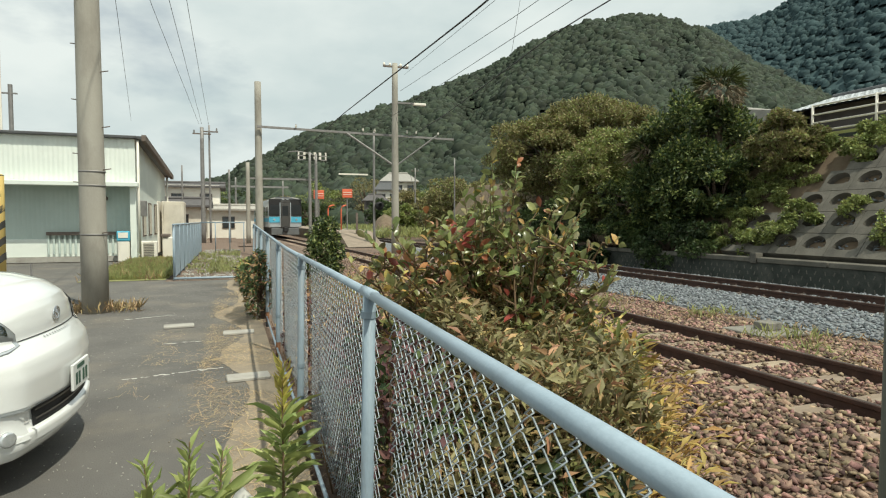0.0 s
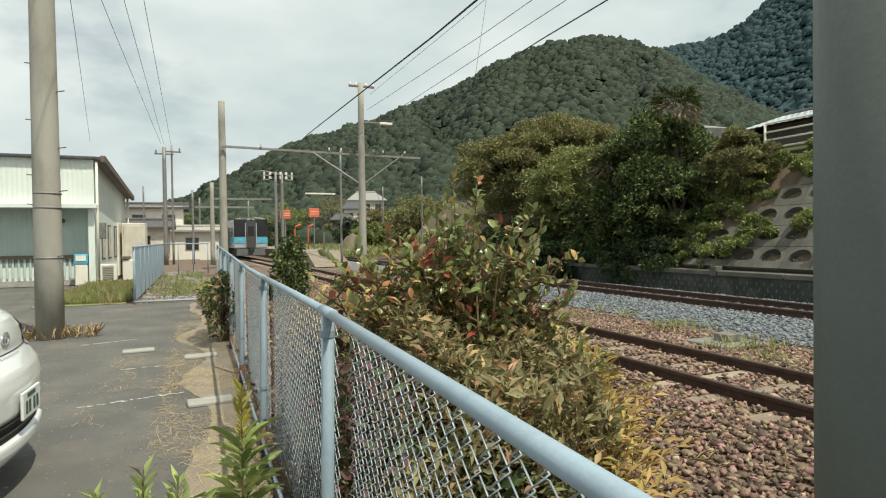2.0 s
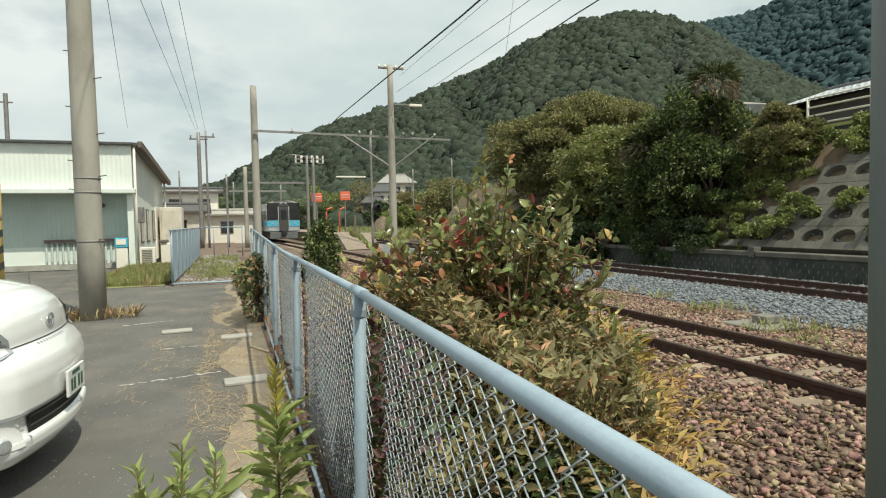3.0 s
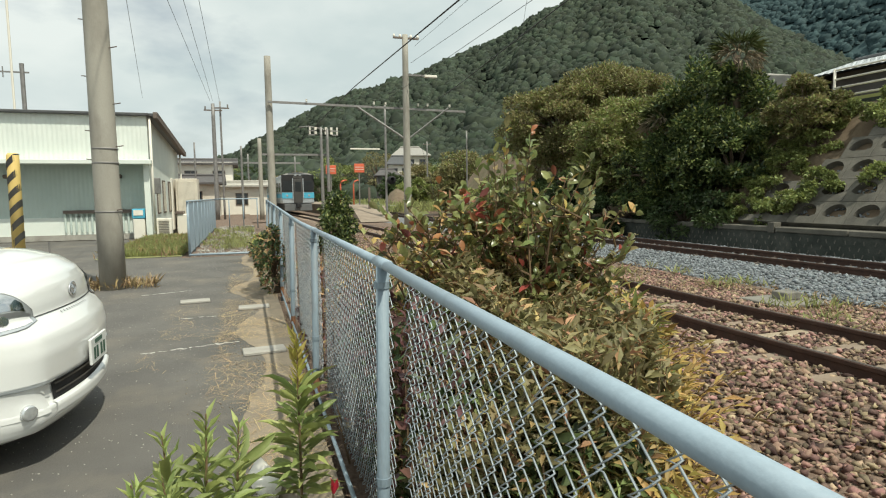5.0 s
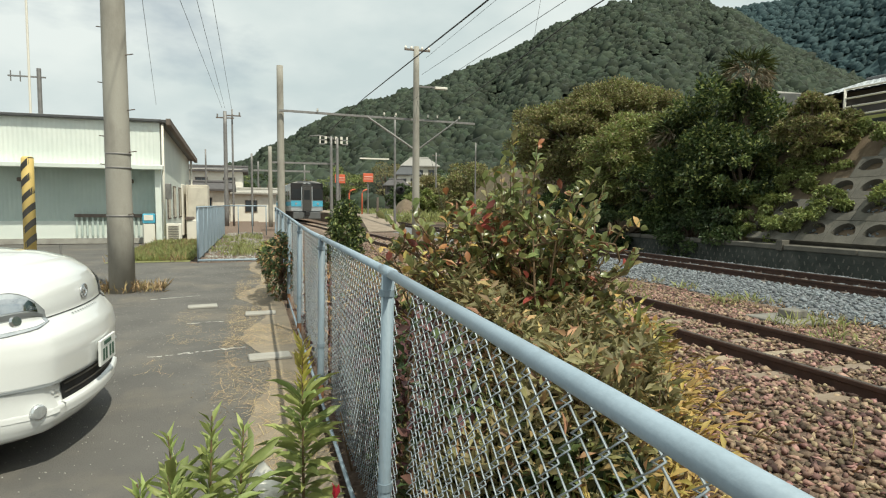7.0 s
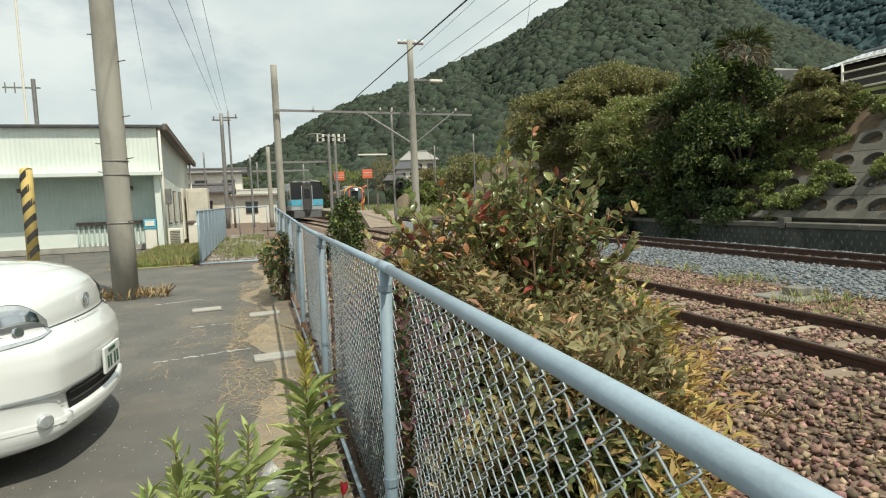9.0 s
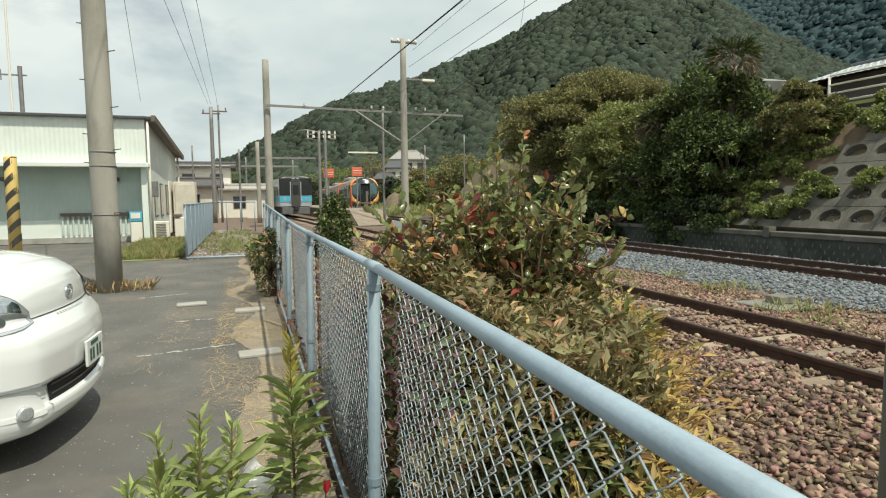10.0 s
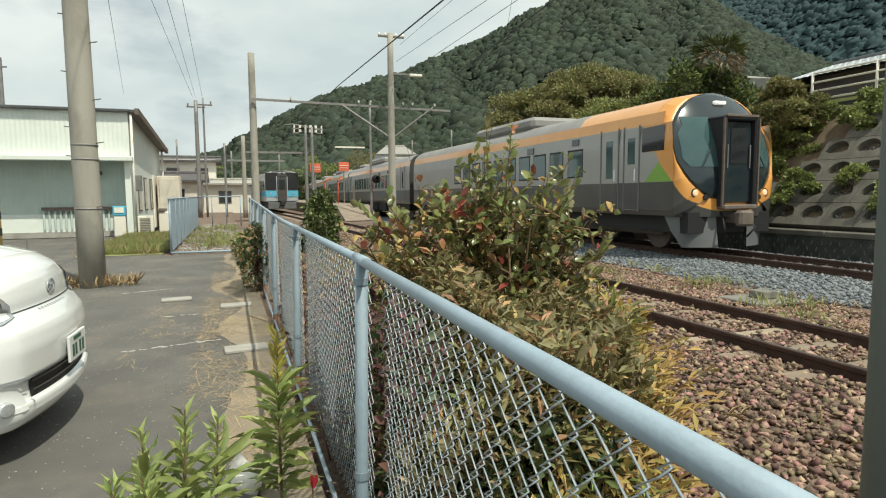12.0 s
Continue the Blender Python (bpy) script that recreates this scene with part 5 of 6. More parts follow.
def fence_shrub():
    """Large shrub with glossy broad leaves on branching shoots, red young leaves and yellowed lower ones. Extra gold
    leaves on the left imitate backlight.
    """
    t = thing("shrub", "large glossy-leaved shrub with red shoots, yellowing and golden backlit leaves behind the fence", "shrub")
    r = np.random.default_rng(5)
    sh = Shape()
    groups = {"g": [], "o": [], "r": [], "y": [], "b": []}

    def twig(p0, p1, count, start, red=0.03):
        bend = (p0 + p1) / 2 + r.normal(size=3) * 0.035
        sh.tube([p0, bend, p1], [0.007, 0.005, 0.002], 5)
        for k in range(count):
            q = start + (1 - start) * k / max(1, count - 1)
            p = (1 - q) ** 2 * p0 + 2 * q * (1 - q) * bend + q * q * p1 + r.normal(size=3) * 0.006
            a = k * 2.4 + r.uniform(0, 6)
            d = np.array([math.cos(a), math.sin(a), r.normal() * 0.55 + 0.35 + 0.6 * q])
            roll, left, low = r.random(), max(0.0, 1.6 - p[0]), max(0.0, 1.45 - p[2])
            kind = "g"
            # gold share grows to the left: backlit leaves done as leaf colour
            if roll < 0.06 + 0.34 * left * (low > 0):
                kind = "y"
            elif roll < 0.12 + 0.30 * left + 0.16 * low:
                kind = "b"
            elif roll < 0.30 + 0.35 * left + 0.45 * low:
                kind = "o"
            elif roll > 1 - red:
                kind = "r"
            groups[kind].append((p, d))

    # long upright shoots that stand out of the top
    for x, z, lean in ((1.50, 1.90, -0.02), (1.57, 1.80, 0.0), (1.68, 1.93, 0.05), (1.76, 1.82, 0.04), (1.62, 1.70, 0.0), (1.93, 1.70, 0.10), (2.02, 1.62, 0.08), (2.15, 1.64, 0.16), (2.25, 1.54, 0.2), (2.1, 1.44, 0.14), (1.36, 1.66, -0.06),
                       (1.07, 1.55, -0.10), (0.90, 1.50, -0.14), (0.76, 1.42, -0.2), (1.22, 1.52, -0.06), (1.84, 1.58, 0.05), (1.45, 1.72, -0.03)):
        for k in range(2):
            y = 3.45 + r.normal() * 0.12
            tip = np.array([x + k * r.normal() * 0.04, y, z - k * r.uniform(0.06, 0.2)])
            root = np.array([x - lean * 1.6 - (x - 1.6) * 0.3, 3.5 + r.normal() * 0.12, 0.7])
            twig(root, tip, 30 if k == 0 else 20, 0.3)
    # the body: woody stems that fork into short leafy twigs
    for i in range(46):
        bx, by = 1.62 + r.normal() * 0.22, 3.5 + r.normal() * 0.2
        ex, ey = 1.60 + max(-0.8, min(0.5, r.normal() * 0.5)), 3.5 + r.normal() * 0.3
        ez = max(0.75, 1.43 - 0.2 * abs((ex - 1.6) / 0.8) ** 2 - abs(r.normal()) * 0.17)
        root, head = np.array([bx, by, -0.05]), np.array([ex, ey, ez])
        fork = root + (head - root) * 0.5 + r.normal(size=3) * 0.04
        sh.tube([root, fork, head], [0.014, 0.010, 0.004], 6)
        for k in range(8):
            q = 0.12 + 0.88 * k / 7
            p0 = fork + (head - fork) * q
            a = r.uniform(0, 6.283)
            p1 = p0 + np.array([math.cos(a) * 0.2, math.sin(a) * 0.16, r.uniform(0.02, 0.2)])
            twig(p0, p1, 11, 0.25, 0.05)
    # clusters of young red leaves
    for cx, cy, cz in ((1.26, 3.42, 1.46), (1.35, 3.42, 1.44), (1.3, 3.38, 1.38), (0.98, 3.4, 1.22), (1.46, 3.3, 1.2), (1.12, 3.3, 1.16), (1.4, 3.32, 1.3)):
        for k in range(7):
            groups["r"].append((np.array([cx, cy, cz]) + r.normal(size=3) * 0.035, np.array([math.cos(k * 2.4), math.sin(k * 2.4), 0.8])))
    tagged(part("stem_mass", sh, STEM, t), kind="stuff")
    for key, material, size in (("g", LEAF_GLOSS, 0.078), ("o", LEAF_OLIVE, 0.068), ("r", LEAF_RED, 0.074), ("y", LEAF_GOLD, 0.068), ("b", LEAF_BROWN, 0.066)):
        c, d = np.array([q[0] for q in groups[key]]), np.array([q[1] for q in groups[key]])
        v, f = broad_leaves(c, size, d, 0.52, 0.35, r)
        tagged(raw("foliage", v, f, material, t, smooth=True), kind="stuff")


fence_shrub()


def low_growth(name, label, n, x0, x1, y0, y1, top, size, material, seed, width=0.3, second=None, share=0.25, wedge=True):
    t = thing(name, label, "shrub")
    r = np.random.default_rng(seed)
    x, y = r.uniform(x0, x1, n), r.uniform(y0, y1, n)
    if wedge:
        k = x < 0.1 + 0.73 * y + 0.15 * np.sin(y * 9 + x * 3)
        x, y = x[k], y[k]
        n = len(x)
    hmax = np.array([top * (0.55 + 0.75 * (0.5 + 0.5 * noise.noise((a * 2.3, b * 2.3, seed)))) * min(1, 0.35 + 2.2 * min(a - x0, x1 - a) / (x1 - x0)) for a, b in zip(x, y)])
    z = hmax * r.uniform(0.1, 1, n) ** 0.6
    d = np.stack([r.normal(size=n), r.normal(size=n), np.full(n, 0.7)], 1)
    c = np.stack([x, y, z - 0.08], 1)
    k = int(n * (1 - share)) if second else n
    v, f = leaves(c[:k], size, d[:k], width, 0.3, 0, r)
    raw("foliage", v, f, material, t)
    if second:
        v, f = leaves(c[k:], size, d[k:], width, 0.3, 0, r)
        raw("foliage", v, f, second, t)
    sh = Shape()
    for i in range(min(160, n // 30)):
        sh.tube([(x[i], y[i], -0.1), (x[i] + r.normal() * 0.05, y[i] + r.normal() * 0.05, max(0.1, hmax[i] * 0.8))], [0.006, 0.003], 4)
    tagged(part("stem_mass", sh, STEM, t), kind="stuff")
    return t


low_growth("shrub", "dense olive-green narrow-leaved undergrowth behind the fence", 24000, 0.62, 2.2, 1.9, 3.5, 1.08, 0.082, LEAF_OLIVE, 31, 0.32, LEAF_BROWN, 0.2)
low_growth("shrub", "green undergrowth with brown leaves under the glossy shrub", 12000, 0.7, 2.75, 3.2, 4.6, 1.05, 0.085, LEAF_GLOSS, 32, 0.42, LEAF_BROWN, 0.3)
low_growth("bamboo_grass", "yellowed bamboo grass at the edge of the ballast", 7500, 1.75, 3.4, 2.5, 4.0, 0.8, 0.15, LEAF_GOLD, 33, 0.2, LEAF_MID, 0.3)
low_growth("bamboo_grass", "yellowed bamboo grass behind the fence", 2600, 0.62, 1.9, 0.9, 2.3, 0.5, 0.11, LEAF_GOLD, 34, 0.22, LEAF_MID, 0.45)


def edge_bamboo(seed=43):
    """Arching sprays of yellow leaves along the shrub's outer edge."""
    t = thing("bamboo_grass", "yellow dying bamboo grass leaning over the ballast edge", "shrub")
    r = np.random.default_rng(seed)
    cs, ds, sh = [], [], Shape()
    for k in range(280):
        u = r.uniform(0, 1) ** 0.8
        x, y = 1.15 + 1.45 * u + r.normal() * 0.14, 1.75 + 1.75 * u + r.normal() * 0.2
        a, h = r.normal() * 0.8 - 0.35, r.uniform(0.28, 0.62)
        lean = r.uniform(0.1, 0.32)
        pts = [Vector((x + lean * q * q * math.cos(a), y + lean * q * q * math.sin(a), -0.08 + h * (1.25 * q - 0.3 * q * q))) for q in (0, 0.35, 0.7, 1)]
        sh.tube(pts, [0.004, 0.0035, 0.003, 0.0015], 4)
        for m in range(9):
            q = 0.35 + 0.65 * m / 8
            cs.append((x + lean * q * q * math.cos(a), y + lean * q * q * math.sin(a), -0.08 + h * (1.25 * q - 0.3 * q * q)))
            b = a + (1.0 if m % 2 else -1.0) * r.uniform(0.2, 1.0)
            ds.append((math.cos(b), math.sin(b), r.uniform(0.0, 0.9)))
    v, f = leaves(np.array(cs), 0.105, np.array(ds), 0.27, 0.2, 0, r, 0.35)
    raw("foliage", v, f, LEAF_GOLD, t)
    tagged(part("stem_mass", sh, STEM, t), kind="stuff")


edge_bamboo()
# dark leaf colour stands in for the shaded inside of the shrub
low_growth("shrub", "undergrowth close behind the fence, darkened for the shade inside the shrub", 9000, 0.6, 1.7, 1.9, 3.6, 0.72, 0.085, LEAF_DARK, 38, 0.4, LEAF_GLOSS, 0.3)
low_growth("vine", "dark purple-leaved vine growing along the fence", 2000, 0.54, 0.95, 2.15, 4.4, 1.1, 0.07, LEAF_PURPLE, 35, 0.5, LEAF_DARK, 0.3, False)
low_growth("vine", "dry brown creeper along the fence foot", 2600, 0.52, 1.1, 3.3, 8.5, 0.75, 0.07, LEAF_PURPLE, 36, 0.5, LEAF_BROWN, 0.3, False)
low_growth("weeds", "dry brown weeds between the fence and the side track", 6000, 0.9, 3.4, 5.0, 14, 0.42, 0.1, LEAF_BROWN, 37, 0.2, LEAF_MID, 0.3, False)


def goldenrod(x, y, top, label, leafy, seed, tip=True, nod=0.0):
    t = thing("goldenrod", label, "weed", "goldenrod weeds")
    r = np.random.default_rng(seed)
    part("stalk", Shape().tube([(x, y, 0), (x + nod * 0.4, y, top * 0.5), (x + nod, y, top)], [0.008, 0.006, 0.003], 6), STEM, t)
    c, d = [], []
    for k in range(leafy):
        q = 0.12 + 0.85 * k / leafy
        a = k * 2.399
        c.append((x + nod * q * q, y, top * q))
        d.append((math.cos(a), math.sin(a), 0.35 + 0.9 * q))
    c, d = np.array(c), np.array(d)
    d[:, 2] -= 0.25
    q = (c[:, 2] / top)
    lo, hi = q < 0.7, q >= 0.7
    v, f = broad_leaves(c[lo], 0.19, d[lo], 0.19, 0.12, r)
    raw("foliage", v, f, LEAF_WEED, t)
    v, f = leaves(c[hi], 0.09, d[hi] + (0, 0, 0.6), 0.22, 0.1, 0.0, r)
    raw("foliage", v, f, LEAF_TIP if tip else LEAF_WEED, t)


goldenrod(0.185, 2.75, 0.88, "tall goldenrod weed with a yellow tip beside the fence", 120, 1)
goldenrod(-0.2, 2.35, 0.70, "leafy green goldenrod weed in the yard edge", 60, 2, False, 0.02)
goldenrod(-0.3, 2.4, 0.62, "leafy green goldenrod weed in the yard edge", 55, 3, False, -0.04)
goldenrod(-0.26, 2.2, 0.55, "leafy green goldenrod weed in the yard edge", 50, 5, False, -0.06)
goldenrod(-0.38, 2.28, 0.5, "leafy green goldenrod weed in the yard edge", 45, 6, False, -0.05)
goldenrod(-0.1, 2.5, 0.60, "leafy green goldenrod weed with a withered head", 50, 4, False, 0.03)
bud = thing("flower_bud", "single pointed red flower bud with a leaf", "flower")
v, f = leaves(np.array([[0.31, 2.6, 0.17]] * 6), 0.08, np.array([[0, 0, 1.0]] * 6), 0.3, 0.12)
raw("petal", v, f, mat("bud_red", (0.6, 0.03, 0.06), bump=0), bud)
part("stalk", Shape().tube([(0.31, 2.6, 0), (0.31, 2.6, 0.18)], 0.004, 5), STEM, bud)


def grass_patch(name, label, n, x0, x1, y0, y1, h, material, seed, base=0.0, lie=0.0, edge=0.0, width=0.05):
    r = np.random.default_rng(seed)
    x, y = r.uniform(x0, x1, n), r.uniform(y0, y1, n)
    keep = np.array([noise.noise((a * 1.1 + seed, b * 1.1, 0)) > edge for a, b in zip(x, y)])
    x, y = x[keep], y[keep]
    n = len(x)
    d = np.stack([r.normal(size=n) * 0.5, r.normal(size=n) * 0.5, np.full(n, 1.0 - lie)], 1)
    c = np.stack([x, y, np.full(n, base)], 1)
    v, f = leaves(c, h, d, width, 0.15 * (1 - lie), 0, r, 0.5 * (1 - lie) + 0.05)
    return tagged(raw(name, v, f, material), label, "grass", kind="stuff")


turf_edge = [[], []]
for k in range(60):
    yy = 16.7 + k * 0.14
    turf_edge[0].append((-3.55 + 0.35 * noise.noise((yy * 0.7, 2.0, 0)), yy, 0.012))
    turf_edge[1].append((-1.66 + 0.1 * noise.noise((yy * 0.9, 5.0, 0)), yy, 0.012))
tagged(part("turf", Shape().loft(turf_edge, closed=False), GRASS), "yellow-green turf before the warehouse", "grass", kind="structure")
grass_patch("grass", "rough green grass before the warehouse", 15000, -3.5, -1.6, 17, 25, 0.2, GRASS, 51, edge=-0.4)
grass_patch("grass", "dry straw-coloured grass before the warehouse", 2200, -3.6, -1.6, 16.6, 25, 0.24, STRAW, 52, edge=-0.05)
def cut_straw(n, x0, x1, y0, y1, edge, seed, label):
    """Thin stalks of cut straw lying flat in drifts."""
    r = np.random.default_rng(seed)
    x, y = r.uniform(x0, x1, n), r.uniform(y0, y1, n)
    keep = np.array([noise.noise((a * 1.6 + seed, b * 0.9, 0)) > edge for a, b in zip(x, y)])
    x, y = x[keep], y[keep]
    n = len(x)
    a, ln, w = r.uniform(0, 3.1416, n), r.uniform(0.03, 0.11, n), r.uniform(0.0008, 0.0016, n)
    ca, sa = np.cos(a), np.sin(a)
    z = r.uniform(0.007, 0.014, n)
    v = np.stack([np.stack([x + p * ca * ln - q * sa * w, y + p * sa * ln + q * ca * w, z + p * 0.003], 1) for p, q in ((-1, -1), (1, -1), (1, 1), (-1, 1))], 1).reshape(-1, 3)
    f = np.arange(n)[:, None] * 4 + np.arange(4)[None]
    return tagged(raw("dry_straw", v, f, STRAW), label, "straw", kind="stuff")


cut_straw(4200, -0.35, 0.42, 2.2, 14.5, -0.12, 53, "dry cut straw lying along the fence verge")
cut_straw(800, -1.0, 0.2, 5.5, 10.0, 0.1, 54, "dry cut straw strewn over the yard edge")
grass_patch("grass", "sparse weeds in the gravel yard", 3500, -1.35, 0.3, 17, 30, 0.22, GRASS, 55, 0.0, 0, 0.1)
grass_patch("dry_grass", "dry brown weeds at the foot of the utility pole", 380, -2.9, -1.5, 10.9, 11.5, 0.22, STRAW, 56, 0.0, 0.2, -0.5)
grass_patch("grass", "small green weeds between the tracks", 2600, 6.3, 8.2, 3.5, 16, 0.2, GRASS, 57, -0.09, 0, 0.22)
grass_patch("dry_grass", "dry weeds and straw between the tracks", 2600, 6.2, 8.2, 3.0, 20, 0.13, STRAW, 58, -0.085, 0.5, -0.05)
grass_patch("dry_grass", "dry straw by the ballast edge", 260, 2.4, 4.4, 2.2, 9, 0.2, STRAW, 59, -0.05, 0.8, 0.15, 0.02)
grass_patch("grass", "yellow-green grass below the village", 9000, 11.5, 24, 50, 96, 1.1, GRASS, 60, 0.0, 0, -0.6)


x = RNG.normal(size=6000) * 0.2 - 0.02
y = RNG.uniform(2.0, 15.5, 6000)
keep_ = (x < 0.42) & (np.array([noise.noise((a * 0.8, b * 0.9, 6)) for a, b in zip(x, y)]) > -0.15)
x, y = x[keep_], y[keep_]
v, f = stones(x, y, np.full(len(x), 0.003), 0.006)
tagged(raw("sand_grains", v, f, DIRT), "coarse sandy grit strewn along the fence verge", "grit", kind="stuff")

# ---- grit on the asphalt and stones in the yard ----
x, y = RNG.uniform(-5, 0.3, 5000), RNG.uniform(2.2, 16, 5000)
v, f = stones(x, y, np.full(5000, 0.001), 0.006)
tagged(raw("road_grit", v, f, CONCRETE), "pale grit scattered over the asphalt", "grit", kind="stuff")
x, y = RNG.uniform(-1.35, 0.4, 1500), RNG.uniform(16.6, 34, 1500)
v, f = stones(x, y, np.full(1500, 0.0), 0.04)
tagged(raw("yard_stones", v, f, CONCRETE), "pale loose stones in the fenced yard", "stones", kind="stuff")

# ---- parked car ----
CAR_PROFILE = [(0.34, 0.17), (0.14, 0.185), (0.06, 0.21), (0.015, 0.27), (0.01, 0.34), (0.04, 0.355), (0.045, 0.455), (0.012, 0.475), (0.005, 0.56), (0.0, 0.64), (0.02, 0.73), (0.065, 0.79), (0.108, 0.84), (0.115, 0.90), (0.135, 0.97), (0.18, 1.04), (0.29, 1.115), (0.47, 1.165), (0.85, 1.205), (1.15, 1.225),
               (1.35, 1.30), (1.75, 1.49), (2.05, 1.54), (2.8, 1.56), (3.45, 1.5), (3.7, 1.2), (3.82, 0.9), (3.85, 0.5), (3.75, 0.22)]


def car_surface(u, v, lift=0.0):
    """u runs along the profile, v across (-1 to 1); the nose is rounded in plan."""
    i = max(0, min(len(CAR_PROFILE) - 2, int(u)))
    q = u - i
    d = CAR_PROFILE[i][0] * (1 - q) + CAR_PROFILE[i + 1][0] * q
    z = CAR_PROFILE[i][1] * (1 - q) + CAR_PROFILE[i + 1][1] * q
    front = max(0.0, 1 - d / 1.6)
    a = abs(v)
    back = front * (0.16 * a ** 2 + 0.30 * max(0.0, a - 0.72) ** 1.6 / 0.28 ** 1.6)
    half = 0.845 - 0.035 * max(0.0, (0.45 - z) / 0.3) - 0.10 * max(0.0, z - 0.95) / 0.2 * min(1, max(0.0, z - 0.95) / 0.2 + 0.2) * (0.45 if z < 1.2 else 0.6)
    drop = -0.05 * a ** 3 * min(1.0, max(0.0, (z - 0.8) / 0.2))
    return Vector((-(d + back) + lift * 0.9, v * half, z + drop + lift * 0.35))


def car_patch(u0, u1, v0, v1, lift, nu=6, nv=8, taper=None):
    sh = Shape()
    rings = []
    for i in range(nu + 1):
        a = i / nu
        row = []
        for j in range(nv + 1):
            b = j / nv
            uu, vv = u0 + (u1 - u0) * a, v0 + (v1 - v0) * b
            if taper:
                uu, vv = taper(a, b)
            row.append(car_surface(uu, vv, lift))
        rings.append(row)
    return sh.loft(rings, closed=False)


def parked_car():
    t = thing("car", "white compact hatchback parked in the yard", "car")
    t.matrix_basis = pose(-0.975, 4.36, 0.01, 0, 0, -3)
    rings = []
    nu = (len(CAR_PROFILE) - 1) * 3
    for i in range(nu + 1):
        rings.append([car_surface(i / 3, -1 + 2 * j / 32) for j in range(33)])
    sh = Shape().loft(rings, closed=False)
    n = 33
    left, right = [i * n for i in range(nu + 1)], [i * n + 32 for i in range(nu + 1)]
    sh.f += [tuple(left), tuple(right[::-1]), tuple([i for i in range(n)][::-1] + [nu * n + i for i in range(n)])]
    body = part("body", sh, CARWHITE, t, smooth=True)
    gr = part("lower_grille", car_patch(4.9, 7.0, -0.6, 0.6, 0.006, 4, 14), BLACK, t, "black slatted lower grille")
    for k in range(3):
        part("grille_bar", car_patch(5.3 + k * 0.5, 5.4 + k * 0.5, -0.58, 0.58, 0.016, 1, 14), T_DARK, gr)
    part("bumper_lip", car_patch(3.2, 4.9, -0.63, 0.63, 0.012, 4, 14), CARWHITE, t, smooth=True)
    part("bonnet_seam", car_patch(11.9, 12.0, -0.6, 0.6, 0.004, 1, 24), BLACK, t)
    for k in range(12):
        part("air_slot", car_patch(11.45, 11.7, -0.30 + k * 0.045, -0.29 + k * 0.045, 0.004, 1, 1), T_SKIRT, t)

    def lamp_shape(s):
        def taper(a, b):
            v = 0.60 + 0.37 * b
            lo, hi = 11.6 - 1.1 * b, 12.2 + 2.6 * math.sin(min(1.0, 0.12 + b * 1.5) * math.pi * 0.5)
            return lo + (hi - lo) * a, s * v
        return taper
    for s in (-1, 1):
        hl = part("headlight", car_patch(0, 1, 0, 1, 0.007, 8, 10, lamp_shape(s)), LAMPGLASS, t, "clear glass headlight", smooth=True)

        def rim(s=s):
            base = lamp_shape(s)

            def taper(a, b):
                u, v = base(a, b)
                return (u + (0.07 if a > 0.5 else -0.04), v - s * 0.004 + (s * 0.004 if b > 0.5 else -s * 0.004))
            return taper
        part("headlight_rim", car_patch(0, 1, 0, 1, 0.004, 8, 10, rim()), T_SKIRT, hl, "dark rim of the headlight")

        def inner(a0, a1, b0, b1, s=s):
            base = lamp_shape(s)
            return lambda a, b: base(a0 + (a1 - a0) * a, b0 + (b1 - b0) * b)
        # dark strip coloured in as shade inside the lamp
        part("inner_shade_band", car_patch(0, 1, 0, 1, 0.010, 3, 8, inner(0.40, 0.54, 0.08, 0.85)), T_SKIRT, hl, "dark band for the shade inside the headlight", smooth=True)
        part("reflector", car_patch(0, 1, 0, 1, 0.010, 4, 6, inner(0.58, 0.9, 0.2, 0.75)), CHROME, hl, "bright reflector bowl", smooth=True)
        part("side_reflector", car_patch(0, 1, 0, 1, 0.010, 4, 6, inner(0.08, 0.36, 0.12, 0.8)), CARWHITE, hl, "pale lower reflector", smooth=True)
        c = car_surface(12.3, s * 0.8, 0.004)
        part("bulb", Shape().tube([c, c + Vector((0.009, s * 0.006, 0.003))], [0.034, 0.026], 14), CHROME, hl)
        c = car_surface(4.2, s * 0.8, 0.0)
        pit = part("fog_lamp_recess", car_patch(3.5, 7.2, s * 0.68, s * 0.93, 0.006, 4, 6), CARWHITE, t, "shallow recess round the fog lamp", smooth=True)
        # grey wedge drawn as the shade under the recess's upper edge
        part("recess_shade", car_patch(0, 1, 0, 1, 0.012, 3, 8, lambda a, b, s=s: (6.2 + 0.9 * a * (1 - 0.7 * b) + 0.7 * b, s * (0.92 - 0.24 * b))), T_SILVER, pit, "grey patch for the shade in the fog lamp recess")
        part("fog_lamp", Shape().tube([c, c + Vector((0.013, s * 0.011, 0)), c + Vector((0.016, s * 0.0135, 0))], [0.043, 0.041, 0.03], 18), LAMPGLASS, pit, smooth=True)
    plate = part("number_plate", Shape().box(-0.005, 0.012, -0.165, 0.165, 0.45, 0.615, bevel=0.004), PLATEWHITE, t, "white number plate")
    plate.matrix_basis = pose(0.012, 0, 0.0, 0, 0, 0)
    for z0, z1, y0, y1 in ((0.575, 0.6, -0.09, 0.06), (0.478, 0.555, -0.12, -0.085), (0.478, 0.555, -0.065, -0.03), (0.478, 0.555, 0.02, 0.055), (0.478, 0.555, 0.08, 0.115)):
        part("bar", Shape().box(0.013, 0.015, y0, y1, z0, z1), INKGREEN, plate)
    c = car_surface(13.3, 0, 0.014)
    em = Shape()
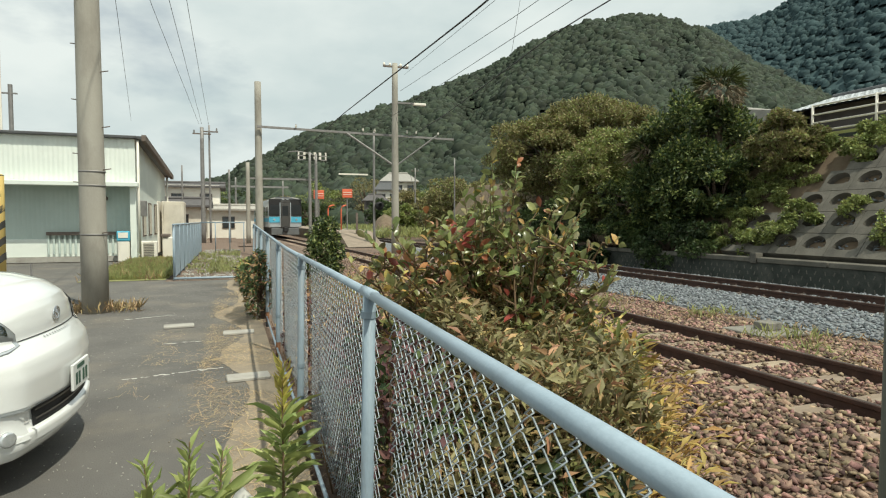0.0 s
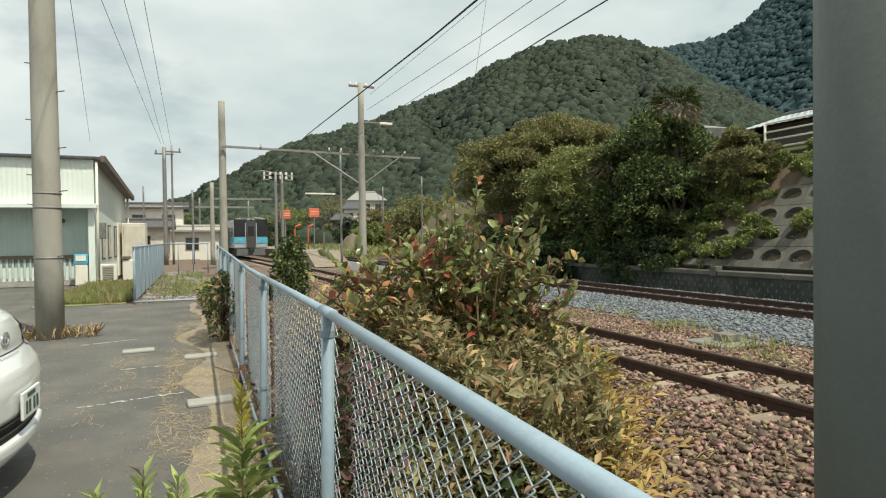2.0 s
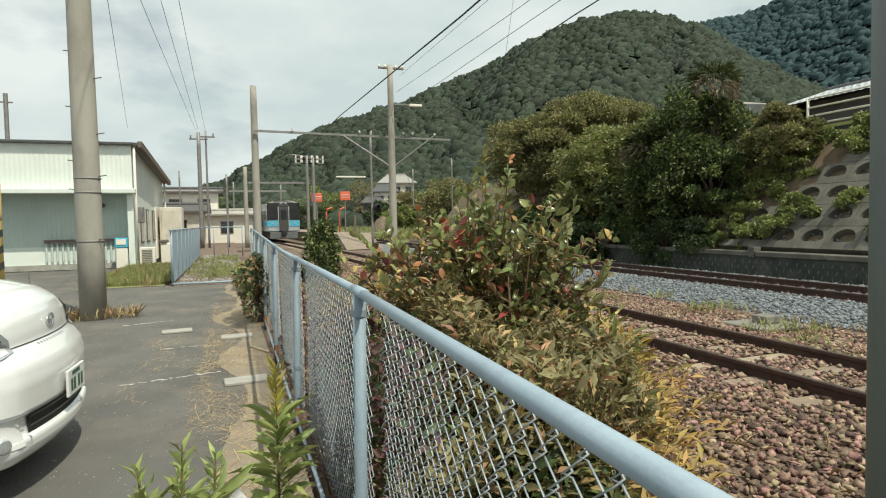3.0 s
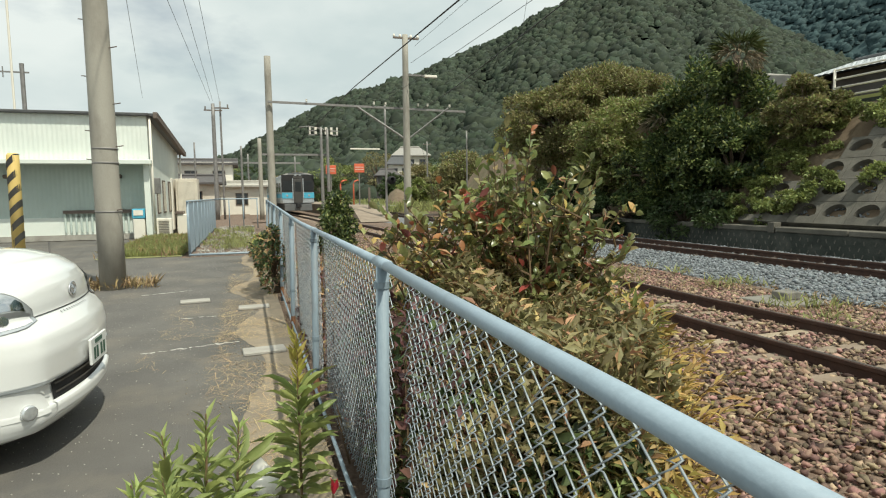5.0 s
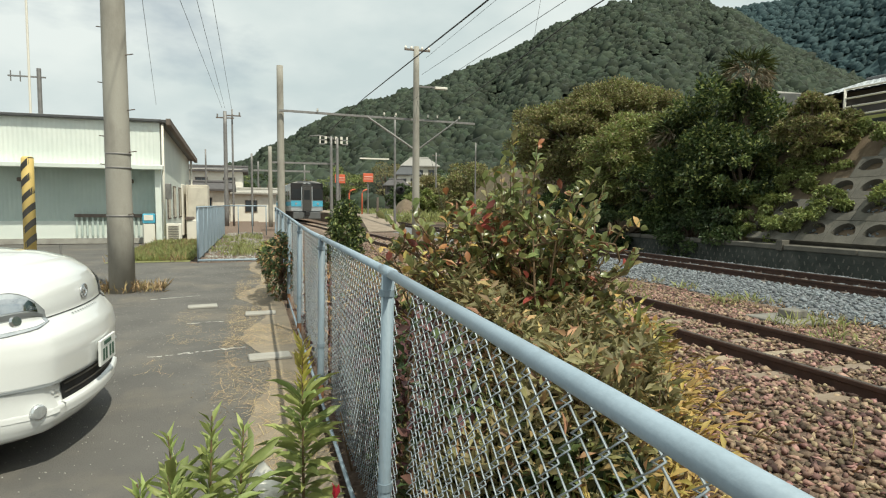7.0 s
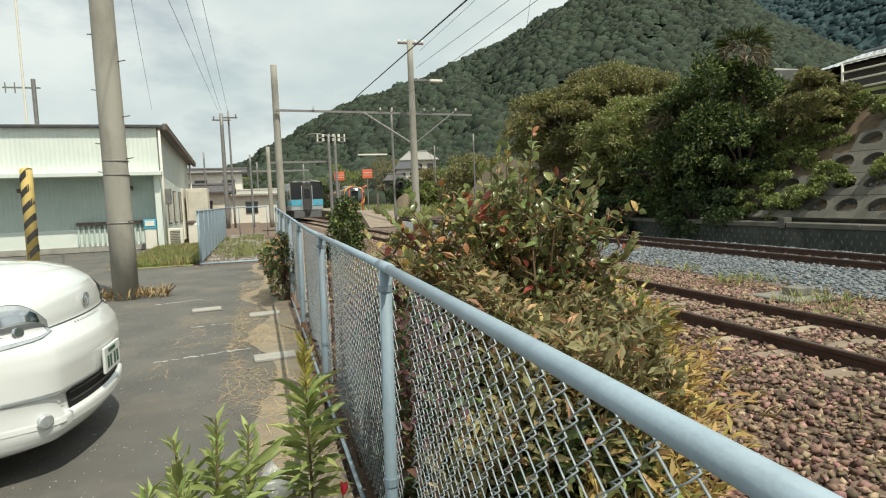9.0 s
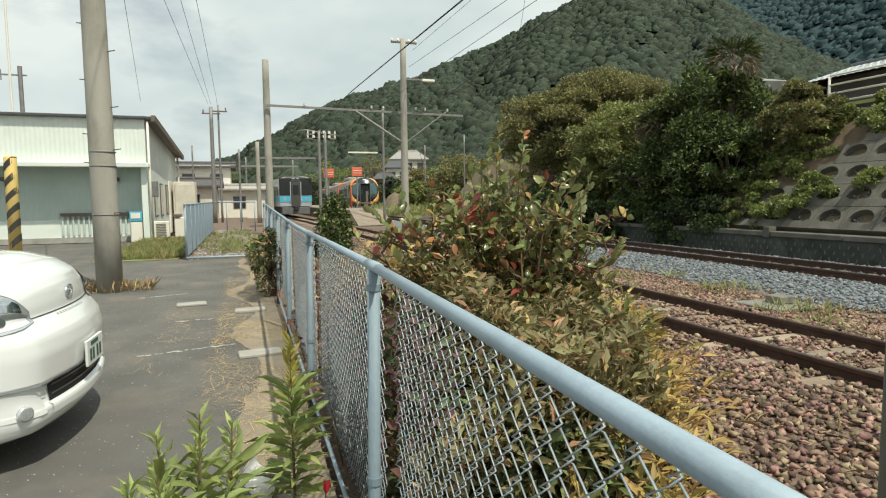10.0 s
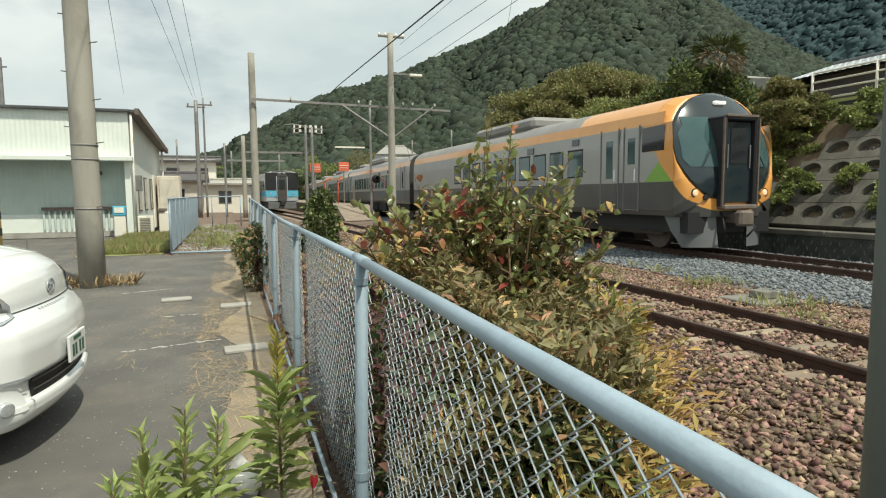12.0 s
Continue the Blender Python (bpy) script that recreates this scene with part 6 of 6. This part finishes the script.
    em.tube([c + Vector((0, 0.056 * math.cos(a), 0.04 * math.sin(a))) for a in [2 * math.pi * k / 16 for k in range(17)]], 0.006, 6, caps=False)
    em.tube([c + Vector((0, 0.03 * math.cos(a), 0.011 + 0.018 * math.sin(a))) for a in [2 * math.pi * k / 16 for k in range(17)]], 0.006, 6, caps=False)
    em.tube([c + Vector((0, 0, 0.03)), c + Vector((0, 0, -0.03))], 0.005, 6)
    part("emblem", em, CHROME, t, "chrome oval emblem", smooth=True)
    part("windscreen", car_patch(19.4, 20.9, -0.86, 0.86, 0.006, 6, 12), GLASS, t, smooth=True)
    part("rear_window", car_patch(24.2, 25.0, -0.8, 0.8, 0.006, 3, 8), GLASS, t, smooth=True)
    for s in (-1, 1):
        part("side_window", Shape().add([(-1.5, s * 0.80, 1.16), (-3.3, s * 0.80, 1.16), (-3.1, s * 0.75, 1.44), (-1.85, s * 0.75, 1.44)], [(0, 1, 2, 3)]), GLASS, t)
        for xx in (-0.72, -3.2):
            w = part("wheel", Shape().tube([(xx, s * 0.66, 0.3), (xx, s * 0.85, 0.3)], 0.3, 24), BLACK, t, smooth=False)
            part("rim", Shape().tube([(xx, s * 0.845, 0.3), (xx, s * 0.858, 0.3)], 0.2, 20), T_SILVER, w)
    return t


parked_car()

# ---- express train ----
# section of the coach, from the lower edge of one side over the roof to the other
SECTION = [(1.36, 0.82), (1.40, 0.95), (1.40, 1.57), (1.40, 1.9), (1.40, 2.45), (1.375, 2.85), (1.30, 3.12), (1.14, 3.32), (0.85, 3.47), (0.45, 3.55), (0.0, 3.58)]
SECTION = SECTION + [(-x, z) for x, z in SECTION[-2::-1]]


def coach_band(k0, k1, y0, y1, steps=1):
    """Both sides of the section between corners k0 and k1, as one loft each."""
    sh = Shape()
    for sgn in (1, -1):
        rows_ = [[(sgn * SECTION[k][0], y0 + (y1 - y0) * j / steps, SECTION[k][1]) for k in range(k0, k1 + 1)] for j in range(steps + 1)]
        sh.loft(rows_, closed=False)
    return sh


def side_parts(name, y0, y1, z0, z1, out, material, parents):
    """One flat panel on each side of the coach; returns the two."""
    made = []
    for sgn, up in zip((1, -1), parents):
        a, b = sorted((sgn * 1.39, sgn * (1.402 + out)))
        made.append(part(name, Shape().box(a, b, y0, y1, z0, z1, bevel=0.01), material, up))
    return made


def underframe(t):
    part("underframe", Shape().box(-1.15, 1.15, -9.6, 9.2, 0.45, 0.9), BLACK, t)
    for yb in (-7.0, 6.6):
        bg_ = part("bogie", Shape().box(-1.0, -0.82, yb - 1.6, yb + 1.6, 0.35, 0.75, bevel=0.05).box(0.82, 1.0, yb - 1.6, yb + 1.6, 0.35, 0.75, bevel=0.05).box(-0.9, 0.9, yb - 0.2, yb + 0.2, 0.4, 0.7), OLDSTEEL, t)
        for dy in (-1.05, 1.05):
            for sx in (-0.56, 0.56):
                part("wheel", Shape().tube([(sx - 0.06, yb + dy, 0.43), (sx + 0.06, yb + dy, 0.43)], 0.43, 20), OLDSTEEL, bg_)
    for yb in (-3.0, 0.2, 2.8):
        part("equipment_box", Shape().box(-1.3, 1.3, yb - 1.1, yb + 1.1, 0.28, 0.85, bevel=0.04), BLACK, t)


def coach(head):
    t = thing("train_head_car" if head else "train_coach", "grey and orange express train head car with a black domed nose" if head else "grey express train coach with an orange roof edge and dark skirt", "train car", "express train")
    y0, y1 = -10.2, (7.4 if head else 10.2)
    ys_, yr = (9.0, 8.35) if head else (y1, y1)
    part("lower_side", coach_band(0, 2, y0, ys_), T_DARK, t, "dark lower side band")
    part("upper_side", coach_band(2, 5, y0, ys_ - (0.1 if head else 0)), T_GREY, t, "brushed grey upper side")
    part("roof_edge", coach_band(5, 6, y0, yr + (0.25 if head else 0)), T_ORANGE, t, "orange roof edge", smooth=True)
    part("roof", coach_band(6, 10, y0, y1 - (2.2 if head else 0)), T_ROOF, t, smooth=True)
    if head:
        part("roof_front", coach_band(6, 10, y1 - 2.2, yr), T_ORANGE, t, "orange roof behind the nose", smooth=True)
    n = len(SECTION)
    ends = Shape()
    part("end_wall", ends.add([(x, y0, z) for x, z in SECTION], [tuple(range(n))]), T_DARK, t)
    if not head:
        part("end_wall", Shape().add([(x, y1, z) for x, z in SECTION], [tuple(range(n))[::-1]]), T_DARK, t)
    part("gangway", Shape().box(-0.55, 0.55, y0 - 0.35, y0, 1.0, 3.0), BLACK, t)
    part("roof_unit", Shape().box(-0.95, 0.95, -3.0, 1.8, 3.45, 3.86, bevel=0.12), T_ROOF, t, "grey roof air-conditioning unit")
    if not head:
        part("roof_unit", Shape().box(-0.8, 0.8, -8.0, -6.2, 3.45, 3.75, bevel=0.1), T_ROOF, t)
    for k in range(10 if head else 14):
        ya = -4.26 + k * 1.0 if head else -6.9 + k * 1.0
        w = side_parts("window", ya, ya + 0.78, 1.74, 2.52, 0.002, BLACK, (t, t))
        side_parts("pane", ya + 0.04, ya + 0.74, 1.78, 2.48, 0.006, TRAINGLASS, w)
    door_at = ((6.38, 7.04), (7.32, 7.82)) if head else ((-9.4, -8.5), (8.3, 9.2))
    for a, b in door_at:
        d = side_parts("door", a, b, 0.92, 2.85, 0.004, T_GREY, (t, t))
        side_parts("door_frame", a - 0.06, a - 0.01, 0.88, 2.9, 0.012, T_SKIRT, d)
        side_parts("door_frame", b + 0.01, b + 0.06, 0.88, 2.9, 0.012, T_SKIRT, d)
        side_parts("door_lower", a, b, 0.93, 1.57, 0.008, T_DARK, d)
        side_parts("door_window", (a + b) / 2 - 0.14, (a + b) / 2 + 0.14, 1.68 if b - a > 0.6 else 2.0, 2.62, 0.012, TRAINGLASS, d)
        side_parts("door_handle", b - 0.14, b - 0.1, 1.6, 1.9, 0.02, CHROME, d)
    side_parts("side_marker", 4.95, 5.3, 2.62, 2.8, 0.006, GLASS, (t, t))
    side_parts("route_display", 2.3, 2.75, 2.55, 2.75, 0.006, GLASS, (t, t))
    underframe(t)
    t.scale = (1.05, 1.05, 1.05)
    if not head:
        return t
    # face: an ellipse set into the shell, bulging forward
    face_rings = []
    na = 40

    def face_point(a, s, fwd):
        x = 1.385 * s * math.cos(a)
        z = 2.32 + 1.25 * s * math.sin(a)
        y = 9.27 - 0.26 * max(0.0, z - 1.3) ** 1.2 + fwd - 0.10 * (x / 1.4) ** 2
        return (x, y, z)
    for s in (1.0, 0.95, 0.88, 0.78, 0.6, 0.35, 0.05):
        face_rings.append([face_point(2 * math.pi * k / na, s, 0.22 * (1 - s ** 2.2)) for k in range(na)])
    shell = [[], [], []]
    for k in range(n):
        x, z = SECTION[k]
        kk = min(k, n - 1 - k)
        ya = 9.0 if kk <= 2 else 8.9 if kk <= 4 else 8.6 if kk == 5 else 8.35
        ang = math.radians(-62 + 304 * k / (n - 1))
        q = face_point(ang, 1.0, 0.0)
        shell[0].append((x, ya - 0.02, z))
        shell[1].append(((x + q[0]) / 2 * 1.012, (ya + q[1]) / 2 + 0.05, (z + q[2]) / 2))
        shell[2].append(q)
    bright, dark = Shape(), Shape()

    def shell_point(k, f):
        i, u = min(n - 2, int(k)), k - min(n - 2, int(k))
        a, b, c = [Vector(shell[m][i]).lerp(Vector(shell[m][i + 1]), u) for m in range(3)]
        return (1 - f) ** 2 * a + 2 * f * (1 - f) * (2 * b - (a + c) / 2) + f * f * c
    fine = [k / 16 for k in range(48)] + [3 + k / 4 for k in range((n - 7) * 4)] + [n - 4 + k / 16 for k in range(49)]
    for ka, kb in zip(fine[:-1], fine[1:]):
        steps = 48 if ka < 3 or ka >= n - 4 else 10
        for j in range(steps):
            fa, fb = j / steps, (j + 1) / steps
            quad = [shell_point(ka, fa), shell_point(kb, fa), shell_point(kb, fb), shell_point(ka, fb)]
            low = sum(q.z for q in quad) / 4 < 1.57 - 0.72 * (fa + fb) / 2
            (dark if low else bright).add(quad, [(0, 1, 2, 3)])
    part("nose_shell", bright, T_ORANGE, t, "orange ring round the nose face", smooth=True)
    part("lower_shell", dark, T_DARK, t, "dark lower corner of the nose", smooth=True)
    face = part("nose_face", Shape().loft(face_rings), T_NOSE, t, "glossy black domed nose face", smooth=True)
    # orange chin panel with the headlights below the face
    chin_cuts = [(1.75, 1.32, 9.17), (1.4, 1.31, 9.27), (1.1, 1.27, 9.32), (0.82, 1.22, 9.32)]

    def chin_point(b, z):
        for (za, ha, ya_), (zb, hb, yb_) in zip(chin_cuts[:-1], chin_cuts[1:]):
            if z >= zb or zb == 0.82:
                u = (za - z) / (za - zb)
                hw, yy = ha + (hb - ha) * u, ya_ + (yb_ - ya_) * u
                return (hw * math.sin(b), yy - 0.45 * (1 - math.cos(b)), z)

    upper, lower = [], []
    for k in range(33):
        b = -1.5 + 3.0 * k / 32
        edge = 0.93 + 0.30 * max(0.0, (abs(math.sin(b)) - 0.3) / 0.7) ** 1.8
        upper.append([chin_point(b, 1.75 + (edge - 1.75) * q / 6) for q in range(7)])
        lower.append([chin_point(b, edge + (0.8 - edge) * q / 4) for q in range(5)])
    part("chin_panel", Shape().loft(upper, closed=False), T_ORANGE, t, "orange chin panel", smooth=True)
    part("chin_edge", Shape().loft(lower, closed=False), T_DARK, t, "dark grey lower chin", smooth=True)
    for sx in (-1, 1):
        glass = Shape()
        rows_ = []
        for z in (1.88, 2.05, 2.3, 2.6, 2.8, 2.98):
            row = []
            for k in range(7):
                xx = sx * (0.44 + (0.78 if 2.0 < z < 2.8 else 0.64) * k / 6)
                s = math.hypot(xx / 1.385, (z - 2.32) / 1.25)
                fwd = 0.22 * (1 - min(1.0, s) ** 2.2)
                row.append((xx, 9.27 - 0.26 * max(0.0, z - 1.3) ** 1.2 + fwd - 0.10 * (xx / 1.4) ** 2 + 0.012, z))
            rows_.append(row)
        glass.loft(rows_, closed=False)
        part("windscreen_half", glass, TRAINGLASS, t, "tinted curved windscreen half", smooth=True)
        part("headlight", Shape().tube([(sx * 0.98, 8.9, 1.32), (sx * 0.98, 9.215, 1.32), (sx * 0.98, 9.23, 1.32)], [0.075, 0.07, 0.05], 16), HEADLIGHT, t, "warm glowing headlight")
        part("headlight_ring", Shape().tube([(sx * 0.98, 8.9, 1.32), (sx * 0.98, 9.205, 1.32)], 0.1, 16), BLACK, t)
        part("tail_light", Shape().tube([(sx * 0.74, 9.0, 1.22), (sx * 0.74, 9.275, 1.22)], [0.07, 0.065], 14), BLACK, t)
        part("lime_flash", Shape().add([(sx * 1.404, 8.05, 1.575), (sx * 1.404, 8.97, 1.575), (sx * 1.404, 8.55, 2.03)], [(0, 1, 2)]), T_GREEN, t, "lime green flash")
        part("orange_sweep", Shape().add([(sx * 1.406, 8.42, 2.24), (sx * 1.406, 8.56, 1.98), (sx * 1.406, 8.97, 1.575), (sx * 1.406, 9.02, 1.575), (sx * 1.406, 8.96, 2.5), (sx * 1.382, 8.9, 2.86), (sx * 1.382, 8.0, 2.86), (sx * 1.406, 7.96, 2.5), (sx * 1.406, 8.2, 2.24)], [(0, 1, 2, 3, 4, 5, 6, 7, 8)]), T_ORANGE, t)
        part("cab_window", Shape().add([(sx * 1.411, 7.95, 2.26), (sx * 1.411, 8.7, 2.26), (sx * 1.405, 8.7, 2.82), (sx * 1.405, 7.95, 2.80)], [(0, 1, 2, 3)]), GLASS, t)
        part("wiper", Shape().tube([(sx * 0.85, 9.28, 1.9), (sx * 0.62, 9.26, 2.3)], 0.012, 5), BLACK, t)
    part("roof_light", Shape().box(-0.16, 0.16, 8.73, 8.84, 3.28, 3.36, bevel=0.02), MARKER, t, "white light at the top of the nose")
    dr = part("front_door", Shape().box(-0.38, 0.38, 8.9, 9.36, 1.1, 2.86, bevel=0.03), T_NOSE, t, "black protruding front gangway door")
    part("door_hood", Shape().box(-0.47, -0.38, 8.8, 9.46, 1.0, 2.95, bevel=0.03).box(0.38, 0.47, 8.8, 9.46, 1.0, 2.95, bevel=0.03).box(-0.47, 0.47, 8.8, 9.46, 2.86, 2.96, bevel=0.03), BLACK, dr)
    part("door_window", Shape().box(-0.22, 0.22, 9.362, 9.375, 1.95, 2.7), GLASS, dr)
    part("worn_trim", Shape().box(-0.50, -0.465, 9.42, 9.48, 1.0, 2.9, bevel=0.008).box(0.465, 0.50, 9.42, 9.48, 1.0, 2.9, bevel=0.008).box(-0.44, 0.44, 9.42, 9.48, 2.93, 2.985, bevel=0.008), OLDSTEEL, dr, "worn brown metal edge of the gangway")
    part("door_sill", Shape().box(-0.46, 0.46, 9.26, 9.5, 0.96, 1.06, bevel=0.02), OLDSTEEL, dr)
    for sx in (-0.31, 0.31):
        part("grab_rail", Shape().tube([(sx, 9.39, 1.85), (sx, 9.39, 2.35)], 0.015, 6), STEEL, dr)
    sk = Shape()
    rows_ = []
    for z, s in ((0.86, 1.0), (0.5, 0.99), (0.13, 0.92)):
        b0 = -1.45 + (0.86 - z) * 0.5
        rows_.append([(1.36 * s * math.sin(b), 9.26 - 0.68 * (1 - math.cos(b)) + (0.95 - z) * 0.1, z) for b in [b0 + (-0.32 - b0) * k / 8 for k in range(9)]])
    part("skirt", sk.loft(rows_, closed=False), T_SKIRT, t, "dark grey front skirt", smooth=True)
    rows_ = [[(-x, yy, z) for x, yy, z in r] for r in rows_]
    part("skirt", Shape().loft(rows_, closed=False), T_SKIRT, t, "dark grey front skirt", smooth=True)
    part("coupler", Shape().box(-0.12, 0.12, 9.0, 9.62, 0.66, 0.9, bevel=0.03).box(-0.2, 0.2, 9.5, 9.7, 0.6, 0.94, bevel=0.05), OLDSTEEL, t)
    for sx in (-1, 1):
        part("hose", Shape().tube([(sx * 0.35, 9.3, 0.9), (sx * 0.42, 9.5, 0.55), (sx * 0.3, 9.4, 0.35)], 0.025, 6), BLACK, t, smooth=True)
    return t


express = [coach(True), coach(False)]
express += [copy_thing(express[1], pose(0, 0, 0)) for _ in range(4)]

# ---- waiting local train ----
def local_train(at):
    t = thing("local_train", "silver local train with light blue bands waiting in the station", "train car", at=at)
    part("body", Shape().box(-1.4, 1.4, 0.05, 20, 0.9, 3.35, bevel=0.06), T_SILVER, t)
    part("roof", Shape().loft([[(1.38 * math.cos(a), y, 3.3 + 0.33 * math.sin(a)) for a in [math.pi * k / 12 for k in range(13)]] for y in (0.05, 20)], closed=True), T_ROOF, t, smooth=True)
    fr = part("front_mask", Shape().box(-1.41, 1.41, -0.02, 0.06, 1.9, 3.42, bevel=0.02), BLACK, t, "black upper front")
    part("windscreen", Shape().box(-1.28, -0.44, -0.035, -0.02, 2.05, 2.9), SHADEGLASS, fr)
    part("windscreen", Shape().box(0.44, 1.28, -0.035, -0.02, 2.05, 2.9), SHADEGLASS, fr)
    dr = part("front_door", Shape().box(-0.38, 0.38, -0.06, 0.04, 0.95, 3.05, bevel=0.02), T_DARK, t)
    part("door_window", Shape().box(-0.25, 0.25, -0.075, -0.06, 1.95, 2.8), SHADEGLASS, dr)
    for sx in (-1, 1):
        part("pillar", Shape().box(sx * 0.45 - 0.035, sx * 0.45 + 0.035, -0.05, 0.03, 1.3, 3.1, bevel=0.01), T_SILVER, t, "white pillar beside the front door")
        part("top_light", Shape().box(sx * 0.2 - 0.1, sx * 0.2 + 0.1, -0.07, 0.0, 3.34, 3.46, bevel=0.01), LAMPGLASS, t)
    part("destination_board", Shape().box(-0.4, 0.4, -0.05, 0.04, 3.08, 3.3, bevel=0.02), T_DARK, t)
    part("blue_band", Shape().box(-1.39, -0.42, -0.005, 0.03, 1.35, 1.85), T_BLUE, t, "light blue front band")
    part("blue_band", Shape().box(0.42, 1.39, -0.005, 0.03, 1.35, 1.85), T_BLUE, t, "light blue front band")
    for sx in (-1, 1):
        part("headlight", Shape().tube([(sx * 0.95, 0.0, 1.6), (sx * 0.95, -0.03, 1.6)], 0.09, 12), LAMPGLASS, t)
        part("side_band", Shape().box(sx * 1.405 - 0.004, sx * 1.405 + 0.004, 0.2, 19.8, 1.4, 1.75), T_BLUE, t)
        for k in range(8):
            part("side_window", Shape().box(sx * 1.405 - 0.006, sx * 1.405 + 0.006, 1.2 + k * 2.2, 2.8 + k * 2.2, 1.95, 2.75), GLASS, t)
    part("underframe", Shape().box(-1.2, 1.2, 0.4, 19.6, 0.3, 0.92), BLACK, t)
    part("coupler", Shape().box(-0.2, 0.2, -0.5, 0.3, 0.55, 0.95, bevel=0.04), BLACK, t)
    part("skirt", Shape().box(-1.2, 1.2, 0.02, 0.2, 0.25, 0.85, bevel=0.03), T_SKIRT, t)
    return t


local_train(pose(4.5, 54, 0.06, 0, 0, 2.2))


def motions():
    """The express runs down the main track towards the yard at a steady speed."""
    speed, last = 25.2, 10.3
    for i, car in enumerate(express):
        rows_ = []
        for k in range(25):
            t = k * 0.5
            nose = last + speed * (12.0 - t)
            mid = nose + 10.0 + i * 21.8 + (0.4 if i else 0.0)
            a, b = mid - 6.8, mid + 6.8
            xa, xb = far_x(a), far_x(b)
            rows_.append((t, pose((xa + xb) / 2, mid, 0.10, 0, 0, 180 - math.degrees(math.atan2(xb - xa, b - a)))))
        walk(car, rows_)


motions()
